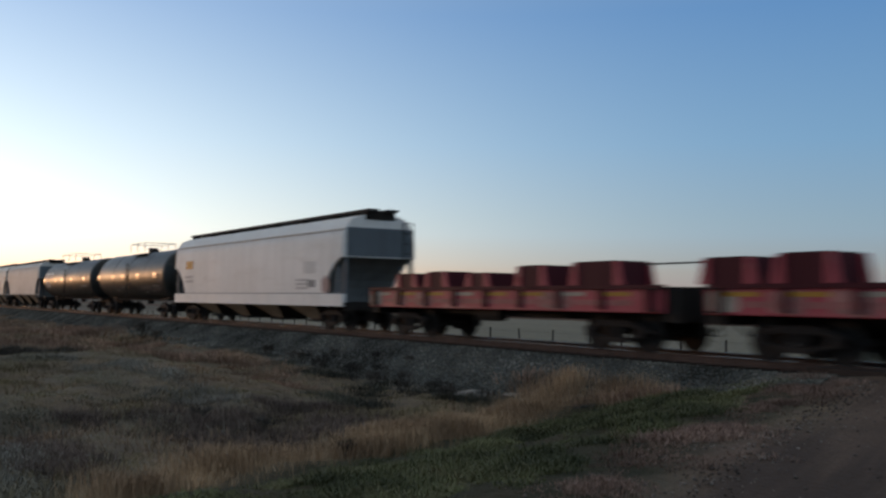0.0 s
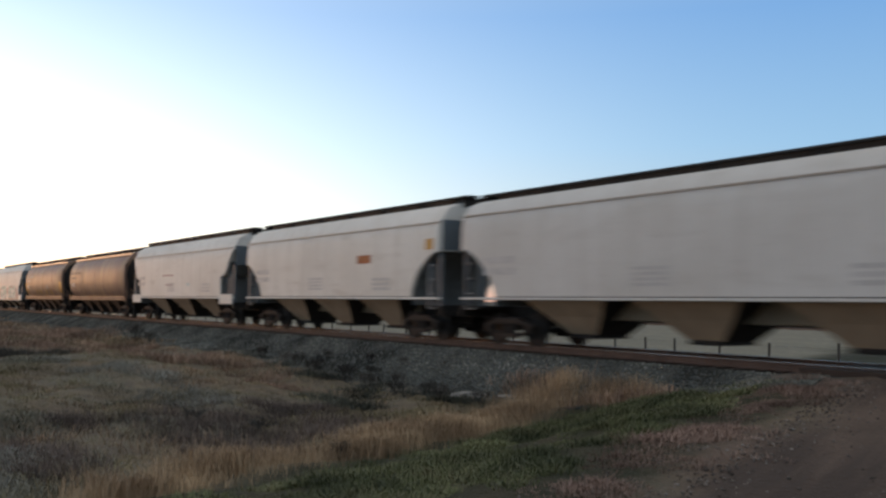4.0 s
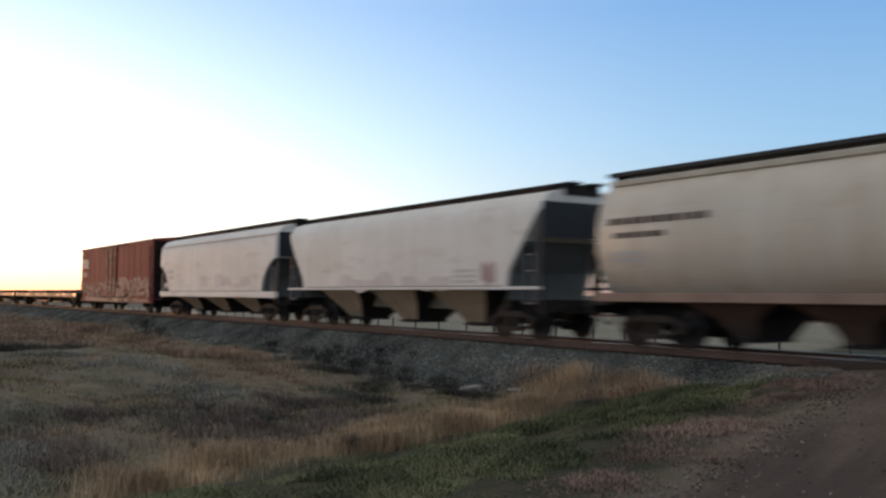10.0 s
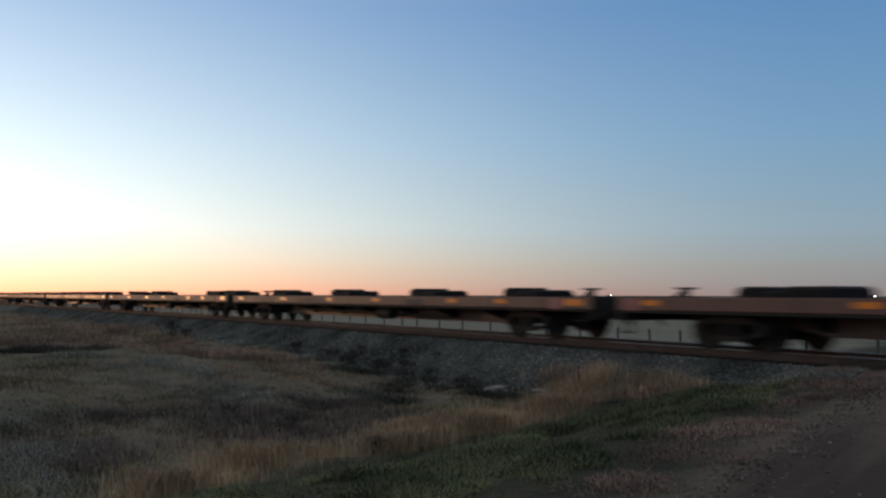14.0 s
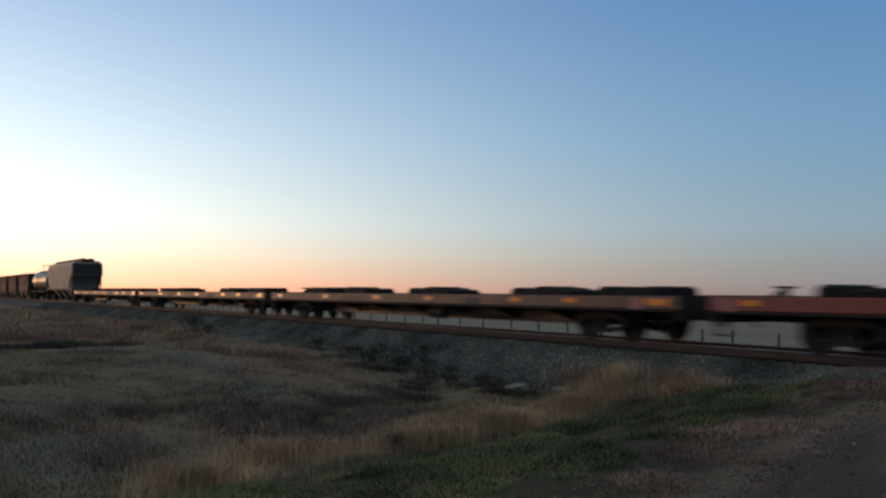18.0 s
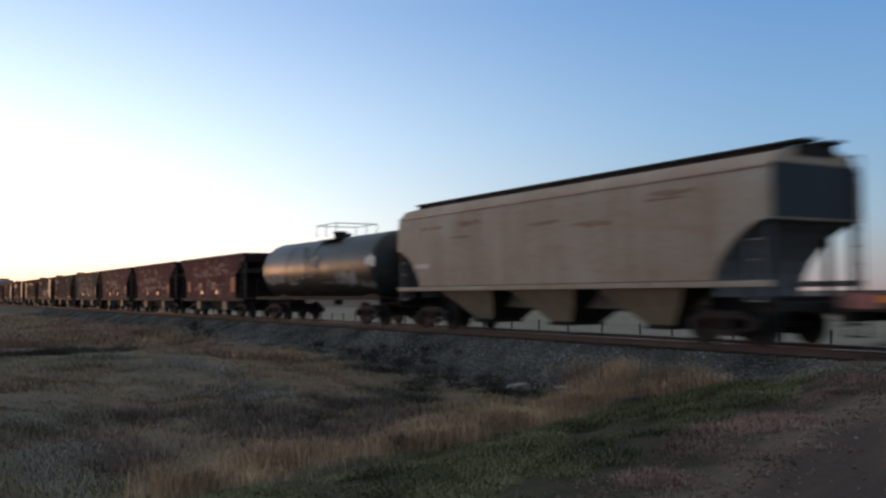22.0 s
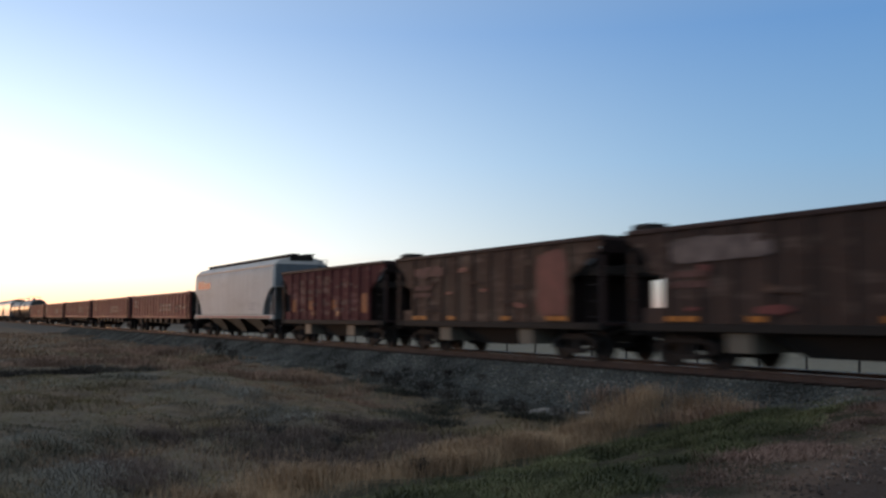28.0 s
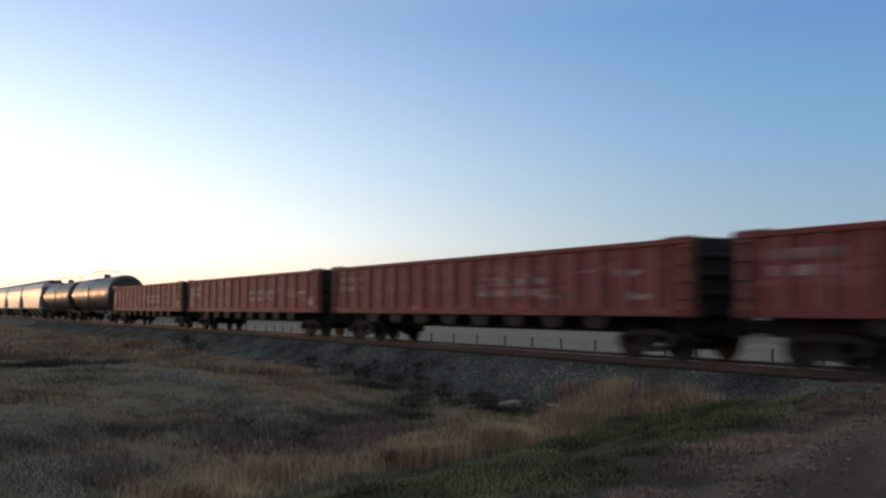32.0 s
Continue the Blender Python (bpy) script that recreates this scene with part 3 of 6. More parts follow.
def covered_hopper(length, body_mat, end_mat, label, n_bays=3, dims=(4.36, 4.58, 3.68, 1.27, 1.34), bay_mat=None, cut=CUT, seam=True, seam_mat=PALESEAM, curb=True):
    """Tall covered hopper with gently bowed sides, sloped lower ends, roof walk and funnel bays."""
    car = new("covered_hopper_car")
    tagged(car, label, "hopper car", "cars of the freight train")
    h = length / 2
    crown, walk_top, eave, sill, groove = dims     # heights of the roof, its walk, the side's top, the sill's foot and its upper edge
    top = crown + 0.03
    outline = [(z, y) for z, y in HOPPER_SIDE if z < 3.2] + [(eave - 0.32, 1.55), (eave, 1.50)]

    def bottom(x):
        d = h - abs(x)                     # distance from the end
        for (da, za), (db, zb) in zip(cut, cut[1:]):
            if d <= db:
                return max(sill + 0.05, za + (zb - za) * (d - da) / (db - da))
        return sill + 0.05

    def ring(x, shrink=0.0):
        zb = bottom(x)
        pts = [(z, y) for z, y in outline if z > zb + 0.05]
        half = [(spline(outline, zb), zb)] + [(y, z) for z, y in pts]
        while len(half) < 7:
            (y0, z0), (y1, z1) = half[0], half[1]
            half.insert(1, ((y0 + y1) / 2, (z0 + z1) / 2))
        half += [(1.24, eave + 0.62 * (top - eave)), (0.85, top - 0.08), (0.4, top), (0.0, top + 0.015)]
        half = [(y * (1 - shrink), z) for y, z in half]
        return [(-y, z) for y, z in half] + [(y, z) for y, z in reversed(half[:-1])]

    def body():
        xs = sorted({-h + d for d, _ in cut} | {-h + d for d in (0.08, 0.5, 0.9, 1.25, 3.0)})
        xs += [-x for x in reversed(xs)]
        return Mesh().loft([(x, ring(x, 0.012 if abs(x) > h - 0.01 else 0.0)) for x in xs])
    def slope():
        """The end sheet that follows the cut of the lower end; its shade is put into the colour."""
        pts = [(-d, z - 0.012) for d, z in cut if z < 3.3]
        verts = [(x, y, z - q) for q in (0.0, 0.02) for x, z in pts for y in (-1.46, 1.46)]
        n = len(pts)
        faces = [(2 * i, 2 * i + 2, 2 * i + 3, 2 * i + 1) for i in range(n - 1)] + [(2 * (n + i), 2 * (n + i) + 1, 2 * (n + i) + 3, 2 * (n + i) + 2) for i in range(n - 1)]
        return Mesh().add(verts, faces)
    window = cut is WINDOWCUT
    k = ("cov", round(length, 2), dims, seam)
    b = part("body", body, body_mat, car, key=k + ("body",), smooth=True)
    if seam:
        part("roof_seam", lambda: Mesh().box(-h + 0.03, h - 0.03, -1.535, -1.48, eave, eave + 0.04).mirrored(), seam_mat, b, key=k + ("seam",))
    part("side_sill", lambda: Mesh().box(-h + 0.02, h - 0.02, -1.575, -1.42, sill, groove, 0, 0.015).mirrored(), body_mat, car, key=k + ("sill",))
    part("center_sill", lambda: Mesh().box(-h - 0.1, h + 0.1, -0.3, 0.3, 0.72, 1.1), STEEL, car, key=k + ("centre",))
    part("sill_cover", lambda: Mesh().box(-h + 2.9, h - 2.9, -0.42, 0.42, 0.76, sill + 0.1, 0, 0.03), bay_mat or BAYTAN, car, key=k + ("cover",))
    part("sill_seam", lambda: Mesh().box(-h + 1.7, h - 1.7, -1.555, -1.48, groove + 0.004, groove + 0.03).mirrored(), SEAMDARK, b, key=k + ("seam2",))
    running_board(car, length + 0.5, walk_top - (0.06 if curb else 0.1), walk_top, 0.42, 0.3, crown if curb else None)
    for i in range(8):
        x = -h + 1.2 + (length - 2.4) * i / 7
        part("roof_hatch", lambda: Mesh().box(-0.55, 0.55, -0.3, 0.3, top - 0.03, walk_top - 0.03, 0, 0.04), HATCH, car, key=k + ("hatch",), at=(x, 0, 0))
    for e in (-1, 1):
        xe = e * h
        # end_mat is darker than the sides to carry the ends' shade
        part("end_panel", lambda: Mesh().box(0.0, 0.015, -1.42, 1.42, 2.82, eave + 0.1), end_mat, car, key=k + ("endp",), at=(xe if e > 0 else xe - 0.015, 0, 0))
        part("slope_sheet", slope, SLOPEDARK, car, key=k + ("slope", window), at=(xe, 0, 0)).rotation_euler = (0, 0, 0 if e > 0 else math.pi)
        part("end_platform", lambda: Mesh().box(-0.85, 0.1, -1.5, 1.5, 1.0, 1.08).box(0.02, 0.1, -1.5, 1.5, 0.78, 1.08), STEEL, car, key="platform", at=(xe, 0, 0)).rotation_euler = (0, 0, 0 if e > 0 else math.pi)
        for y in (-1.4, 1.4):
            part("corner_post", lambda: Mesh().box(-0.06, 0.06, -0.05, 0.05, 1.08, 2.82), end_mat, car, key="post", at=(xe - e * 0.1, y, 0))
            part("inner_post", lambda: Mesh().box(-0.07, 0.07, -0.05, 0.05, 1.08, 2.6), end_mat, car, key="post2", at=(xe - e * 0.78, y * 0.95, 0))
        ladder(xe - e * 0.42, -1.52, 1.0, 2.35, car, mat=WORNGREY)
        if window:
            for y in (-1.53, 1.53):
                part("end_gusset", lambda: Mesh().box(-0.84, 0.84, -0.03, 0.03, 1.0, 1.46, 0, 0.008), body_mat, car, key="gusset", at=(xe - e * 0.88, y, 0))
            for z in (1.5, 1.88, 2.26):
                part("end_rail", lambda: Mesh().box(-0.45, 0.45, -0.012, 0.012, -0.012, 0.012), STEEL, car, key="endrail", at=(xe - e * 1.2, -1.5, z))
        ladder(xe + e * 0.1, 1.2 if e > 0 else -1.2, 1.0, eave + 0.35 if e > 0 else eave - 0.2, car, along=False)
        coupler(xe + e * 0.15, e, car)
        truck(e * (h - 1.75), car)
    bays(car, n_bays, length - 4.6, bay_mat or BAYTAN, sill + 0.06, 0.36, 0.42, 1.42, 0.5, 0.5, 0.42)
    return car, lambda z: -spline(outline, z), h


def barrel(z):
    """Side of the barrel-shaped hopper."""
    u = max(-1.0, min(1.0, (z - 2.62) / 1.72))
    return -1.60 * math.sqrt(max(0.05, 1 - abs(u) ** 2.6))


def barrel_hopper(length, body_mat, label, trim=None, gap=True):
    """Round-sided grain hopper: barrel body, dark round ends, four bays, roof walk."""
    car = new("covered_hopper_car")
    tagged(car, label, "hopper car", "cars of the freight train")
    h, top = length / 2, 4.24
    zs = [1.18, 1.5, 1.9, 2.4, 2.9, 3.3, 3.65, 3.9, 4.1]
    k = ("barrel", round(length, 2))

    def ring(x, scale=1.0, lift=0.0):
        half = [(-barrel(z) * scale, max(z, 1.18 + lift)) for z in zs] + [(0.5 * scale, top - 0.06), (0, top)]
        return [(-y, z) for y, z in half] + [(y, z) for y, z in reversed(half[:-1])]

    part("body", lambda: Mesh().loft([(-h + 0.25, ring(0, 0.97)), (-h + 0.4, ring(0)), (-h + 3, ring(0)), (h - 3, ring(0)), (h - 0.4, ring(0)), (h - 0.25, ring(0, 0.97))]), body_mat, car, key=k + ("body",), smooth=True)
    for i in range(5):
        x = -h + 0.4 + (length - 0.8) * i / 4
        part("body_seam", lambda: Mesh().loft([(-0.03, [(y * 1.006, z) for y, z in ring(0)]), (0.03, [(y * 1.006, z) for y, z in ring(0)])]), body_mat, car, key=k + ("seam",), at=(x, 0, 0))
    part("side_sill", lambda: Mesh().box(-h + 0.1, h - 0.1, -1.52, -1.40, 1.08, 1.30, 0, 0.02).mirrored(), SILLTAN if body_mat == ALU else DARKSILL, car, key=k + ("sill",))
    part("roof_rail", lambda: Mesh().box(-h + 0.3, h - 0.3, -1.15, -0.92, 3.97, 4.12, 0, 0.02).mirrored(), trim or YELLOWFLAT, car, key=k + ("rail",))
    part("center_sill", lambda: Mesh().box(-h - 0.1, h + 0.1, -0.3, 0.3, 0.72, 1.15), STEEL, car, key=k + ("centre",))
    if gap:
        running_board(car, length + 0.3, 4.40, 4.50, 0.175, 0.17, None, 0.165)
        part("sill_flange", lambda: Mesh().box(-h + 0.4, h - 0.4, -1.56, -1.40, 1.335, 1.36).mirrored(), TAN, car, key=k + ("flange",))
    else:
        running_board(car, length + 0.3, 4.28, 4.39, 0.55, 0.2, 4.2)
    for i in range(2):
        part("trough_hatch", lambda: Mesh().box(-h * 0.42, h * 0.42, -0.28, 0.28, top - 0.1, top + 0.04, 0, 0.05), HATCH, car, key=k + ("hatch",), at=((i - 0.5) * h * 0.95, 0, 0))
    for e in (-1, 1):
        xe = e * h
        part("end_cap", lambda: Mesh().turned([(0.0, 1.45, 2.72), (0.1, 1.40, 2.74), (0.2, 1.1, 2.78), (0.26, 0.5, 2.8)], 20), STEEL, car, key="endcap", smooth=True, at=(xe - e * 0.25, 0, 0)).rotation_euler = (0, 0, 0 if e > 0 else math.pi)
        part("end_platform", lambda: Mesh().box(-0.6, 0.12, -1.5, 1.5, 1.0, 1.08).box(0.04, 0.12, -1.5, 1.5, 0.78, 1.08), STEEL, car, key="platform2", at=(xe, 0, 0)).rotation_euler = (0, 0, 0 if e > 0 else math.pi)
        for y in (-1.35, -0.5, 0.5, 1.35):
            part("end_post", lambda: Mesh().box(-0.06, 0.06, -0.05, 0.05, 1.08, 2.3), STEEL, car, key="endpost", at=(xe + e * 0.05, y, 0))
        for z in (1.6, 2.27):
            part("end_brace", lambda: Mesh().box(-0.03, 0.03, -1.38, 1.38, -0.04, 0.04), STEEL, car, key="brace", at=(xe + e * 0.06, 0, z))
        ladder(xe - e * 0.05, -1.5, 1.0, 3.4, car)
        coupler(xe + e * 0.15, e, car)
        truck(e * (h - 1.75), car)
    bays(car, 4, length - 5.4, BAYBROWN, 1.12, 0.3, 0.06, 1.3, 0.2, 0.32, 0.5)
    return car, barrel, h


def tank_car(length, mat, label, small=False, run=2.1, shift=0.2):
    """Black tank car with dished heads, a top fitting platform with rails and end platforms."""
    car = new("tank_car")
    tagged(car, label, "tank car", "cars of the freight train")
    h, r, zc = length / 2, 1.39 if small else 1.54, 2.40 if small else 2.51
    k = ("tank", round(length, 2))
    top = zc + r - 4.14

    def tank_side(z):
        return -math.sqrt(max(0.04, r * r - (z - zc) ** 2))

    heads = [(d, q * r / 1.52) for d, q in ((0.0, 0.3), (0.05, 0.75), (0.16, 1.15), (0.34, 1.40), (0.55, 1.50), (0.75, 1.52))]
    s0 = h - 0.3 if small else h - 0.05
    rings = [(-s0 + d, q, zc) for d, q in heads] + [(0, r, zc - 0.03)] + [(s0 - d, q, zc) for d, q in reversed(heads)]
    part("tank_shell", lambda: Mesh().turned(rings, 32), mat, car, key=k + ("shell",), smooth=True)
    for i in range(5):
        x = -s0 + 0.9 + (2 * s0 - 1.8) * i / 4
        part("weld_band", lambda: Mesh().turned([(-0.04, r + 0.008, zc - 0.01), (0.04, r + 0.008, zc - 0.01)], 32), mat, car, key=("weld", small), smooth=True, at=(x, 0, 0))
    part("manway", lambda: Mesh().tube((0, 0, 4.05), (0, 0, 4.36), 0.27, 14).tube((0, 0, 4.36), (0, 0, 4.43), 0.31, 14), STEEL, car, key="manway", smooth=True, at=(0.2, 0, top))
    part("safety_valve", lambda: Mesh().tube((0, 0, 4.05), (0, 0, 4.3), 0.14, 10), STEEL, car, key="valve", smooth=True, at=(1.1, 0, top))
    part("top_platform", lambda: Mesh().box(-run, run, -0.92, -0.55, 3.99, 4.02).mirrored(), STEEL, car, key=("topplat", run), at=(shift, 0, top))
    for y in (-0.98, 0.98):
        part("platform_rail", lambda: Mesh().tube((-run, 0, 4.68), (run, 0, 4.68), 0.016, 6).tube((-run, 0, 4.15), (-run, 0, 4.68), 0.018, 5).tube((run, 0, 4.15), (run, 0, 4.68), 0.018, 5).tube((0, 0, 4.15), (0, 0, 4.68), 0.018, 5), STEEL, car, key=("prail", run), at=(shift, y, top))
    for x in (-run, run):
        part("platform_rail", lambda: Mesh().tube((0, -0.98, 4.68), (0, 0.98, 4.68), 0.02, 6), STEEL, car, key="prail2", at=(x + shift, 0, top))
    ladder(0.0, -1.56, 0.9, 3.3, car)
    for e in (-1, 1):
        xe = e * h
        part("saddle", lambda: Mesh().box(-0.4, 0.4, -0.75, 0.75, 1.0, 1.4, -0.1), STEEL, car, key="saddle", at=(e * (h - 2.1), 0, 0))
        part("stub_sill", lambda: Mesh().box(-2.4, 0.3, -0.28, 0.28, 0.72, 1.15), STEEL, car, key="stub", at=(xe, 0, 0)).rotation_euler = (0, 0, 0 if e > 0 else math.pi)
        part("end_platform", lambda: Mesh().box(-1.2, 0.05, -1.45, 1.45, 1.02, 1.1), STEEL, car, key="platform3", at=(xe, 0, 0)).rotation_euler = (0, 0, 0 if e > 0 else math.pi)
        part("hand_rail", lambda: Mesh().tube((0, -1.42, 1.1), (0, -1.42, 2.0), 0.022, 5).tube((0, 1.42, 1.1), (0, 1.42, 2.0), 0.022, 5).tube((0, -1.42, 2.0), (0, 1.42, 2.0), 0.022, 5), STEEL, car, key="hrail", at=(xe, 0, 0))
        coupler(xe + e * 0.15, e, car)
        truck(e * (h - 1.75), car)
    part("brake_rod", lambda: Mesh().tube((-h + 2, -0.9, 1.02), (h - 2, -0.9, 1.02), 0.03, 6).tube((-h + 2, 0.9, 1.0), (h - 2, 0.9, 1.0), 0.05, 6), STEEL, car, key=k + ("rod",))
    if small:
        part("side_walk", lambda: Mesh().box(-h, h, -1.42, -1.05, 1.08, 1.14).box(-h, h, -1.44, -1.41, 1.0, 1.14), STEEL, car, key=k + ("walk",))
    part("bottom_outlet", lambda: Mesh().tube((0, 0, 1.15), (0, 0, 0.75), 0.2, 10), STEEL, car, key="outlet")
    return car, tank_side, h


def box_car(length, mat, label):
    car = new("box_car")
    tagged(car, label, "box car", "cars of the freight train")
    h, top = length / 2, 4.39
    part("body", lambda: Mesh().box(-h, h, -1.5, 1.5, 0.85, top), mat, car)
    part("roof", lambda: Mesh().loft([(x, [(-1.54, top), (-1.54, top + 0.06), (0, top + 0.2), (1.54, top + 0.06), (1.54, top)]) for x in (-h - 0.03, h + 0.03)]), mat, car)
    n = 14
    for i in range(n + 1):
        x = -h + 0.15 + (length - 0.3) * i / n
        if -2.1 < x < 1.5:
            continue
        part("side_seam", lambda: Mesh().box(-0.04, 0.04, -1.512, -1.5, 0.9, 4.38), mat, car, key="bpost", at=(x, 0, 0))
    for i in range(n + 1):
        part("roof_rib", lambda: Mesh().loft([(-0.04, [(-1.5, 4.44), (-1.5, 4.5), (0, 4.64), (1.5, 4.5), (1.5, 4.44)]), (0.04, [(-1.5, 4.44), (-1.5, 4.5), (0, 4.64), (1.5, 4.5), (1.5, 4.44)])]), mat, car, key="brib", at=(-h + 0.2 + (length - 0.4) * i / n, 0, 0))
    d = part("door", lambda: Mesh().box(-1.35, 1.35, -1.585, -1.54, 1.0, 4.3), DOORRED, car, "worn oxide-red sliding door", at=(-0.35, 0, 0))
    for i in range(6):
        part("door_rib", lambda: Mesh().box(-1.3, 1.3, -1.61, -1.585, -0.04, 0.04), DOORRED, d, key="drib", at=(0, 0, 1.25 + 0.56 * i))
    for x in (-0.6, 0.6):
        part("locking_bar", lambda: Mesh().tube((0, -1.63, 1.1), (0, -1.63, 4.2), 0.025, 6), STEEL, d, key="lbar", at=(x, 0, 0))
    part("door_track", lambda: Mesh().box(-3.4, 3.4, -1.6, -1.5, 0.9, 0.98).box(-3.4, 3.4, -1.58, -1.5, 4.31, 4.37), STEEL, car)
    part("side_sill", lambda: Mesh().box(-h, h, -1.53, -1.43, 0.6, 0.9).mirrored(), mat, car)
    part("center_sill", lambda: Mesh().box(-h - 0.2, h + 0.2, -0.3, 0.3, 0.7, 0.96), STEEL, car)
    for e in (-1, 1):
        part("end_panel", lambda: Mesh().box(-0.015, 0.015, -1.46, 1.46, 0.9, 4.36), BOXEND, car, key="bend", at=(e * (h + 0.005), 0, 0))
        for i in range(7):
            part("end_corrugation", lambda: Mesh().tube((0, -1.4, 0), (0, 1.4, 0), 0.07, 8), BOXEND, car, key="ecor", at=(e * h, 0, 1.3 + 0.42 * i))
        ladder(e * (h - 0.35), -1.56, 0.7, 4.0 if e > 0 else 2.0, car)
        ladder(e * (h + 0.1), -1.15, 0.8, 3.2, car, along=False)
        coupler(e * (h + 0.15), e, car)
        truck(e * (h - 2.2), car)
    return car, (lambda z: -1.514), h


def open_hopper(length, mat, label, heap=False, ribbed=True):
    """Ribbed open-top ore hopper with sloped ends and a low centre bay."""
    car = new("open_hopper_car")
    tagged(car, label, "hopper car", "ore hoppers of the freight train")
    h, top, sill = length / 2, 3.43, 1.08
    k = ("ore", round(length, 2), ribbed)

    def shell():
        m = Mesh()
        left = [(-h, 3.2), (-h + 0.45, 2.98), (-h + 0.75, 2.67), (-h + 0.92, 2.32), (-h + 1.38, 2.28), (-h + 1.40, 1.48), (-h + 0.6, 1.46), (-h + 0.6, sill)] if ribbed else [(-h, 3.2), (-h + 0.5, 2.95), (-h + 0.9, 2.55), (-h + 1.1, 2.1), (-h + 1.2, sill)]
        prof = left + [(h - 1.42, sill), (h - 1.40, 2.34), (h, 3.2), (h, top), (-h, top)]
        for y in (-1.5, 1.5):
            a, b = y, y - 0.04 * (1 if y > 0 else -1)
            vs = [(x, a, z) for x, z in prof] + [(x, b, z) for x, z in prof]
            n = len(prof)
            fs = [tuple(range(n)), tuple(reversed(range(n, 2 * n)))] + [(i, i + n, (i + 1) % n + n, (i + 1) % n) for i in range(n)]
            m.add(vs, [tuple(reversed(q)) for q in fs] if y > 0 else fs)
        return m
    part("side_wall", shell, mat, car, key=k + ("side",))
    part("side_sill", lambda: Mesh().box(-h, h, -1.54, -1.40, 0.88, 1.08, 0, 0.02).mirrored(), STEEL, car, key=k + ("sill",))
    part("top_chord", lambda: Mesh().box(-h, h, -1.57, -1.44, top - 0.08, top + 0.05, 0, 0.02).mirrored().box(-h - 0.02, -h + 0.08, -1.5, 1.5, top - 0.08, top + 0.05).box(h - 0.08, h + 0.02, -1.5, 1.5, top - 0.08, top + 0.05), OREDARK, car, key=k + ("chord",))
    n = 9
    for i in range(n + 1):
        x = -h + 1.5 + (length - 3.0) * i / n
        for y in ((-1.56, -1.5), (1.5, 1.56)):
            if ribbed:
                part("side_rib", lambda: Mesh().box(-0.09, 0.09, *y, sill, top - 0.08), mat, car, key=("orib", y), at=(x, 0, 0))
            elif i % 3 == 0:
                part("side_seam", lambda: Mesh().box(-0.05, 0.05, y[0] + 0.045 if y[0] < 0 else y[0], y[1] if y[0] < 0 else y[1] - 0.045, sill, top - 0.08), mat, car, key=("oseam", y), at=(x, 0, 0))
    part("ore_load", lambda: Mesh().loft([(-h + 0.1, [(-1.4, 2.55), (0, 2.6), (1.4, 2.55), (1.4, 2.4), (-1.4, 2.4)]), (-h * 0.3, [(-1.4, 3.1), (0, 3.3), (1.4, 3.1), (1.4, 2.4), (-1.4, 2.4)]), (h * 0.4, [(-1.4, 3.05), (0, 3.2), (1.4, 3.05), (1.4, 2.4), (-1.4, 2.4)]), (h - 0.1, [(-1.4, 2.6), (0, 2.7), (1.4, 2.6), (1.4, 2.4), (-1.4, 2.4)])]), STEEL, car, key=k + ("load",))
    for e in (-1, 1):
        xe = e * h
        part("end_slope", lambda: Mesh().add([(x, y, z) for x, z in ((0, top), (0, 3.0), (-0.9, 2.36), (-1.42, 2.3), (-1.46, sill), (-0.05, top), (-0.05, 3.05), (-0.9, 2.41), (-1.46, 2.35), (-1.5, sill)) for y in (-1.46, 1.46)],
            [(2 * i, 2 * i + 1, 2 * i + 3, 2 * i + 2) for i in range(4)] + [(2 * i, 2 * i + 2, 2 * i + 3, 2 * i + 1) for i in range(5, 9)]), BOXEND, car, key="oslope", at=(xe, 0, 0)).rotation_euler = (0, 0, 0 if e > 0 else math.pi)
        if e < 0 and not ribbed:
            # added dark sheet: hides the sky behind the open end
            part("end_bulkhead", lambda: Mesh().box(-0.03, 0.03, -1.3, 1.3, 1.08, 2.98), BOXEND, car, "dark sheet added to close the end gap", key="obulk", at=(xe + 0.3, 0, 0))
        for y in (-1.38, 1.38):
            part("corner_post", lambda: Mesh().box(-0.06, 0.06, -0.06, 0.06, 1.0, 2.95), OREDARK, car, key="opost", at=(xe - e * 0.08, y, 0))
            part("brace", lambda: Mesh().tube((-0.5, 0, 1.1), (0.0, 0, 2.9), 0.025, 6), BOXEND, car, key="obrace", at=(xe - e * 0.15, y, 0)).rotation_euler = (0, 0, 0 if e > 0 else math.pi)
        part("end_platform", lambda: Mesh().box(-0.9, 0.08, -1.45, 1.45, 1.0, 1.08), OREDARK, car, key="oplat", at=(xe, 0, 0)).rotation_euler = (0, 0, 0 if e > 0 else math.pi)
        ladder(xe - e * 0.3, -1.55, 0.8, 3.0, car)
        part("brake_housing", lambda: Mesh().box(-0.3, 0.3, -1.35, -0.6, top - 0.1, top + 0.24, 0, 0.08), STEEL, car, key="obrake", at=(xe - e * 0.3, 0, 0)) if heap and e < 0 else None
        coupler(xe + e * 0.12, e, car)
        truck(e * (h - 1.75), car)
    part("center_bay", lambda: Mesh().add([(-2.4, -1.3, 1.1), (2.4, -1.3, 1.1), (2.4, 1.3, 1.1), (-2.4, 1.3, 1.1), (-1.1, -0.9, 0.36), (1.1, -0.9, 0.36), (1.1, 0.9, 0.36), (-1.1, 0.9, 0.36)], [(0, 1, 2, 3), (7, 6, 5, 4), (0, 4, 5, 1), (1, 5, 6, 2), (2, 6, 7, 3), (3, 7, 4, 0)]), STEEL, car, key="obay")
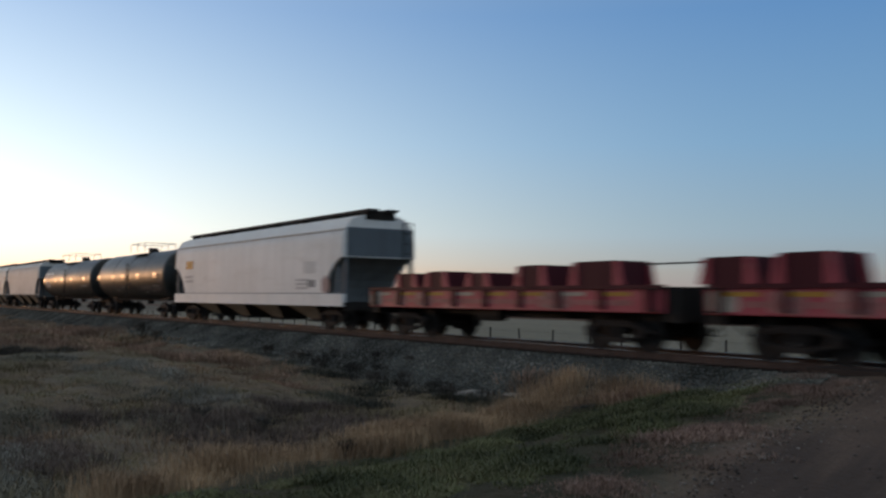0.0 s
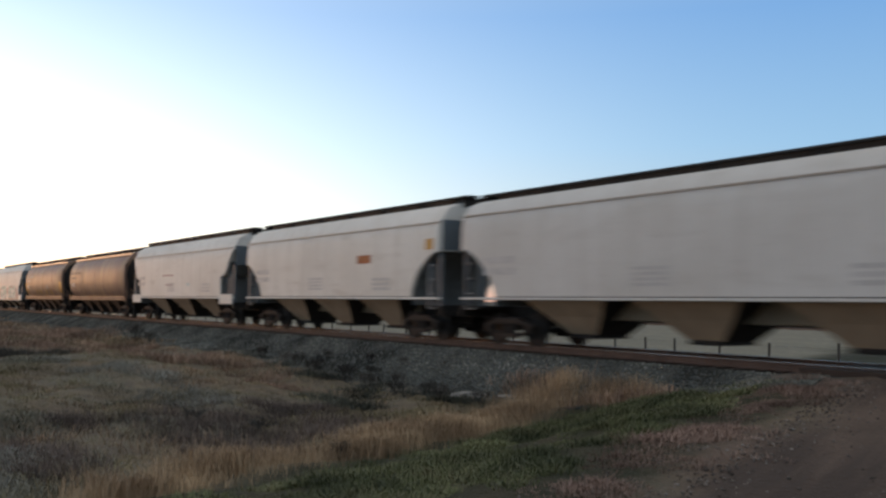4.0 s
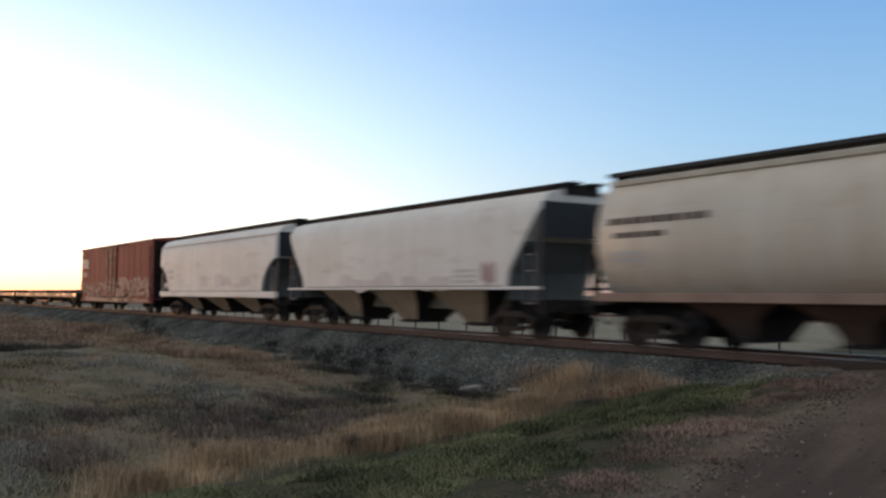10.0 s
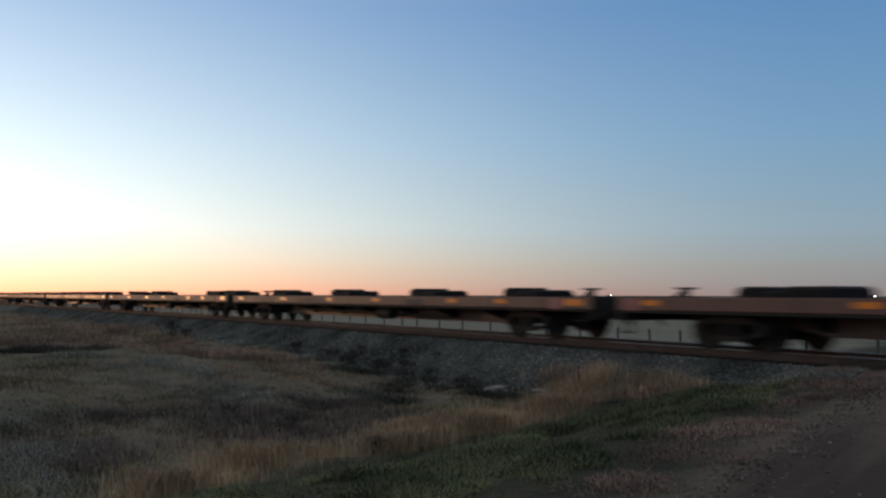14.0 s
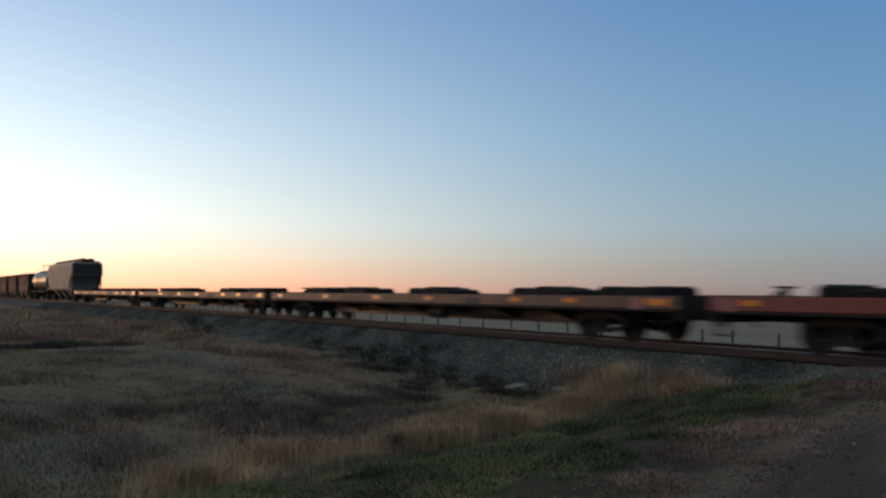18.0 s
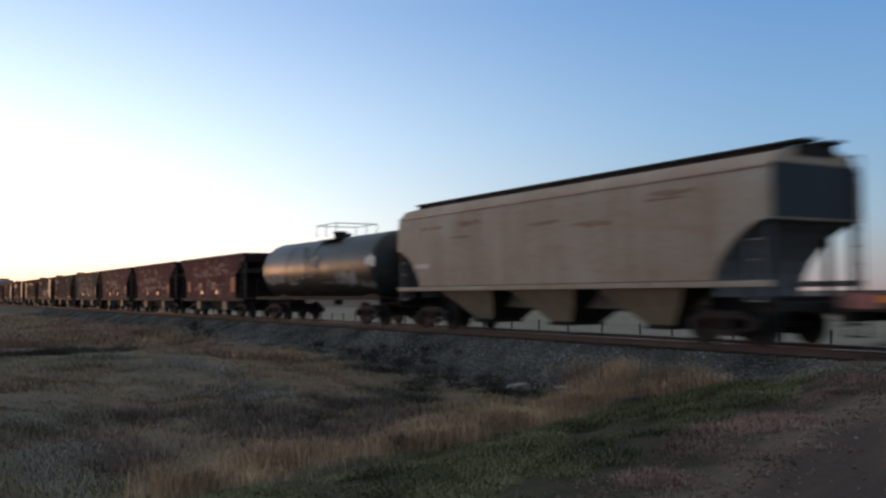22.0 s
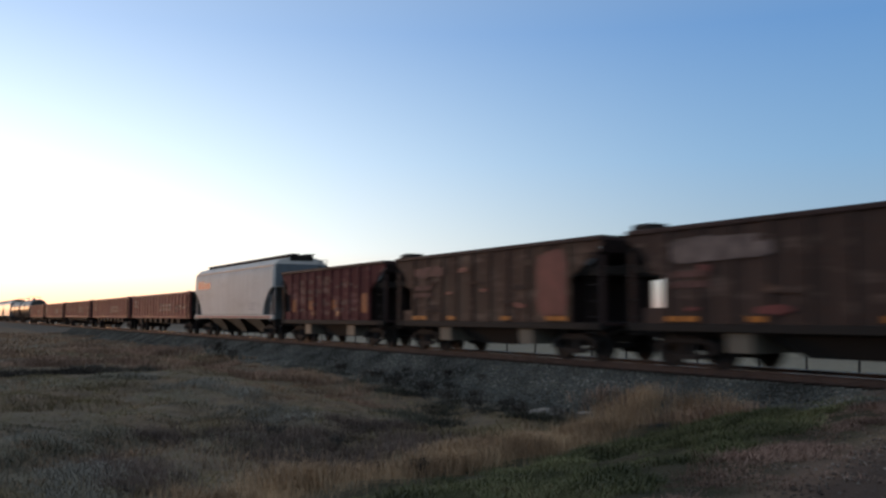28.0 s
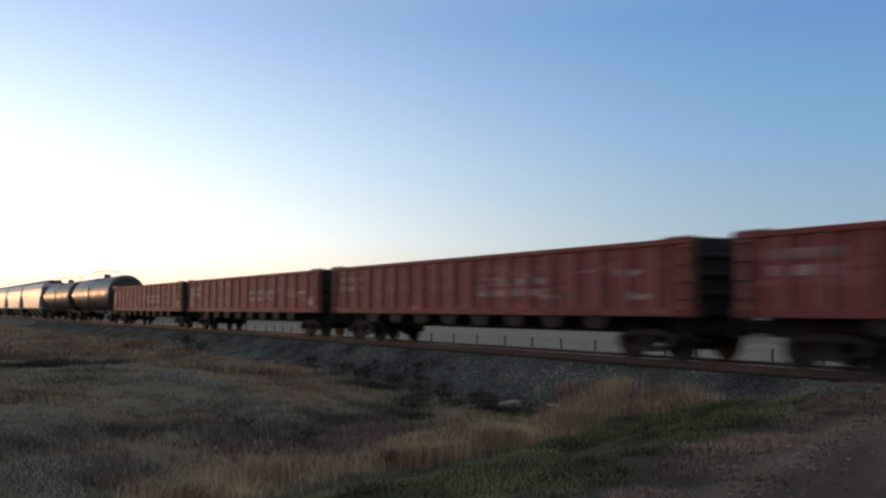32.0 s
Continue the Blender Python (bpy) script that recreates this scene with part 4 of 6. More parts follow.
    for x in (-2.55, 2.55):
        part("bay_door", lambda: Mesh().box(-0.38, 0.38, -1.42, 1.42, 0.42, 1.02), BAYDOOR, car, key="obdoor", at=(x, 0, 0))
    part("center_sill", lambda: Mesh().box(-h - 0.1, h + 0.1, -0.28, 0.28, 0.72, 1.12), STEEL, car, key=k + ("centre",))
    return car, (lambda z: -1.505), h


def gondola(length, mat, label, ribs=16, top=2.89):
    car = new("gondola_car")
    tagged(car, label, "gondola car", "gondolas of the freight train")
    h, floor = length / 2, 1.21
    k = ("gon", round(length, 2), ribs, top)
    part("side_wall", lambda: Mesh().box(-h, h, -1.5, -1.44, floor, top).mirrored(), mat, car, key=k + ("side",))
    part("floor_deck", lambda: Mesh().box(-h, h, -1.44, 1.44, floor - 0.1, floor + 0.02), STEEL, car, key=k + ("floor",))
    part("top_chord", lambda: Mesh().box(-h, h, -1.57, -1.42, top - 0.1, top + 0.04, 0, 0.02).mirrored(), mat, car, key=k + ("chord",))
    part("side_sill", lambda: Mesh().box(-h, h, -1.56, -1.42, floor - 0.14, floor + 0.06, 0, 0.02).mirrored(), mat, car, key=k + ("sill",))
    for i in range(ribs):
        x = -h + 0.3 + (length - 0.6) * i / (ribs - 1)
        for y in ((-1.56, -1.5), (1.5, 1.56)):
            part("side_rib", lambda: Mesh().box(-0.1, 0.1, *y, floor + 0.05, top - 0.1), WORNRIB, car, key=("grib", top, y), at=(x, 0, 0))
    for i in range(8):
        x = -h * 0.64 + h * 1.28 * i / 7
        part("cross_bearer", lambda: Mesh().box(-0.55, 0.55, -1.45, 1.45, floor - 0.46, floor - 0.12, 0.22, 0), STEEL, car, key="gcross", at=(x, 0, 0))
    part("center_sill", lambda: Mesh().box(-h - 0.1, h + 0.1, -0.3, 0.3, 0.62, floor - 0.02), STEEL, car, key=k + ("centre",))
    for e in (-1, 1):
        part("end_wall", lambda: Mesh().box(-0.06, 0.0, -1.5, 1.5, floor, top + 0.05), STEEL, car, key=("gend", top), at=(e * h if e > 0 else e * h + 0.06, 0, 0))
        for i in range(3):
            part("end_corrugation", lambda: Mesh().tube((0, -1.4, 0), (0, 1.4, 0), 0.08, 8), STEEL, car, key="gcor", at=(e * h, 0, floor + 0.4 + 0.45 * i))
        ladder(e * (h - 0.35), -1.61, 0.65, top - 0.2, car)
        part("corner_cap", lambda: Mesh().box(-0.45, 0.45, -1.585, -1.41, top + 0.042, top + 0.09, 0, 0.012), LETTERING, car, "pale worn corner cap", key=("gcap", top), at=(e * (h - 0.55), 0, 0))
        coupler(e * (h + 0.12), e, car)
        truck(e * (h - 2.1), car)
    return car, (lambda z: -1.51), h


def flat_car(length, mat, label, stacks, seed):
    """Long low flat car: channel side sill, fish-belly frame, hitches and rubber-dark stacks on deck."""
    rng = random.Random(seed)
    car = new("flat_car")
    tagged(car, label, "flat car", "flat cars of the freight train")
    h, deck = length / 2, 1.185
    k = ("flat", round(length, 2))
    part("side_sill", lambda: Mesh().box(-h, h, -1.5, -1.42, deck - 0.32, deck, 0, 0.02).mirrored(), mat, car, key=k + ("sill",))
    part("deck", lambda: Mesh().box(-h, h, -1.42, 1.42, deck - 0.1, deck - 0.02), STEEL, car, key=k + ("deck",))
    part("sill_flange", lambda: Mesh().box(-h, h, -1.54, -1.4, deck - 0.38, deck - 0.325).mirrored(), STEEL, car, key=k + ("flange",))
    part("fish_belly", lambda: Mesh().add([(x, y, z) for y in (-0.5, 0.5) for x, z in ((-h + 3.2, 0.76), (-h + 5.5, 0.36), (h - 5.5, 0.36), (h - 3.2, 0.76))], [(3, 2, 1, 0), (4, 5, 6, 7), (0, 1, 5, 4), (1, 2, 6, 5), (2, 3, 7, 6), (3, 0, 4, 7)]), mat, car, key=k + ("belly",))
    for i in range(7):
        x = -h * 0.62 + h * 1.24 * i / 6
        part("cross_bearer", lambda: Mesh().add([(-0.09, -1.4, 0.78), (0.09, -1.4, 0.78), (0.09, 1.4, 0.78), (-0.09, 1.4, 0.78), (-0.09, -0.5, 0.45), (0.09, -0.5, 0.45), (0.09, 0.5, 0.45), (-0.09, 0.5, 0.45)], [(0, 1, 2, 3), (7, 6, 5, 4), (0, 4, 5, 1), (1, 5, 6, 2), (2, 6, 7, 3), (3, 7, 4, 0)]), STEEL, car, key="fcross", at=(x, 0, 0))
    part("brake_gear", lambda: Mesh().tube((-h * 0.5, -1.0, 0.62), (h * 0.45, -1.0, 0.5), 0.05, 6).tube((h * 0.1, -1.1, 0.55), (h * 0.1 + 1.0, -1.1, 0.55), 0.2, 10), STEEL, car, key=k + ("brake",))
    part("center_sill", lambda: Mesh().box(-h - 0.5, h + 0.5, -0.3, 0.3, 0.62, deck - 0.1), STEEL, car, key=k + ("centre",))
    for x, w in stacks:
        def lump():
            m = Mesh()
            nn = max(3, int(w / 0.6))
            for i in range(nn):
                xx = -w / 2 + w * (i + 0.5) / nn
                g = w / nn / 2 * 0.99
                top = deck + 0.22 + 0.06 * math.sin(i * 2.1 + w)
                ring = [(-0.7, deck - 0.02), (-0.7, top - 0.06), (-0.62, top), (0.62, top), (0.7, top - 0.06), (0.7, deck - 0.02)]
                tight = [(y * 0.97, z - 0.05 if z > deck else z) for y, z in ring]
                m.loft([(xx - g, tight), (xx - g * 0.6, ring), (xx + g * 0.6, ring), (xx + g, tight)])
            return m
        part("folded_container_stop", lump, RUBBER, car, key=("lump", round(w, 2)), at=(x, 0, 0))
    for x in (-h + 0.9, h - 1.75):
        part("hitch_stand", lambda: Mesh().tube((0, 0, deck - 0.05), (0, 0, deck + 0.22), 0.1, 8).tube((-0.4, 0, deck), (0, 0, deck + 0.2), 0.04, 6).box(-0.16, 0.16, -0.25, 0.25, deck + 0.2, deck + 0.25, 0.04), STEEL, car, key="hitch", at=(x, 0, 0))
    for e in (-1, 1):
        part("end_sill", lambda: Mesh().box(-0.14, 0.14, -1.46, 1.46, 0.6, deck + 0.02), STEEL, car, key="fend", at=(e * (h - 0.1), 0, 0))
        part("step_ladder", lambda: Mesh().box(-0.22, -0.18, -1.52, -1.48, 0.3, 0.8).box(0.18, 0.22, -1.52, -1.48, 0.3, 0.8).box(-0.22, 0.22, -1.53, -1.47, 0.3, 0.34).box(-0.22, 0.22, -1.53, -1.47, 0.55, 0.58), STEEL, car, key="fstep", at=(e * (h - 0.4), 0, 0))
        coupler(e * (h + 0.3), e, car)
        truck(e * (h - 3.3), car)
    side = lambda z: -1.505
    for x in (-h + 0.55, h - 1.5):
        part("end_plate", plate(side, x - 0.25, x + 0.25, deck - 0.33, deck - 0.04, 0.008), REDMARK, car, "faded red end plate")
    reflectors(car, side, [-h + 1.2, -7.2, -2.3, 1.8, 7.1, 9.8], deck - 0.2, 0.13, 0.6)
    reflectors(car, side, [h - 0.75], deck - 0.23, 0.17, 0.8)
    writing(car, side, -h * 0.38, -h * 0.38 + 1.6, deck - 0.24, 0.13, 1, DIMPATCH, seed)
    writing(car, side, h * 0.3, h * 0.3 + 1.0, deck - 0.3, 0.2, 1, INK, seed + 9)
    return car, side, h


def ballast_car(length, label, seed):
    """Red work car: deep side sill with ribs, and red sloped bin plates standing on the deck."""
    car = new("work_flat_car")
    tagged(car, label, "flat car", "red work cars of the freight train")
    h, deck = length / 2, 1.52
    part("side_sill", lambda: Mesh().box(-h, h, -1.5, -1.42, 0.95, deck, 0, 0.02).mirrored(), RED, car, key=("wsill", length))
    part("top_rail", lambda: Mesh().box(-h, h, -1.56, -1.4, deck, deck + 0.1).mirrored(), DARKRED, car, key=("wrail", length))
    part("deck", lambda: Mesh().box(-h, h, -1.42, 1.42, deck - 0.3, deck - 0.12), STEEL, car, key=("wdeck", length))
    n = 9
    for i in range(n):
        x = -h + 0.4 + (length - 0.8) * i / (n - 1)
        part("stake_pocket", lambda: Mesh().box(-0.1, 0.1, -1.58, -1.5, 1.02, deck), DARKRED, car, key="wstake", at=(x, 0, 0))
    # middle, height and length of each bin
    sizes = [(-4.85, 0.46, 0.9), (-3.0, 0.5, 0.9), (-0.7, 0.42, 0.8), (1.85, 0.58, 0.95), (4.5, 0.62, 1.5)] if seed == 1 else [(-6.6, 0.6, 1.1), (-4.65, 0.64, 1.1), (-2.0, 0.5, 1.0), (0.8, 0.46, 1.0), (3.3, 0.58, 1.2), (5.6, 0.62, 1.3)]
    for x, hh, w in sizes:
        z0, z1 = deck + 0.1, deck + 0.1 + hh
        bin_ = part("load_bin", lambda: Mesh().box(-w / 2, w / 2, -1.3, -0.2, deck - 0.125, z1, -0.06), DARKRED, car, key=("wbin", hh, w), at=(x, 0, 0))
        for e in (-1, 1):
            for y0, y1 in ((-1.345, -1.29), (-0.21, -0.155)):
                def frame_post():
                    ring = [(e * (w / 2 - 0.05), z0), (e * (w / 2 + 0.24), z0), (e * (w / 2 + 0.1), z1 - 0.02), (e * (w / 2 - 0.02), z1 - 0.02)]
                    fs = [(0, 1, 2, 3), (7, 6, 5, 4), (0, 4, 5, 1), (1, 5, 6, 2), (2, 6, 7, 3), (3, 7, 4, 0)]
                    return Mesh().add([(px, y, pz) for y in (y0, y1) for px, pz in ring], fs if e > 0 else [tuple(reversed(q)) for q in fs])
                part("bin_end", frame_post, RED, bin_, key=("wbe", hh, w, e, y0))
    for x0, x1 in ((-h, -h + 0.85), (-h + 1.6, -h + 2.5), (-h + 3.0, -h + 4.1), (h * 0.34, h * 0.34 + 1.4)):
        part("worn_panel", plate(lambda z: -1.503, x0 + 0.05, x1, 1.0, deck - 0.04, 0.004, 8, 0.08, random.Random(int(x0 * 7) + seed)), WORNCREAM if x0 == -h else WORNPINK, car)
    part("center_sill", lambda: Mesh().box(-h - 0.4, h + 0.4, -0.3, 0.3, 0.72, 1.3), STEEL, car, key=("wcs", length))
    part("under_gear", lambda: Mesh().tube((-h * 0.4, -0.9, 0.85), (h * 0.4, -0.9, 0.8), 0.06, 6).tube((-1, -1.0, 0.8), (0.2, -1.0, 0.8), 0.2, 10), STEEL, car, key=("wug", length))
    part("draw_bar", lambda: Mesh().tube((h - 1.0, -1.2, deck + 0.6), (h + 1.0, -0.9, deck + 0.62), 0.022, 6), STEEL, car, key=("wdb", length))
    for e in (-1, 1):
        part("end_frame", lambda: Mesh().box(-0.1, 0.35, -1.35, 1.35, 0.75, deck + 0.05), STEEL, car, key="wend", at=(e * h, 0, 0))
        ladder(e * (h - 0.25), -1.6, 0.5, deck, car)
        coupler(e * (h + 0.45), e, car)
        truck(e * (h - 2.0), car)
    side = lambda z: -1.505
    for i in range(n - 1):
        x = -h + 0.9 + (length - 0.8) * i / (n - 1)
        reflectors(car, side, [x], deck - 0.17, 0.1, 1.0, (YELLOW, WORNCREAM, YELLOW)[(i + seed) % 3])
    writing(car, side, -h + 1.0, h - 1.0, 1.12, 0.13, 1, REDMARK, seed, proud=0.004)
    return car, side, h


# ---- ground ----
def lerp(a, b, u):
    return a + (b - a) * np.clip(u, 0, 1)


def smooth(u):
    u = np.clip(u, 0, 1)
    return u * u * (3 - 2 * u)


def road_edge(x, y):
    """Metres beyond the gravel road's edge, away from the road."""
    return (x + 6.0) * -0.91 + (y + 11.9) * -0.415


def wave(x, y):
    return (0.09 * np.sin(0.31 * x + 0.17 * y) + 0.07 * np.sin(0.13 * x - 0.47 * y + 1.0) + 0.04 * np.sin(0.9 * x + 1.1 * y) + 0.03 * np.sin(1.9 * x - 1.4 * y + 2.0))


def height(x, y):
    x, y = np.asarray(x, float), np.asarray(y, float)
    far = np.hypot(x, y)
    field = -1.18 + wave(x, y) * np.clip(1 - far / 400, 0, 1) + 0.22 * smooth((-y - 12) / 14) - 0.25 * np.exp(-((y + 6.2) / 2.0) ** 2) + 0.4 * smooth((-x - 22) / 18)
    field = field - 0.45 * np.exp(-((x + 37.6 + 0.3 * np.sin(y)) / 0.8) ** 2) * smooth((-9.5 - y) / 1.0)
    field = np.where(y > 4, -1.25 + 0.3 * wave(x * 0.5, y * 0.5) + 1.7 * smooth((y - 250) / 320), field)
    e = road_edge(x, y)
    close = np.clip(1 - far / 70, 0, 1)
    field = field + np.where((y < -4.6) & (e > 7.2), close * (0.09 * np.sin(1.0 * x + 0.7 * y + np.sin(0.6 * y)) * np.sin(1.8 * y + 0.4 * x) + 0.05 * np.sin(2.3 * x - 1.1 * y) * np.sin(2.9 * y)), 0)
    zr = lerp(-0.42, -0.14, (y + 11.5) / 9.0)
    zr = np.where(y > -2, lerp(-0.14, -1.3, (y - 2.5) / 8), zr) + 0.012 * np.sin(5 * x + 2 * y) * np.sin(3 * y)
    fill = zr + 0.05 * np.exp(-((e + 0.45) / 0.25) ** 2) - 0.04 * np.exp(-((e + 1.6) / 0.4) ** 2) + (field - zr) * smooth((e - 0.3) / 5.6) + 0.05 * np.sin(2.1 * x) * np.sin(1.7 * y) * np.clip(e, 0, 1) + 0.05 * np.sin(3.9 * x + np.sin(2 * y)) * np.sin(3.1 * y + 1) * smooth((e - 1) / 0.6) * smooth((5.8 - e) / 0.6)
    right = road_edge(x, y) < -7.5
    fill = np.where(right, zr + (field - zr) * smooth((-7.5 - e) / 5.0), fill)
    a = np.abs(y)
    bed = np.where(a < 1.75, -0.21, np.maximum(-0.21 - (a - 1.75) * 0.52, -3))
    return np.maximum(np.maximum(field, fill), bed)


def ramp(centre, lo, hi, first, grow):
    """Steps of size `first` between lo and hi, growing outwards to 4 km."""
    vals = list(np.arange(lo, hi + 1e-6, first))
    step, v = first, hi
    while v < 4000:
        step *= grow
        v += step
        vals.append(v)
    step, v = first, lo
    while v > -4000:
        step *= grow
        v -= step
        vals.insert(0, v)
    return np.array(vals)


def ground_sheet():
    xs, ys = ramp(0, -75, 8, 0.4, 1.25), ramp(0, -22, 13, 0.25, 1.25)
    X, Y = np.meshgrid(xs, ys)
    Z = height(X, Y)
    nx, ny = len(xs), len(ys)
    verts = np.stack([X, Y, Z], -1).reshape(-1, 3)
    idx = np.arange(nx * ny).reshape(ny, nx)
    faces = np.stack([idx[:-1, :-1], idx[:-1, 1:], idx[1:, 1:], idx[1:, :-1]], -1).reshape(-1, 4)
    me = bpy.data.meshes.new("ground")
    me.from_pydata(verts.tolist(), [], faces.tolist())
    me.polygons.foreach_set("use_smooth", [True] * len(me.polygons))
    x, y = verts[:, 0], verts[:, 1]
    e, a = road_edge(x, y), np.abs(y)
    gravel = smooth((0.15 - e + 0.35 * np.sin(1.3 * y + 0.7 * x)) / 0.8) * smooth((e + 8.5) / 1.0)
    stones = np.where((verts[:, 2] > height(x, y) - 1) & (a < 4.3), smooth((4.0 - a) / 0.5), 0.0) * smooth((e + 0.2) / 0.8 + (e < -7.5) * 9)
    green = smooth((e + 0.35) / 0.6) * smooth((6.4 - e) / 0.8) * (a > 2.0)
    beyond = smooth((y - 4.2) / 2.0)
    for name, val in (("gravel", gravel), ("stones", stones), ("green", green), ("beyond", beyond), ("far", smooth((np.hypot(x, y) - 110) / 120))):
        at = me.attributes.new(name, "FLOAT", "POINT")
        at.data.foreach_set("value", val.astype(np.float32))
    return me


def ground_material():
    mat, n, l, b = nodes_of("prairie_ground")
    geo = n.new("ShaderNodeNewGeometry")
    v = geo.outputs["Position"]

    def att(name):
        a = n.new("ShaderNodeAttribute")
        a.attribute_name = name
        return a.outputs["Fac"]
    f1 = noise_fac(n, l, v, 0.22, 5, 0.38, 0.64)
    f2 = noise_fac(n, l, v, 2.6, 6, 0.35, 0.7)
    f3 = noise_fac(n, l, v, 14.0, 6, 0.3, 0.75)
    dry = mix(n, l, f1, (0.205, 0.145, 0.09), (0.16, 0.142, 0.096))
    dry = mix(n, l, f2, dry, (0.12, 0.095, 0.07))
    # verge soil, darkened to carry the shadow between and below the tufts
    grass = mix(n, l, f2, (0.030, 0.030, 0.014), (0.05, 0.042, 0.022))
    gravel = mix(n, l, f3, (0.170, 0.113, 0.083), (0.095, 0.066, 0.051))
    gravel = mix(n, l, noise_fac(n, l, stretched(n, l, v, 1.0, 0.35, 1), 0.7, 4, 0.45, 0.7), gravel, (0.085, 0.058, 0.043))
    gravel = mix(n, l, noise_fac(n, l, v, 45.0, 3, 0.55, 0.72), gravel, (0.16, 0.12, 0.09))
    turn = n.new("ShaderNodeMapping")
    turn.inputs["Rotation"].default_value = (0, 0, radians(-24.5))
    l.new(v, turn.inputs["Vector"])
    rut = noise_fac(n, l, stretched(n, l, turn.outputs[0], 2.6, 0.16, 1), 1.0, 5, 0.42, 0.62)
    gravel = mix(n, l, rut, gravel, (0.072, 0.050, 0.039))
    stone = mix(n, l, f3, (0.11, 0.114, 0.104), (0.055, 0.057, 0.051))
    rows = noise_fac(n, l, stretched(n, l, v, 0.03, 0.5, 1), 1.0, 4, 0.35, 0.65)
    pale = mix(n, l, rows, (0.27, 0.235, 0.17), (0.21, 0.185, 0.135))
    pale = mix(n, l, f2, pale, (0.18, 0.16, 0.115))
    c = mix(n, l, att("beyond"), dry, pale)
    c = mix(n, l, att("far"), c, mix(n, l, rows, (0.12, 0.098, 0.075), (0.085, 0.075, 0.058)))
    c = mix(n, l, att("green"), c, grass)
    c = mix(n, l, att("gravel"), c, gravel)
    c = mix(n, l, att("stones"), c, stone)
    l.new(c, b.inputs["Base Color"])
    b.inputs["Roughness"].default_value = 0.95
    b.inputs["Specular IOR Level"].default_value = 0.2
    bp = n.new("ShaderNodeBump")
    bp.inputs["Strength"].default_value, bp.inputs["Distance"].default_value = 0.7, 0.05
    l.new(f3, bp.inputs["Height"])
    l.new(bp.outputs[0], b.inputs["Normal"])
    return mat


ground = new("ground", ground_sheet())
ground.data.materials.append(ground_material())
tagged(ground, "dry prairie ground with a gravel road and ballast bank", "ground", kind="structure")


def leaf_material(name, cols, rough=0.75, cool_amount=0.0, spread=1.0, clump=0.0):
    """Blades and twigs: colour varies from piece to piece."""
    mat, n, l, b = nodes_of(name)
    geo = n.new("ShaderNodeNewGeometry")
    r = n.new("ShaderNodeValToRGB")
    els = r.color_ramp.elements
    mean = [sum(c[i] for c in cols) / len(cols) for i in range(3)]
    cols = [[0.93 * (m + spread * (q - m)) for q, m in zip(c, mean)] for c in cols]
    els[0].color, els[1].color = (*cols[0], 1), (*cols[-1], 1)
    for i, c in enumerate(cols[1:-1]):
        els.new((i + 1) / (len(cols) - 1)).color = (*c, 1)
    tuft = noise_fac(n, l, geo.outputs["Position"], 1.3, 3, 0.3, 0.7)
    own, sum_of = n.new("ShaderNodeMath"), n.new("ShaderNodeMath")
    own.operation, own.inputs[1].default_value = "MULTIPLY", 1 - clump
    sum_of.operation, sum_of.inputs[1].default_value = "MULTIPLY_ADD", clump
    l.new(geo.outputs["Random Per Island"], own.inputs[0])
    l.new(tuft, sum_of.inputs[0])
    l.new(own.outputs[0], sum_of.inputs[2])
    l.new(sum_of.outputs[0], r.inputs[0])
    patch = noise_fac(n, l, geo.outputs["Position"], 0.6, 3, 0.35, 0.65)
    base = mix(n, l, patch, r.outputs[0], [0.55 * c for c in cols[0]])
    cool = noise_fac(n, l, geo.outputs["Position"], 0.23, 4, 0.52, 0.66)
    grey = 0.75 * sum(cols[1]) / 3
    cut = n.new("ShaderNodeMath")
    cut.operation, cut.inputs[1].default_value = "MULTIPLY", cool_amount
    l.new(cool, cut.inputs[0])
    l.new(mix(n, l, cut.outputs[0], base, (grey, grey * 0.95, grey * 0.72)), b.inputs["Base Color"])
    b.inputs["Specular IOR Level"].default_value = 0.25
    b.inputs["Roughness"].default_value = rough
    return mat


def blades(name, xs, ys, lengths, width, lean, mat, label, rng, aim=None):
    """Grass as many bent blades: one mesh."""
    n = len(xs)
    z = height(xs, ys) - 0.03
    th, ph = rng.uniform(0, 2 * np.pi, n), rng.uniform(0, 2 * np.pi, n)
    if aim is not None:
        ph = aim + rng.normal(0, 0.5, n)
    tilt = lean * rng.uniform(0.2, 1.0, n) * lengths
    bx, by = np.cos(th) * width * 0.5, np.sin(th) * width * 0.5
    dx, dy = np.cos(ph) * tilt, np.sin(ph) * tilt
    base = np.stack([xs, ys, z], -1)
    side = np.stack([bx, by, 0 * bx], -1)
    mid = base + np.stack([dx * 0.35, dy * 0.35, lengths * 0.6], -1)
    tip = base + np.stack([dx, dy, lengths * max(0.35, 1 - 0.4 * lean)], -1)
    verts = np.stack([base - side, base + side, mid + side * 0.75, mid - side * 0.75, tip], 1).reshape(-1, 3)
    k = np.arange(n)[:, None] * 5
    loops = np.concatenate([k + [0, 1, 2, 3], k + [3, 2, 4]], 1).reshape(-1)
    me = bpy.data.meshes.new(name)
    me.vertices.add(n * 5)
    me.vertices.foreach_set("co", verts.ravel())
    me.loops.add(n * 7)
    me.loops.foreach_set("vertex_index", loops.astype(np.int32))
    starts = (np.arange(n)[:, None] * 7 + [0, 4]).ravel()
    me.polygons.add(n * 2)
    me.polygons.foreach_set("loop_start", starts.astype(np.int32))
    me.update(calc_edges=True)
    me.validate()
    me.materials.append(mat)
    return tagged(new(name, me), label, "grass", kind="stuff")


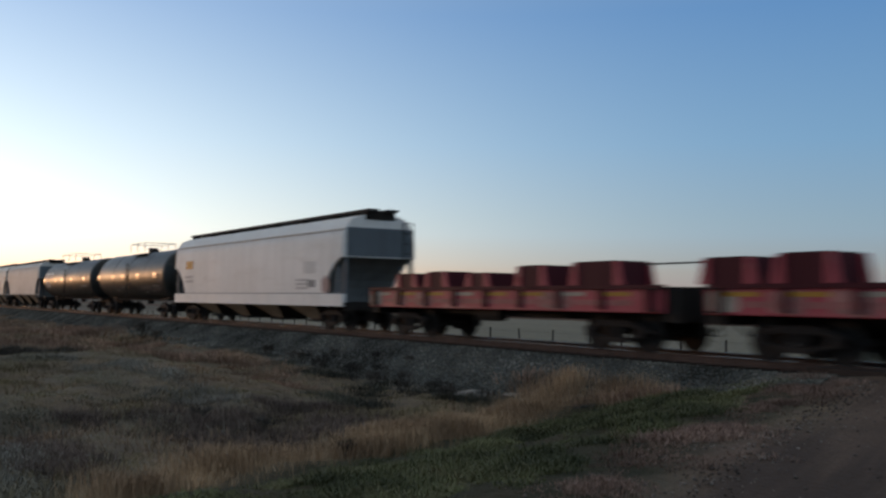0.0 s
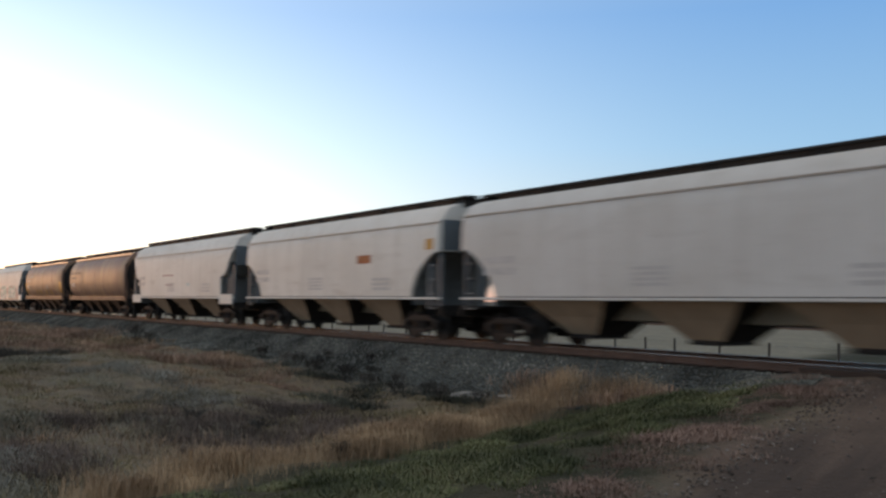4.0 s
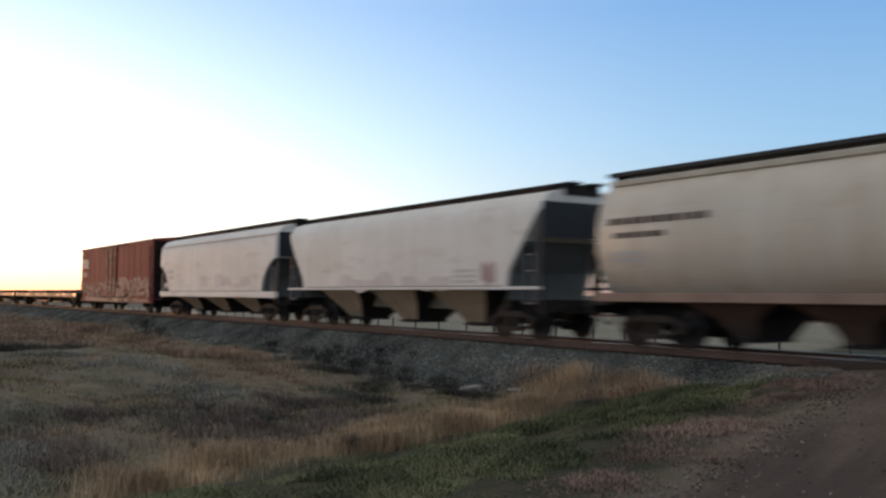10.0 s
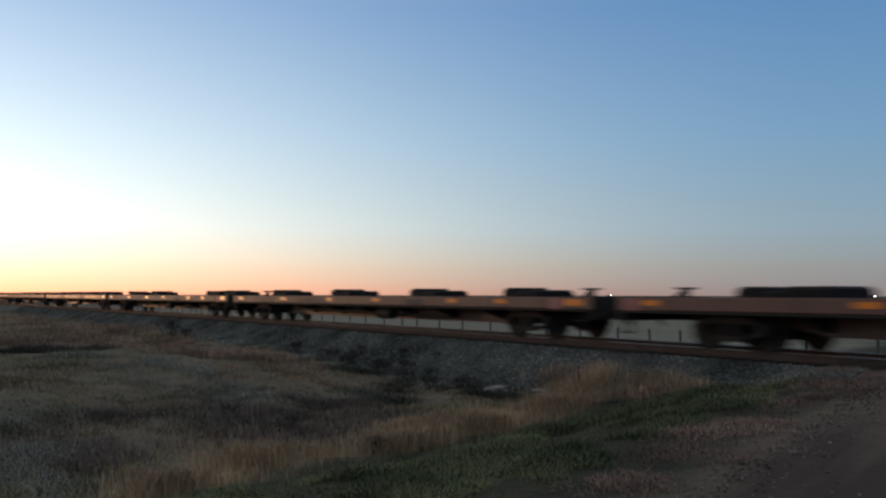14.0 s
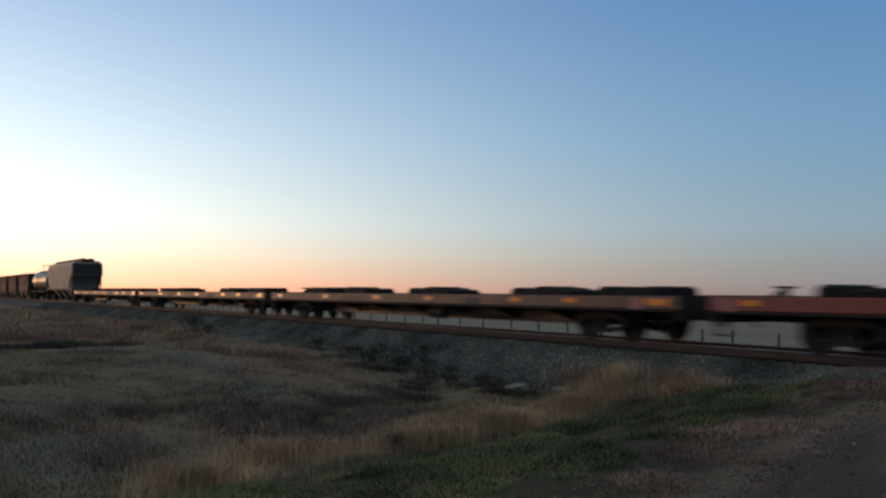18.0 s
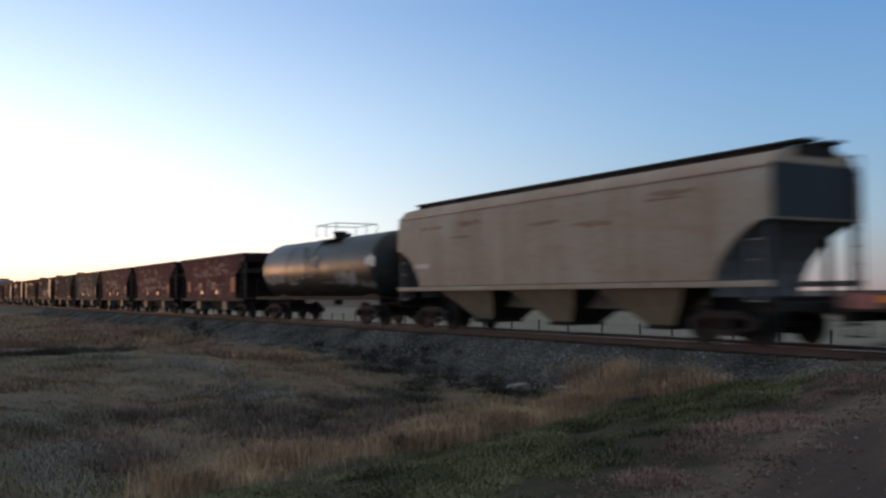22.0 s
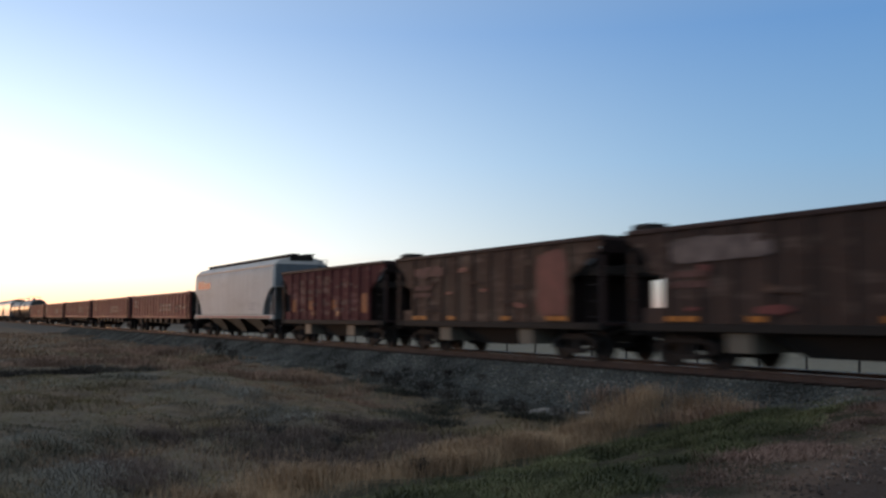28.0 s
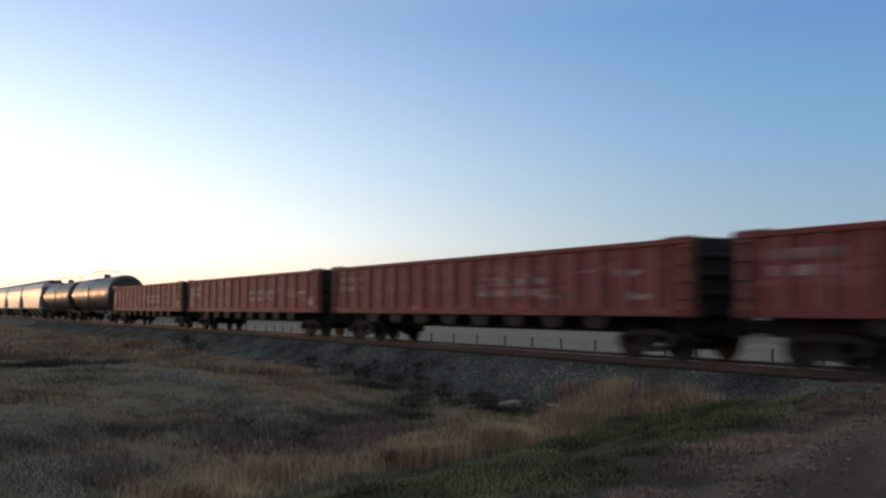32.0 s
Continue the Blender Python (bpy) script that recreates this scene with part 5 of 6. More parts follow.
DRYGRASS = leaf_material("dry_grass", [(0.440, 0.280, 0.162), (0.630, 0.430, 0.250), (0.750, 0.550, 0.340), (0.520, 0.335, 0.195)], spread=0.8, clump=0.4)
OLIVEGRASS = leaf_material("olive_field_grass", [(0.205, 0.158, 0.080), (0.288, 0.236, 0.122), (0.335, 0.285, 0.160), (0.230, 0.197, 0.110)], 0.75, 0.3, 0.8, 0.75)
TANGRASS = leaf_material("tan_field_grass", [(0.290, 0.180, 0.112), (0.430, 0.285, 0.175), (0.490, 0.345, 0.22)], 0.75, 0.2, 0.9, 0.75)
GREYGRASS = leaf_material("grey_green_grass", [(0.190, 0.180, 0.128), (0.290, 0.280, 0.212), (0.385, 0.370, 0.295), (0.250, 0.238, 0.175)], spread=0.8, clump=0.75)
GREENGRASS = leaf_material("green_grass", [(0.080, 0.100, 0.036), (0.145, 0.172, 0.064), (0.205, 0.225, 0.097), (0.270, 0.245, 0.130), (0.220, 0.165, 0.100)], spread=0.8, clump=0.45)
DEADGRASS = leaf_material("dead_reddish_grass", [(0.23, 0.145, 0.11), (0.36, 0.235, 0.18), (0.47, 0.325, 0.255)])
RUSTGRASS = leaf_material("rust_tan_grass", [(0.290, 0.180, 0.126), (0.440, 0.285, 0.200), (0.530, 0.365, 0.260)], spread=0.9, clump=0.75)
PALEGRASS = leaf_material("pale_grass", [(0.25, 0.245, 0.205), (0.335, 0.325, 0.28), (0.28, 0.27, 0.225)], spread=0.7, clump=0.5)
WEEDS = leaf_material("dark_weeds", [(0.110, 0.083, 0.070), (0.175, 0.130, 0.106), (0.26, 0.192, 0.153)], spread=0.7, clump=0.6)
SHRUBM = leaf_material("dark_shrub_twigs", [(0.060, 0.052, 0.044), (0.105, 0.092, 0.076), (0.16, 0.14, 0.115)])
TOEWEEDS = leaf_material("grey_green_weeds", [(0.070, 0.073, 0.056), (0.119, 0.119, 0.087), (0.182, 0.168, 0.119)])


def scatter(n, x0, x1, y0, y1, keep, rng, bias=1.0):
    """Random places in a box, kept by a density function; denser towards the camera's side."""
    u = rng.uniform(0, 1, n) ** bias
    xs, ys = x1 + (x0 - x1) * u, rng.uniform(y0, y1, n)
    ok = rng.uniform(0, 1, n) < keep(xs, ys)
    return xs[ok], ys[ok]


def off_furrow(x, y):
    """Grass keeps off the furrow that runs across the field."""
    return 1 - 0.92 * np.exp(-((x + 37.4 + 0.3 * np.sin(y)) / 1.7) ** 2) * (y < -9.6)


grng = np.random.default_rng(7)
TABLE = np.random.default_rng(3).uniform(0, 1, (128, 128))


def cloud(x, y, f, shift=0.0):
    """Smooth random patches between 0 and 1, f of them to the metre."""
    total = 0.0
    for k, weight in ((1.0, 0.65), (2.3, 0.35)):
        u, v = x * f * k + shift * 17.3, y * f * k + shift * 9.1
        i, j = np.floor(u).astype(int), np.floor(v).astype(int)
        a, b = smooth(u - i), smooth(v - j)
        q = lambda p, r: TABLE[(i + p) % 128, (j + r) % 128]
        total = total + weight * ((q(0, 0) * (1 - a) + q(1, 0) * a) * (1 - b) + (q(0, 1) * (1 - a) + q(1, 1) * a) * b)
    return np.clip((total - 0.5) * 1.7 + 0.5, 0, 1)


def tufts(name, xs, ys, per, radius, lengths, width, lean, mat, label, rng, grown=None):
    """Grass in clumps: blades lean outwards from each tuft's middle."""
    n = len(xs)
    k = np.repeat(np.arange(n), per)
    a, q = rng.uniform(0, 2 * np.pi, n * per), np.sqrt(rng.uniform(0, 1, n * per))
    big = (rng.uniform(0.6, 1.3, n) * (1 if grown is None else grown))[k]
    bx, by = xs[k] + np.cos(a) * q * radius * big, ys[k] + np.sin(a) * q * radius * big
    ln = rng.uniform(*lengths, n * per) * big * (1 - 0.35 * q)
    return blades(name, bx, by, ln, width, lean, mat, label, rng, a)


def near(x, y, spots):
    """How close a place lies to any of the spots (x, y, rx, ry): 1 in the middle, 0 outside."""
    out = np.zeros_like(x)
    for sx, sy, rx, ry in spots:
        out = np.maximum(out, np.exp(-((x - sx) / rx) ** 2 - ((y - sy) / ry) ** 2))
    return out


RUST_SPOTS = [(-40.3, -9.6, 4.5, 1.2), (-44.0, -6.8, 5.0, 1.5), (-38.0, -6.2, 4.0, 1.5), (-30.2, -5.7, 3.2, 1.1), (-48.8, -8.6, 6.0, 2.2), (-46.0, -5.2, 4.0, 0.9), (-38.0, -5.1, 3.5, 1.0), (-30.6, -5.7, 2.6, 1.0), (-60, -7, 9, 3.5), (-18.0, -2.9, 1.3, 0.7), (-15.4, -3.4, 1.8, 0.6), (-34.0, -6.6, 3.0, 1.0), (-26.0, -6.2, 2.6, 0.8), (-44.0, -13.0, 4.0, 3.0), (-52.0, -16.0, 8.0, 3.0)]
DARK_SPOTS = [(-18.2, -11.0, 2.8, 1.5), (-16.0, -9.4, 1.8, 1.1), (-15.4, -11.6, 1.6, 1.0), (-19.5, -8.6, 2.0, 1.0), (-16.4, -14.8, 1.6, 0.6), (-14.2, -14.9, 1.0, 0.6), (-20.5, -13.2, 1.4, 0.6)]
TOE_SPOTS = [(-28.5, -4.3, 3.0, 0.7), (-23.5, -4.5, 2.4, 0.8), (-19.5, -4.6, 2.2, 0.7), (-33.0, -4.2, 3.0, 0.5), (-21.5, -6.2, 2.4, 0.8), (-38.0, -9.9, 1.0, 1.6)]
PALE_SPOTS = [(-24.6, -10.4, 2.2, 0.7), (-29.5, -10.0, 2.5, 0.5), (-15.0, -15.5, 1.6, 0.5), (-13.2, -16.0, 1.0, 0.4), (-22.9, -10.0, 3.0, 0.9), (-27.0, -9.5, 3.0, 0.5), (-31.5, -11.0, 3.0, 0.6), (-19.5, -15.6, 2.2, 0.5)]

TALL_SPOTS = [(-17.1, -3.5, 1.0, 0.8), (-15.8, -3.2, 0.9, 0.5), (-14.7, -3.0, 0.6, 0.3)]
gx, gy = scatter(620000, -24, -8, -18, -2.5, lambda x, y: np.maximum(0.8 * near(x, y, TALL_SPOTS), np.exp(-((road_edge(x, y) - 6.5 - 0.25 * np.sin(0.8 * y) + 0.6 * smooth((-13.2 - y) / 1.6)) / (0.62 - 0.26 * smooth((-12.8 - y) / 2.0))) ** 2)) * (0.25 + 0.75 * cloud(x, y, 1.1, 1)) * (np.abs(y) > 2.6) * smooth((y + 15.7) / 0.9), grng)
blades("tall_dry_grass", gx, gy, grng.uniform(0.2, 0.54, len(gx)) * (0.5 + 0.85 * cloud(gx, gy, 0.9, 2)) * (1 + 0.5 * near(gx, gy, TALL_SPOTS)), 0.0065, 0.8, DRYGRASS, "band of tall dry golden grass beside the ditch", grng)
def rows_of(x, y):
    """Clumps of the verge, drawn out along the road."""
    return cloud(road_edge(x, y) * 1.5, (x + 6.0) * 0.415 - (y + 11.9) * 0.91, 1.35, 4)


gx, gy = scatter(26000, -16, -5, -17, -2.2, lambda x, y: smooth((road_edge(x, y) - 0.5 - 0.5 * cloud(x, y, 0.7, 3)) / 0.4) * smooth((5.3 - road_edge(x, y)) / 0.4) * (np.abs(y) > 2.2) * np.clip(rows_of(x, y) * 4.0 - 1.2, 0.08, 1) * smooth((-y - 2.9) / 1.8), grng)
tufts("green_grass", gx, gy, 40, 0.19, (0.06, 0.19), 0.010, 1.3, GREENGRASS, "low tufted green grass along the gravel road", grng, 0.35 + 1.5 * rows_of(gx, gy) ** 1.5)
gx, gy = scatter(17000, -15, -4, -17, -2.2, lambda x, y: np.exp(-((road_edge(x, y) - 0.38) / 0.42) ** 2) * (np.abs(y) > 2.2) * np.clip(cloud(x, y, 1.2, 5) * 2.4 - 0.2, 0.35, 1), grng)
tufts("dead_grass", gx, gy, 40, 0.17, (0.06, 0.18), 0.008, 1.4, DEADGRASS, "reddish dead grass at the road's edge", grng, 0.4 + 1.1 * cloud(gx, gy, 1.2, 5))
gx, gy = scatter(24000, -60, -10, -34, -4.4, lambda x, y: (road_edge(x, y) > 6.9 - 0.9 * (y < -14.6)) * np.clip(cloud(x, y, 0.16, 6) * 1.6 - 0.2, 0.1, 1) * (0.35 + 0.65 * cloud(x, y, 0.7, 7)) * (1 - 0.85 * near(x, y, DARK_SPOTS)) * (1 - 0.6 * np.clip(near(x, y, RUST_SPOTS), 0, 1)) * off_furrow(x, y), grng, 1.6)
tufts("field_grass", gx, gy, 20, 0.32, (0.1, 0.3), 0.013, 1.5, OLIVEGRASS, "matted olive grass in the field", grng, 0.45 + 1.2 * cloud(gx, gy, 0.4, 21) ** 2)
gx, gy = scatter(16000, -50, -11, -34, -4.4, lambda x, y: (road_edge(x, y) > 6.9) * np.clip(1.25 - cloud(x, y, 0.16, 6) * 1.7, 0, 1) * np.clip(cloud(x, y, 0.55, 8) * 2 - 0.6, 0, 1) * (1 - 0.8 * near(x, y, DARK_SPOTS)) * off_furrow(x, y), grng, 1.4)
tufts("tan_grass", gx, gy, 20, 0.28, (0.12, 0.34), 0.012, 1.3, TANGRASS, "matted tan grass in the field", grng, 0.5 + 1.5 * cloud(gx, gy, 0.45, 22) ** 2)
gx, gy = scatter(9500, -34, -10.5, -19, -7, lambda x, y: (road_edge(x, y) > 7.2 - 1.1 * (y < -14.6)) * np.clip(cloud(x, y, 0.45, 9) * 2.6 - 1.15, 0, 1) * smooth((-10.6 - y) / 1.5) * (1 - 0.9 * near(x, y, DARK_SPOTS)), grng, 1.3)
tufts("grey_green_grass", gx, gy, 20, 0.24, (0.1, 0.26), 0.011, 1.4, GREYGRASS, "flattened grey-green grass in lumps", grng, 0.5 + 1.3 * cloud(gx, gy, 0.8, 23) ** 2)
gx, gy = scatter(6000, -120, -45, -60, -3.7, lambda x, y: 0.3 + 0.7 * cloud(x, y, 0.12, 2), grng, 1.2)
tufts("far_field_grass", gx, gy, 14, 0.7, (0.2, 0.5), 0.05, 1.4, TANGRASS, "matted tan grass further off in the field", grng)
gx, gy = scatter(42000, -90, -13, -20, -2.6, lambda x, y: np.clip(near(x, y, RUST_SPOTS) * 1.3 - 0.25, 0, 1) * np.clip(cloud(x, y, 0.5, 10) * 2 - 0.3, 0.15, 1) * off_furrow(x, y), grng, 1.1)
tufts("rust_tan_grass", gx, gy, 16, 0.28, (0.2, 0.55), 0.012, 1.0, RUSTGRASS, "clumps of rust-tan grass below the bank", grng, 0.45 + 1.15 * cloud(gx, gy, 0.4, 10) ** 1.5)
gx, gy = scatter(30000, -32, -11.5, -17, -6, lambda x, y: np.clip(near(x, y, DARK_SPOTS) * 1.2 - 0.15, 0, 1) * (0.2 + 0.8 * cloud(x, y, 0.9, 11)) * (road_edge(x, y) > 6.9), grng)
tufts("dark_weeds", gx, gy, 14, 0.16, (0.15, 0.42), 0.008, 0.8, WEEDS, "dark reddish dead weeds in the ditch", grng)
gx, gy = scatter(24000, -42, -14, -12, -3.3, lambda x, y: np.clip(near(x, y, TOE_SPOTS) * 1.3 - 0.2, 0, 1) * np.clip(cloud(x, y, 0.8, 12) * 2 - 0.6, 0, 1) * (road_edge(x, y) > 6.5), grng)
tufts("bank_weeds", gx, gy, 16, 0.18, (0.15, 0.4), 0.009, 0.9, TOEWEEDS, "grey-green weeds at the foot of the bank", grng)
gx, gy = scatter(17000, -36, -12, -17, -8, lambda x, y: np.clip(near(x, y, PALE_SPOTS) * 1.3 - 0.3, 0, 1) * np.clip(cloud(x, y, 0.6, 13) * 2 - 0.4, 0, 1), grng)
tufts("pale_grass", gx, gy, 16, 0.28, (0.14, 0.34), 0.012, 1.5, PALEGRASS, "flattened pale grass across the ditch", grng)

# dark blades added to draw the shaded side of the furrow
gx, gy = scatter(9000, -39.4, -36.8, -18, -9.6, lambda x, y: np.exp(-((x + 38.0 + 0.3 * np.sin(y)) / 0.5) ** 2) * smooth((-9.6 - y) / 1.2), grng)
tufts("furrow_weeds", gx, gy, 14, 0.2, (0.2, 0.45), 0.012, 0.9, SHRUBM, "dark weeds standing in for a furrow's shaded side", grng)


def shrub_mesh(seed):
    """A twiggy bush: branches that fork twice, with small dead leaves."""
    rng = random.Random(seed)
    m = Mesh()
    for _ in range(16):
        a, t = rng.uniform(0, 2 * math.pi), rng.uniform(0.2, 0.9)
        p = Vector((rng.uniform(-0.15, 0.15), rng.uniform(-0.15, 0.15), -0.05))
        d = Vector((math.cos(a) * t, math.sin(a) * t, 1)).normalized()
        q = p + d * rng.uniform(0.25, 0.45)
        m.tube(p, q, 0.009, 3, 0.005)
        for _ in range(5):
            e2 = (d + Vector((rng.uniform(-0.8, 0.8), rng.uniform(-0.8, 0.8), rng.uniform(-0.3, 0.5)))).normalized()
            r = q + e2 * rng.uniform(0.12, 0.32)
            m.tube(q, r, 0.005, 3, 0.002)
            for _ in range(5):
                c = q.lerp(r, rng.uniform(0.2, 1.0)) + Vector((rng.uniform(-0.04, 0.04), rng.uniform(-0.04, 0.04), rng.uniform(-0.03, 0.03)))
                u = Vector((rng.uniform(-1, 1), rng.uniform(-1, 1), rng.uniform(-1, 1))) * 0.035
                w = Vector((rng.uniform(-1, 1), rng.uniform(-1, 1), rng.uniform(-1, 1))) * 0.022
                m.add([c - u, c + w, c + u], [(0, 1, 2)])
    me = m.data("shrub")
    me.materials[0] = SHRUBM
    return me


SHRUBS = [shrub_mesh(i) for i in range(4)]
srng = random.Random(21)
for sx, sy, sc in ((-48.3, -4.3, 1.6), (-47.0, -4.0, 1.2), (-33.6, -3.7, 0.9), (-31.8, -3.5, 0.8), (-30.0, -3.9, 1.0), (-28.9, -3.6, 0.9), (-28.0, -4.3, 1.1), (-27.2, -3.5, 0.8), (-26.3, -3.9, 1.0), (-25.4, -3.5, 0.8), (-24.4, -4.2, 0.9), (-23.6, -3.7, 0.8),
                   (-22.6, -4.3, 0.9), (-21.7, -3.9, 0.7), (-19.8, -4.6, 0.9), (-18.9, -4.2, 0.7), (-29.6, -2.9, 0.6), (-26.8, -2.8, 0.6), (-24.9, -2.7, 0.5), (-17.0, -10.6, 0.8), (-18.6, -11.4, 0.8), (-13.2, -10.9, 0.55), (-12.3, -14.2, 0.5)):
    b_ = tagged(new("shrub", SHRUBS[srng.randrange(4)]), "dark leafless shrub at the foot of the ballast" if sy > -6 else "dark leafless shrub in the ditch", "shrub", "shrubs below the track")
    b_.matrix_basis = pose(sx, sy, float(height(sx, sy)), 0, 0, srng.uniform(0, 360)) @ Matrix.Diagonal((sc, sc, sc * srng.uniform(0.8, 1.1), 1))


def stones(name, n, place, size, mat, label, rng):
    """Loose broken stones: uneven octahedra in one mesh."""
    xs, ys = place(n)
    n = len(xs)
    s = rng.uniform(*size, n)
    octa = np.array([(1, 0, 0), (-1, 0, 0), (0, 1, 0), (0, -1, 0), (0, 0, 1), (0, 0, -1)], float)
    tri = np.array([(0, 2, 4), (2, 1, 4), (1, 3, 4), (3, 0, 4), (2, 0, 5), (1, 2, 5), (3, 1, 5), (0, 3, 5)])
    a = rng.uniform(0, 2 * np.pi, n)
    o = octa[None] * rng.uniform(0.55, 1.15, (n, 6, 1)) + rng.uniform(-0.2, 0.2, (n, 6, 3))
    c, d = np.cos(a)[:, None], np.sin(a)[:, None]
    o = np.stack([o[..., 0] * c - o[..., 1] * d, o[..., 0] * d + o[..., 1] * c, o[..., 2] * 0.75], -1) * s[:, None, None]
    o += np.stack([xs, ys, height(xs, ys) + 0.2 * s], -1)[:, None]
    me = bpy.data.meshes.new(name)
    me.vertices.add(n * 6)
    me.vertices.foreach_set("co", o.ravel())
    me.loops.add(n * 24)
    me.loops.foreach_set("vertex_index", (np.arange(n)[:, None, None] * 6 + tri).astype(np.int32).ravel())
    me.polygons.add(n * 8)
    me.polygons.foreach_set("loop_start", (np.arange(n * 8) * 3).astype(np.int32))
    me.update(calc_edges=True)
    me.materials.append(mat)
    return tagged(new(name, me), label, "stones", kind="stuff")


BALLAST = leaf_material("grey_crushed_stone", [(0.076, 0.076, 0.063), (0.140, 0.139, 0.116), (0.186, 0.184, 0.156), (0.194, 0.186, 0.155), (0.355, 0.343, 0.30)], 0.9)
GRIT = leaf_material("road_grit", [(0.10, 0.075, 0.06), (0.17, 0.135, 0.11), (0.34, 0.29, 0.245)], 0.85)


def on_bank(n):
    x = -10 - 110 * grng.uniform(0, 1, n) ** 1.5
    y = -grng.uniform(1.35, 4.1, n)
    ok = (road_edge(x, y) > 0.3)
    return x[ok], y[ok]


def on_road(n):
    x, y = grng.uniform(-13, 0, n), grng.uniform(-16, -2.5, n)
    e = road_edge(x, y)
    ok = (e > -5) & (e < 0.7) & (grng.uniform(0, 1, n) < 0.8 * np.exp(-((e + 0.45) / 0.3) ** 2) + 0.08 + 0.2 * np.exp(-((e - 0.4) / 0.5) ** 2))
    return x[ok], y[ok]


stones("ballast_stones", 56000, on_bank, (0.02, 0.055), BALLAST, "loose grey crushed-stone ballast", grng)
stones("road_stones", 26000, on_road, (0.007, 0.032), GRIT, "pale pebbles along the gravel road", grng)


def flat_rock():
    bm = bmesh.new()
    bmesh.ops.create_icosphere(bm, subdivisions=3, radius=1)
    for v in bm.verts:
        k = 1 + 0.22 * noise.noise(v.co * 1.7) + 0.08 * noise.noise(v.co * 5)
        v.co = Vector((v.co.x * 0.62 * k, v.co.y * 0.3 * k, v.co.z * 0.12 * k))
    me = bpy.data.meshes.new("flat_rock")
    bm.to_mesh(me)
    bm.free()
    me.materials.append(plain("pale_limestone", (0.30, 0.28, 0.25), 0.85, 0.45, 5))
    return me


slab = flat_rock()
for rx_, ry_, rs_, turn_ in ((-20.0, -3.72, 1.0, 25), (-18.75, -3.5, 0.42, 8)):
    rock = tagged(new("flat_rock", slab), "pale flat rock lying in weeds below the ballast", "rock", "flat rocks below the ballast")
    rock.matrix_basis = pose(rx_, ry_, float(height(rx_, ry_)) + 0.05 * rs_, 4, -3, turn_) @ Matrix.Diagonal((rs_, rs_, rs_, 1))

# ---- track ----
track = new("railway_track")
tagged(track, "rusty railway track on timber ties", "railway track", kind="structure")


def rail():
    prof = [(-0.075, -0.172), (0.075, -0.172), (0.07, -0.155), (0.012, -0.135), (0.012, -0.045), (0.036, -0.035), (0.036, -0.004), (0.03, 0.0), (-0.03, 0.0), (-0.036, -0.004), (-0.036, -0.035), (-0.012, -0.045), (-0.012, -0.135), (-0.07, -0.155)]
    return Mesh().loft([(-900, prof), (700, prof)])


for y in (-0.7525, 0.7525):
    r_ = part("rail", rail, RAILSIDE, track, key="rail", at=(0, y, 0))
    part("rail_head", lambda: Mesh().box(-900, 700, -0.027, 0.027, 0.001, 0.003), RAILTOP, r_, "polished running surface", key="railhead")
for i in range(180):
    part("tie", lambda: Mesh().box(-0.115, 0.115, -1.32, 1.32, -0.36, -0.174), TIE, track, key="tie", at=(-8 - 0.52 * i, 0.03 * math.sin(i * 2.3), 0.004 * math.sin(i * 1.7)))
part("crossing_plank", lambda: Mesh().box(-11.8, -3.0, -1.55, -0.86, -0.2, -0.02).box(-11.8, -3.0, -0.62, 0.62, -0.2, -0.02).box(-11.8, -3.0, 0.86, 1.55, -0.2, -0.02), TIE, track, "timber planks of the level crossing")

# ---- fence beyond the track ----
fence = new("wire_fence")
tagged(fence, "low wire fence with grey wooden posts beyond the track", "fence")
px_ = [-32.8, -30.3, -28.35, -26.7, -25.2, -23.1, -21.0, -18.3, -15.9, -13.6, -11.2]
frng = random.Random(5)
x_ = -32.8
while x_ > -110:
    x_ -= frng.uniform(1.7, 2.6)
    px_.append(x_)
for x_ in px_:
    zg = float(height(x_, 9.4)) - 0.06
    part("post", lambda: Mesh().tube((0, 0, -0.1), (0, 0, 1.2), 0.05, 7, 0.045), POSTM, fence, key="fpost", smooth=True, at=(x_, 9.4, zg)).rotation_euler = (frng.uniform(-0.05, 0.05), frng.uniform(-0.05, 0.05), 0)
for zz in (0.35, 0.7, 1.05):
    part("wire", lambda: Mesh().tube((-112, 9.4, -1.25 + zz), (-10, 9.4, -1.25 + zz), 0.006, 4), WIRE, fence)

# ---- dirt track across the far field ----
dirt = part("field_track", Mesh().box(-420, 60, 61.0, 66.5, -1.5, -1.1).box(-420, 60, 108.0, 120.0, -1.5, -1.08), paint("dry_dirt", (0.15, 0.09, 0.066), (0.10, 0.066, 0.05), 0.5, 0.95, spec=0.1), None)
tagged(dirt, "brown dirt track across the pale field", "track", kind="structure")


# ---- far road: two cars with their headlights on ----
HEAD = glow("headlight", (1.0, 0.93, 0.78), 32.0)
CARPAINT = plain("dark_car_paint", (0.05, 0.05, 0.06), 0.3)
GLASS = plain("dark_glass", (0.02, 0.02, 0.025), 0.1)
DISTANT = []


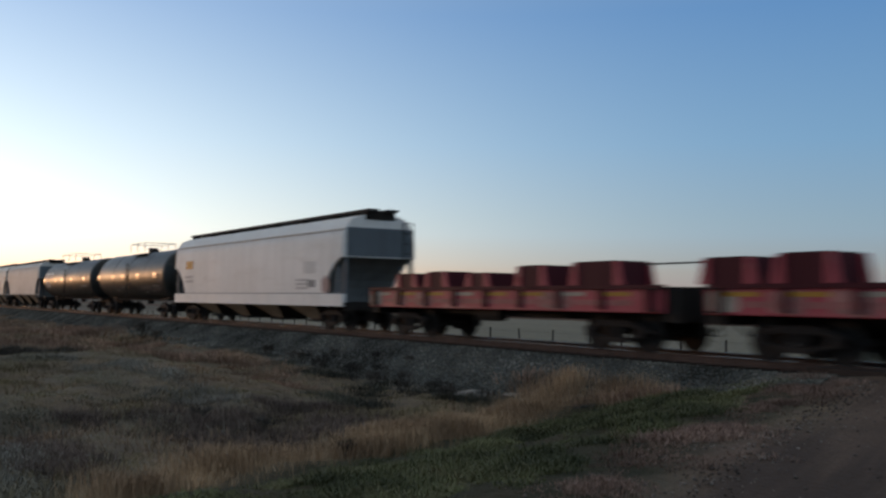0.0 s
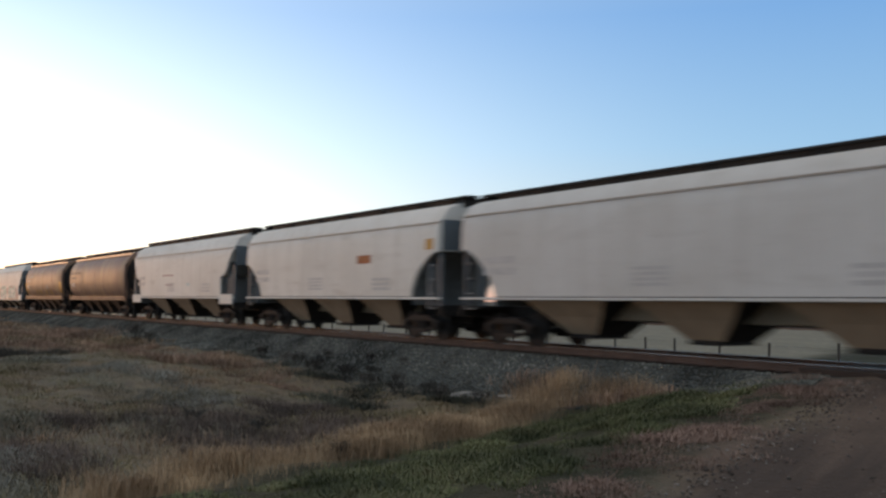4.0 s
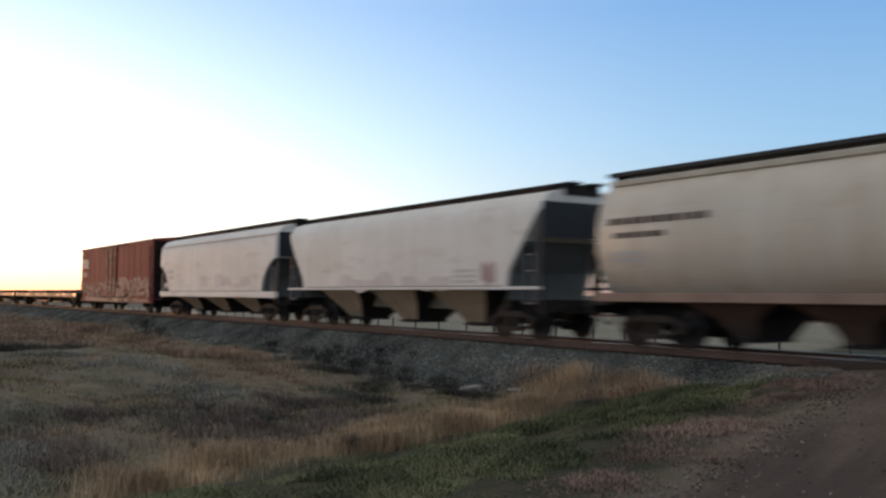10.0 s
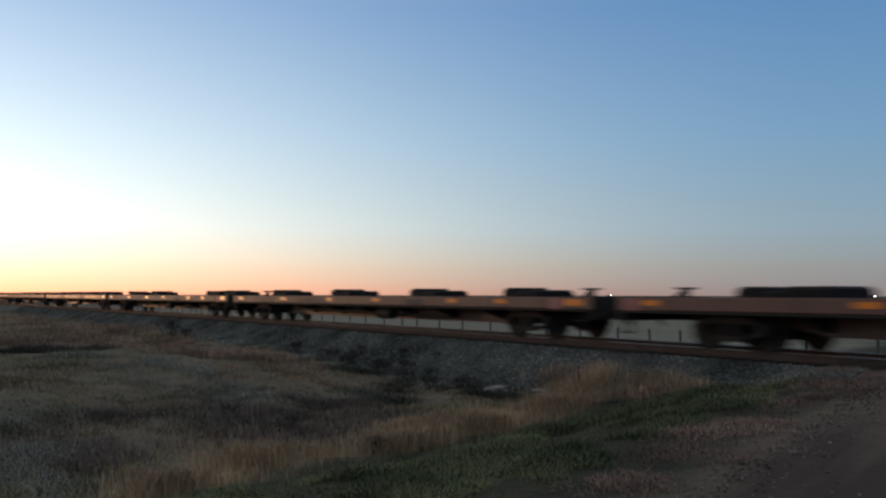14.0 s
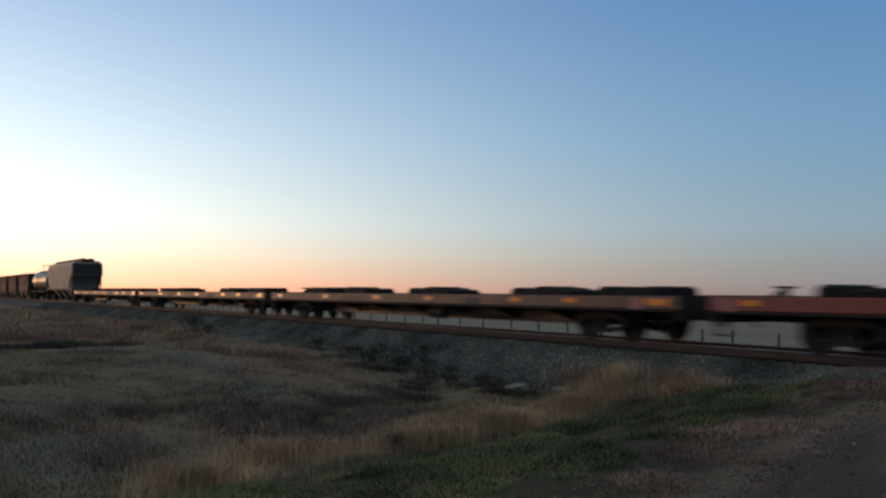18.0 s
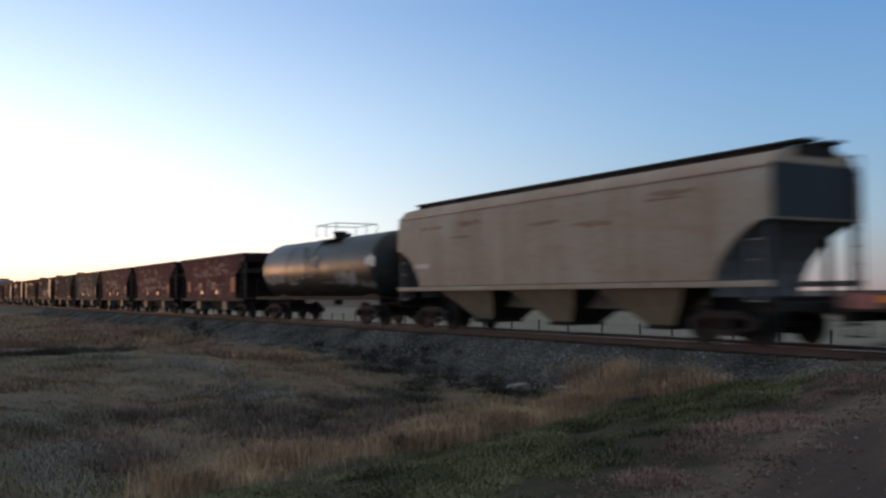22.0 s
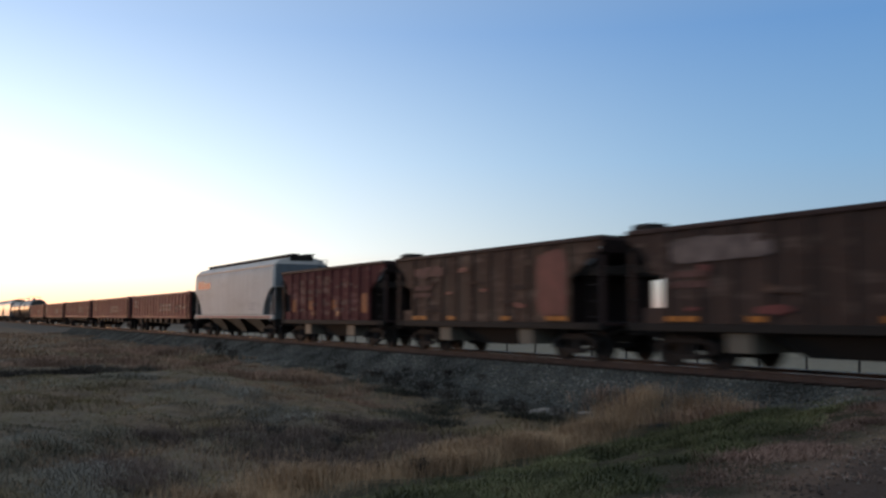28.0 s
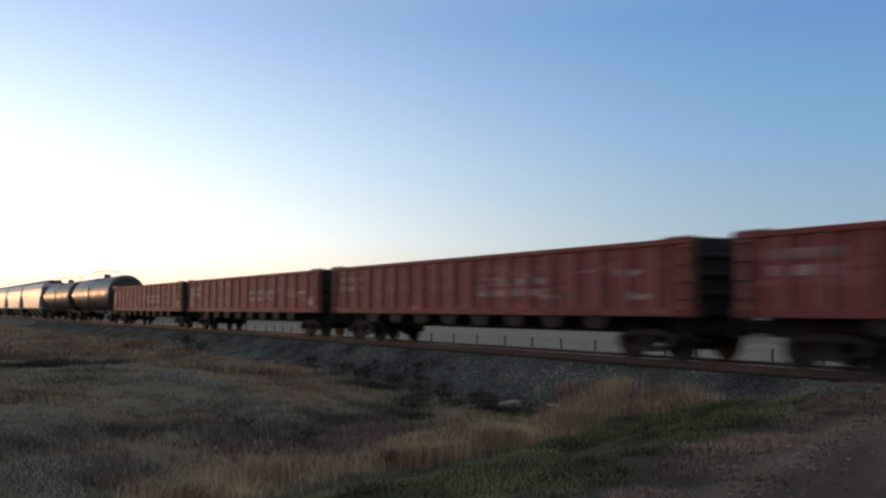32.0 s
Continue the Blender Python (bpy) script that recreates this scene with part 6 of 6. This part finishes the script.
def far_car(xa, xb, y, label):
    car = tagged(new("distant_car"), label, "car")
    z = 0.45
    part("body", Mesh().loft([(-2.2, [(-0.85, z + 0.45), (0.85, z + 0.45), (0.85, z + 0.9), (-0.85, z + 0.9)]), (-2.0, [(-0.9, z + 0.3), (0.9, z + 0.3), (0.9, z + 1.0), (-0.9, z + 1.0)]), (2.0, [(-0.9, z + 0.3), (0.9, z + 0.3), (0.9, z + 0.95), (-0.9, z + 0.95)]), (2.2, [(-0.85, z + 0.4), (0.85, z + 0.4), (0.85, z + 0.75), (-0.85, z + 0.75)])]), CARPAINT, car)
    part("cabin", Mesh().box(-1.5, 0.9, -0.8, 0.8, z + 0.98, z + 1.5, -0.0), GLASS, car)
    for wx in (-1.35, 1.35):
        for wy in (-0.8, 0.8):
            part("wheel", lambda: Mesh().wheel(0, 0, 0, 0.32, 0.2, 12), RUBBER, car, key="carwheel", at=(wx, wy, z + 0.32))
    for wy in (-0.62, 0.62):
        part("headlight", Mesh().turned([(0.0, 0.17, 0.0), (0.06, 0.2, 0.0), (0.14, 0.12, 0.0)], 12), HEAD, car, "glowing headlight", at=(2.15, wy, z + 0.75))
    DISTANT.append((car, (xa, xb), y))


far_car(-923.0, -417.0, 600.0, "dark car on a far road with headlights on")
far_car(-714.0, -42.0, 600.0, "dark car driving far off with its headlights on")


# ---- the train ----
P = 16.2                      # metres from the eye to the near side of the cars


def travelled(t):
    """How far the train has come, in metres: a slow, steady gain in speed."""
    return P * (1.30887 * t + 0.0020569 * t * t)


TRAIN = []


def place(made, left, right):
    car, side, h = made
    TRAIN.append((car, P * (left + right) / 2))
    return car, side, h


def size(left, right):
    return P * (right - left)


# red work cars at the front
for left, right, sd in ((-1.83, -0.965, 1), (-0.885, -0.02, 2), (0.06, 0.92, 3)):
    place(ballast_car(size(left, right), "red work flat car with dark red bins on deck", sd), left, right)

# white and grey covered hoppers: heights of roof, roof walk, eave, sill foot, sill top
HOPPER_DIMS = {-3.199: (4.42, 4.63, 3.81, 0.92, 1.40), -6.721: (4.30, 4.50, 3.75, 1.27, 1.34), -8.902: (4.38, 4.62, 3.63, 1.25, 1.325), -12.19: (4.40, 4.58, 3.66, 0.94, 1.0),
               -15.576: (4.20, 4.38, 3.72, 1.38, 1.47), -16.706: (4.32, 4.52, 3.81, 1.04, 1.32), -31.710: (4.38, 4.55, 3.92, 1.31, 1.45), -42.211: (4.38, 4.55, 3.91, 1.10, 1.31)}
for left, right, mat, nb, text in (
        (-3.199, -1.956, CLEANWHITE, 4, "long white covered hopper with a yellow emblem"),
        (-6.721, -5.663, GREY, 3, "light grey covered hopper with clean bowed sides"),
        (-7.773, -6.798, WHITE, 3, "white covered hopper with a small orange emblem"),
        (-8.902, -7.880, WHITE, 3, "dull white covered hopper with dark lettering"),
        (-12.19, -11.223, WHITE, 3, "white covered hopper with teal and orange graffiti"),
        (-15.576, -14.545, WHITE, 3, "off-white covered hopper with an orange corner"),
        (-16.706, -15.659, WHITE, 3, "white covered hopper with rust-edged sill"),
        (-31.710, -30.653, RUSTTAN, 3, "rust-stained beige covered hopper"),
        (-42.211, -41.221, GREY, 3, "light grey covered hopper with red lettering"),
        (-52.453, -51.404, SHINYGREY, 3, "grey covered hopper behind the last tank cars"),
        (-53.531, -52.551, SHINYGREY, 3, "white covered hopper near the end of the train"),
        (-54.620, -53.630, SHINYGREY, 3, "pale covered hopper at the far end of the train"),
        (-55.710, -54.720, SHINYGREY, 3, "pale covered hopper at the far end of the train")):
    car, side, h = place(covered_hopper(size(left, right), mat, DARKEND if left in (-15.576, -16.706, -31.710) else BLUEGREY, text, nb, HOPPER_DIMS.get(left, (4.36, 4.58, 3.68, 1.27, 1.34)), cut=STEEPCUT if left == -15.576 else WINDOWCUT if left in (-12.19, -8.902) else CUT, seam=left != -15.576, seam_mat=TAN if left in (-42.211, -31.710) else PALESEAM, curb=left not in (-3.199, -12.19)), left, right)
    sd = int(-left * 10)
    if left not in (-12.19, -42.211, -3.199, -31.710, -15.576):
        writing(car, side, -h + 1.2, -h + 2.6, 2.3, 0.2, 2, FADEDINK, sd)
        writing(car, side, -1.4, -0.2, 2.0, 0.08, 4, FADEDINK, sd + 3)
    if left != -31.710:
        writing(car, side, h - 4.2, h - 3.0, 1.9, 0.1, 3, FADEDINK, sd + 1)
    if left == -3.199:
        part("emblem", plate(side, -8.2, -7.1, 2.68, 3.1), YELLOW, car, "yellow emblem")
        part("data_panel", plate(side, 6.95, 7.7, 1.66, 1.95), DATAGREY, car, "grey data panel")
        writing(car, side, 6.6, 7.8, 2.6, 0.06, 5, PALEINK, 7)
        writing(car, side, -8.3, -7.0, 2.2, 0.14, 2, FADEDINK, 6)
        part("corner_patch", plate(side, 8.25, 8.9, 1.45, 2.1, 0.006, 6, 0.2, random.Random(1)), PALE, car, "pink smear")
    if left == -7.773:
        part("emblem", plate(side, 2.6, 3.6, 2.52, 2.82), ORANGE, car, "orange emblem")
        part("corner_plate", plate(side, h - 0.75, h - 0.3, 2.85, 3.2), YELLOW, car, "yellow plate")
    if left == -8.902:
        part("dash_mark", plate(side, -2.3, -0.35, 2.47, 2.52), REDMARK, car, "faded red dash")
        part("stain", plate(side, -1.8, -0.55, 1.94, 2.02, 0.006, 10, 0.05, random.Random(5)), PALE, car)
        part("stain", plate(side, 1.75, 2.3, 1.9, 2.05, 0.006, 10, 0.06, random.Random(6)), PALETEAL, car)
    if left == -12.19:
        rng = random.Random(4)
        for x0, x1, z0, z1, m_ in ((-5.1, -4.0, 1.1, 2.1, PALE), (-4.9, -4.1, 1.35, 1.75, REDMARK), (-4.6, -3.9, 1.75, 2.15, PALE), (-0.2, 0.8, 1.6, 2.2, PALE), (1.4, 3.0, 2.1, 2.4, PINK), (4.4, 5.4, 1.7, 2.2, PALE), (4.9, 6.0, 1.12, 1.6, PALE), (5.3, 6.3, 1.35, 1.7, PALE)):
            part("graffiti", plate(side, x0, x1, z0, z1, rng.uniform(0.004, 0.02), 12, 0.3 * (z1 - z0), rng), m_, car)
        for x0, x1 in ((-3.9, -0.3), (0.7, 4.9)):
            part("graffiti", plate(side, x0, x1, 1.14, 2.36, 0.022, 20, 0.08, rng), TEAL, car, "pale teal lettering field")
            part("graffiti", plate(side, x0, x1, 2.36, 2.40, 0.024, 20, 0.03, rng), LETTERING, car)
            scrawl(car, lambda z: side(z) - 0.02, x0, x1, 1.2, 2.3, [PALETEAL, TEALDIM, LETTERING, PALETEAL, TEALDIM], int(x1 * 10), 16, (0.1, 0.4), (0.08, 0.3))
        scrawl(car, lambda z: side(z) - 0.024, -5.2, 6.6, 1.02, 1.14, [RUSTORANGE, PINK, RUSTORANGE], 91, 9, (0.06, 0.16), (0.6, 1.0))
        part("graffiti", plate(side, -7.2, -6.2, 1.02, 1.12, 0.008, 8, 0.04, rng), RUSTORANGE, car)
        part("graffiti", plate(side, 5.7, 7.1, 1.12, 1.4, 0.012, 8, 0.1, rng), RUSTORANGE, car)
        scrawl(car, lambda z: side(z) - 0.024, 0.6, 3.8, 2.0, 2.4, [PINK, REDMARK, PALE], 92, 8, (0.06, 0.16), (0.1, 0.35))
        for x0, x1, z in ((-6.25, -5.0, 2.66), (-6.2, -4.6, 2.2), (-5.9, -5.3, 1.75)):
            part("worn_patch", plate(side, x0, x1, z, z + 0.16, 0.006, 12, 0.06, rng), SMUDGEDARK, car)
    if left == -15.576:
        part("corner_patch", plate(side, 5.65, 6.38, 1.55, 2.2, 0.006, 8, 0.2, random.Random(2)), PALE, car, "orange corner patch")
        for x0, x1 in ((-3.5, 0.5), (1.0, 4.0)):
            part("stain", plate(side, x0, x1, 1.4, 1.9, 0.005, 14, 0.4, random.Random(int(x0 * 9))), SMEAR, car)
    if left == -16.706:
        for x0, x1, z0, z1 in ((-7.6, -6.4, 1.5, 1.9), (0.8, 3.0, 1.55, 2.15), (4.2, 5.6, 1.6, 1.9)):
            part("stain", plate(side, x0, x1, z0, z1, 0.005, 12, 0.3, random.Random(int(x0 * 9))), SMUDGE, car)
    if left == -31.710:
        scrawl(car, side, -h + 1.5, h - 2.0, 2.9, 3.7, [RUSTSTAIN], 81, 8, (0.06, 0.16), (0.08, 0.25))
        # added dark sheet that keeps the gap to the tank car black
        part("end_bulkhead", lambda: Mesh().box(-0.03, 0.03, -1.4, 1.4, 1.06, 2.84), BOXEND, car, "dark sheet added to close the end gap", key="bulk", at=(-h + 0.25, 0, 0))
        writing(car, side, -h + 1.4, -h + 2.3, 2.1, 0.16, 1, SMEAR, 82)
    if left == -42.211:
        rng = random.Random(8)
        for i, w in enumerate((0.75, 0.55, 0.3, 0.3, 0.4, 0.25)):
            x = -7.2 + (0, 0.85, 1.5, 1.85, 2.25, 2.7)[i]
            part("emblem", plate(side, x, x + w, 2.95, 3.5 if i < 2 else 3.38, 0.006, 4, 0.08, rng), REDLOGO, car, "red lettering shape")
        writing(car, side, -6.8, -5.9, 2.5, 0.14, 2, FADEDINK, 5)
        part("sill_stripe", plate(lambda z: -1.576, -h + 0.3, h - 0.3, 1.14, 1.25), DULLRED, car, "faded red stripe along the sill")

# tank cars
for left, right, text in ((-4.319, -3.311, "black tank car with amber reflective plates"), (-5.540, -4.409, "black tank car with white lettering"),
                          (-32.696, -31.82, "black tank car with worn white patches"), (-50.120, -49.022, "dark tank car behind the gondolas"), (-51.286, -50.218, "dark tank car with a top platform")):
    car, side, h = place(tank_car(size(left, right), BLACK, text, left == -32.696, {-5.540: 2.4, -32.696: 1.1}.get(left, 1.55), {-5.540: -1.3, -32.696: 0.9}.get(left, 0.2)), left, right)
    if left == -32.696:
        rng = random.Random(3)
        for x0, x1, z0, z1 in ((-5.9, -3.4, 1.75, 2.25), (-3.0, -1.6, 1.6, 2.0), (-0.2, 0.9, 2.5, 2.95), (0.6, 2.2, 1.55, 1.9), (2.6, 4.7, 1.6, 2.25), (5.7, 6.6, 2.35, 2.8), (4.9, 6.2, 1.5, 1.75), (-1.2, 0.2, 2.0, 2.15)):
            part("worn_patch", plate(side, x0, x1, z0, z1, 0.006, 10, 0.22, rng), LETTERING if x0 == 5.7 else WORNGREY, car)
    else:
        reflectors(car, side, [-7.4 * h / 8.16, -3.65, -1.15, 2.3, 5.9 * h / 8.16], 2.3, 0.32, 0.7, PLATE)
    if left == -5.540:
        part("lettering_panel", plate(side, -8.1, -4.9, 2.95, 3.18, 0.006, 10, 0.06, random.Random(2)), LETTERING, car)
        writing(car, side, -8.1, -4.9, 2.66, 0.16, 1, LETTERING, 3)
        writing(car, side, -7.6, -6.0, 2.3, 0.11, 3, LETTERING, 4)
        part("side_plate", plate(side, 2.2, 3.4, 1.78, 2.0), YELLOWFLAT, car)
        writing(car, side, 4.9, 7.6, 2.62, 0.12, 1, WORNGREY, 5)
        writing(car, side, 5.4, 7.4, 1.9, 0.12, 1, WORNGREY, 15)
    elif left != -32.696:
        writing(car, side, h - 2.0, h - 0.9, 2.45, 0.09, 4, DIMPATCH, 6)
        # mud marks and painted-on reflection streaks low on the shell
        part("worn_patch", plate(side, 2.4, 6.6, 1.6, 1.78, 0.006, 14, 0.16, random.Random(9)), DIMPATCH, car)
        scrawl(car, side, -h + 1.5, h - 1.0, 1.35, 1.9, [DIMPATCH, WORNGREY, DIMPATCH], 71, 22, (0.03, 0.11), (0.06, 0.2))

# round-sided grain hoppers
for left, right, mat, text in ((-9.977, -9.002, BROWN, "faded brown round-sided grain hopper"), (-11.089, -10.120, BROWN, "brown round-sided grain hopper with yellow corner plates"),
                               (-13.262, -12.289, ALU, "dull grey round-sided grain hopper streaked with rust"), (-14.417, -13.391, ALU, "grey round-sided grain hopper with a purple tag")):
    car, side, h = place(barrel_hopper(size(left, right), mat, text, TAN if mat == BROWN else CREAMTRIM, mat == BROWN), left, right)
    sd = int(-left * 10)
    light = left == -11.089
    writing(car, side, -h + 0.7, -h + 3.9, 2.95, 0.17, 1, OLDWHITE if light else SOFTINK, sd)
    writing(car, side, -h + 0.9, -h + 2.6, 2.62, 0.14, 1, OLDWHITE if light else SOFTINK, sd + 2)
    writing(car, side, -h + 0.9, -h + 2.0, 2.2, 0.1, 2, LETTERING if light else FADEDINK, sd + 1)
    if light:
        for x in (-h + 0.35, h - 1.35):
            part("corner_plate", plate(side, x, x + 0.9, 1.62, 2.5), YELLOW, car, "yellow corner plate")
        for x, w in ((-3.3, 1.1), (-1.7, 0.9), (0.8, 0.8), (2.6, 0.9)):
            part("yellow_patch", plate(side, x, x + w, 1.5, 1.9, 0.006, 5, 0.1, random.Random(int(x * 10))), FADEDYELLOW, car)
        part("data_panel", plate(side, 1.6, 2.3, 1.95, 2.25), WORNGREY, car)
    if left == -14.417:
        part("graffiti", plate(side, 0.7, 4.2, 1.45, 2.3, 0.006, 12, 0.2, random.Random(2)), PURPLE, car, "purple tag")
    if left == -13.262:
        for x in (-4.5, -1.0, 2.5, 4.8):
            part("stain", plate(side, x, x + 2.6, 1.22, 1.75, 0.005, 10, 0.3, random.Random(int(x * 10))), RUSTSMEAR, car)

# box car
car, side, h = place(box_car(size(-17.979, -16.811), RUSTBOX, "rust-red box car with graffiti along the bottom"), -17.979, -16.811)
for r in range(4):
    writing(car, side, -h + 0.3, -h + (2.3 if r % 2 else 2.0), 3.55 - 0.17 * r, 0.11, 1, LETTERING, 2 + r)
writing(car, side, -h + 0.5, -h + 1.9, 2.6, 0.12, 2, PALE, 9)
scrawl(car, side, -h + 0.5, h - 0.4, 0.92, 2.05, [BOXMAUVE, BOXPINK, BOXCREAM, BOXMAUVE, BOXPINK, DULLPINK, MAUVE, BOXMAUVE], 12, 210, (0.012, 0.05), (0.06, 0.26))
scrawl(car, lambda z: -1.538, -h + 0.5, h - 0.5, 0.62, 0.92, [BOXMAUVE, BOXPINK, BOXCREAM, DULLPINK], 14, 60, (0.03, 0.09), (0.4, 0.95))
scrawl(car, lambda z: -1.614, -1.6, 0.9, 1.0, 2.3, [BOXMAUVE, BOXCREAM, BOXPINK], 17, 16, (0.1, 0.3), (0.1, 0.35))
scrawl(car, lambda z: -1.614, -1.5, 0.8, 3.0, 3.9, [DULLPINK], 19, 5, (0.15, 0.4), (0.1, 0.3))
scrawl(car, side, h - 8.0, h - 0.5, 1.0, 2.3, [BOXMAUVE, MAUVE, BOXPINK, BOXCREAM], 13, 90, (0.02, 0.08), (0.06, 0.26))

# flat cars
first, last = -18.094, -30.583
pitch = (last - first) / 7
# middle and length of each stack, car by car
STOPPERS = [((-9.8, 2.6), (-3.4, 2.4), (4.7, 2.3), (10.8, 2.0)), ((-9.8, 1.8), (-3.0, 1.8), (3.8, 1.8), (9.7, 1.8)), ((-10.0, 1.8), (-3.5, 1.8), (9.0, 2.4), (12.0, 1.9)), ((-10.8, 1.8), (-3.6, 1.8), (-0.1, 1.8), (4.5, 1.8), (9.5, 1.8)),
            ((-10.1, 2.4), (-6.0, 2.0), (0.3, 3.0), (7.2, 3.0), (11.2, 2.5)), ((-9.4, 2.3), (-4.7, 1.8), (5.2, 2.8), (10.2, 2.6)), ((-10.3, 1.8), (-2.6, 3.0), (4.5, 3.0), (10.6, 2.8))]
for i in range(7):
    right = first + pitch * i
    left = right + pitch
    right, left = right - (0.03 if i else 0.0), left + 0.03
    w = size(left, right)
    red = i == 3
    place(flat_car(w, REDFLAT if red else YELLOWFLAT, "faded red flat car with folded container stops" if red else "faded yellow long flat car with folded container stops", STOPPERS[i], 20 + i), left, right)

# ore hoppers
ORE = [(-33.573, -32.808, OREBROWN), (-34.421, -33.676, OREBROWN), (-35.260, -34.501, OREBROWN), (-36.094, -35.299, OREGREY), (-36.954, -36.160, OREMIX),
       (-37.783, -37.013, OREMIX), (-38.625, -37.849, OREMIX), (-39.464, -38.687, OREGREY), (-40.317, -39.533, OREMIX), (-41.142, -40.384, OREBROWN)]
NAMES = {0: "dark brown smooth-sided", 1: "grimy grey-brown", 2: "streaked rust-brown"}


def crescent(car, side, x, z, r, x_end):
    """A pale ring segment with a red field, cut off at the side's end."""
    def arc(r0, r1, a0, a1, n, proud):
        m, verts, faces = Mesh(), [], []
        for i in range(n + 1):
            a = a0 + (a1 - a0) * i / n
            for q in (r0, r1):
                zz = max(1.2, min(3.36, z + q * math.sin(a)))
                verts.append((min(x_end, x + q * math.cos(a)), side(zz) - proud, zz))
        for i in range(n):
            faces.append((2 * i, 2 * i + 1, 2 * i + 3, 2 * i + 2))
        return m.add(verts, faces)
    part("emblem", arc(r * 0.62, r, math.pi * 0.55, math.pi * 1.45, 16, 0.008), CREAM, car, "pale crescent emblem")
    part("emblem", arc(0.02, r * 0.62, math.pi * 0.5, math.pi * 1.5, 16, 0.007), FADEDRED, car, "faded red emblem field")


for i, (left, right, mat) in enumerate(ORE):
    kind = 0 if mat == OREBROWN else 1 if mat == OREGREY else 2
    car, side, h = place(open_hopper(size(left, right), mat, NAMES[kind] + " open ore hopper with dark ends", i in (3, 4, 5, 7, 8), i > 3), left, right)
    outer = (lambda z: -1.565) if i > 3 else side
    if 3 < i < 9:
        reflectors(car, outer, [-h + 1.75, -h + 2.35, -h * 0.3, h * 0.25, h - 2.3, h - 1.75], 1.13, 0.13, 0.5, OREAMBER)
    if i in (0, 9):
        for x, w, z0, z1 in ((-h + 1.5, 0.6, 1.45, 2.05), (-h * 0.36, 0.75, 1.55, 1.95), (0.3, 0.8, 1.55, 1.98), (h - 2.2, 0.75, 1.4, 2.2)):
            part("reflective_patch", plate(side, x, x + w, z0, z1), ORANGE, car, "orange square patch")
    if i in (1, 2, 3):
        part("reflective_patch", plate(side, h - 2.1, h - 1.6, 1.4, 2.0), ORANGE, car, "orange square patch")
    if i < 4 or i == 9:
        writing(car, side, -h * 0.45, h * 0.1, 2.3, 0.2, 1, DULLPINK, i + 3)
        writing(car, side, -h * 0.1, h * 0.4, 1.75, 0.13, 1, DULLPINK, i + 5)
        scrawl(car, side, -h * 0.6, h * 0.6, 1.3, 3.2, [DULLPINK, OREPALE], i + 30, 26, (0.05, 0.16), (0.05, 0.15))
        for x in (-h * 0.3, h * 0.2):
            part("reflective_patch", plate(side, x, x + 0.5, 1.3, 1.5), DIMAMBER, car)
    else:
        part("lettering_panel", plate(outer, -h + 1.7, -h + (4.9 if i == 7 else 3.9), 2.55 if i == 7 else 2.65, 3.15 if i == 7 else 3.05, 0.006, 10, 0.1, random.Random(i)), PANELGREY if i == 7 else DULLPINK, car)
        scrawl(car, outer, -h * 0.7, h * 0.7, 1.3, 3.1, [OREGREY, FADEDRED, OREMIX], i + 130, 12, (0.04, 0.12), (0.04, 0.12))
        writing(car, outer, -h + 1.7, -h + 3.0, 2.2, 0.16, 2, DULLPINK, i)
    if i in (5, 7):
        crescent(car, outer, h - 1.42, 2.25, 1.55, h - 1.42)
    if i == 5:
        scrawl(car, outer, -0.9, 1.6, 1.25, 2.2, [PALEBLUE, PALEBLUE, PALE], 3, 9)
        part("data_panel", plate(outer, 2.0, 2.7, 1.65, 1.95), CREAM, car)
    if i == 6:
        part("emblem", plate(outer, -h + 1.45, -h + 2.5, 1.25, 3.2, 0.007, 5, 0.15, random.Random(6)), FADEDRED, car, "faded red panel")
        part("emblem", plate(outer, 0.6, 2.4, 2.75, 3.05, 0.007, 8, 0.15, random.Random(7)), FADEDRED, car)
    if i == 8:
        part("emblem", plate(outer, h - 3.0, h - 1.5, 1.25, 3.2, 0.007, 6, 0.2, random.Random(8)), FADEDRED, car, "faded red panel")

# gondolas
for i, (left, right) in enumerate(((-43.571, -42.297), (-44.905, -43.63), (-46.248, -44.974), (-47.58, -46.317), (-48.924, -47.65))):
    car, side, h = place(gondola(size(left, right), OXIDE, "oxide-red gondola with worn ribbed steel sides", 20 if i < 3 else 16, 2.89), left, right)
    writing(car, side, -h + 1.0, -h + 2.8, 2.3, 0.22, 2, GONMARK, 40 + i)
    writing(car, side, h * 0.1, h * 0.45, 1.95, 0.2, 2, GONMARK, 60 + i)
    scrawl(car, side, h * 0.0, h - 1.0, 1.4, 2.3, [DULLPINK, GONMARK, DULLPINK], 50 + i, 20, (0.03, 0.12), (0.06, 0.2))
    for x in (-h + 0.75, h - 1.2) if i > 2 else ():
        part("end_patch", plate(side, x - 0.2, x + 0.25, 1.35, 2.5 if x < 0 else 1.8, 0.007, 5, 0.15, random.Random(70 + i)), CREAM, car, "worn cream patch")
    reflectors(car, side, [-h + 0.5, -h * 0.3, h * 0.35, h - 0.5], 1.2, 0.12, 0.4, DIMAMBER)


def motions():
    for car, (xa, xb), y in DISTANT:
        walk(car, [(0.0, pose(xa, y, 0)), (32.0, pose(xb, y, 0))])
    for car, x0 in TRAIN:
        walk(car, [(t, pose(x0 + travelled(t), 0, 0)) for t in range(0, 33, 2)])


motions()
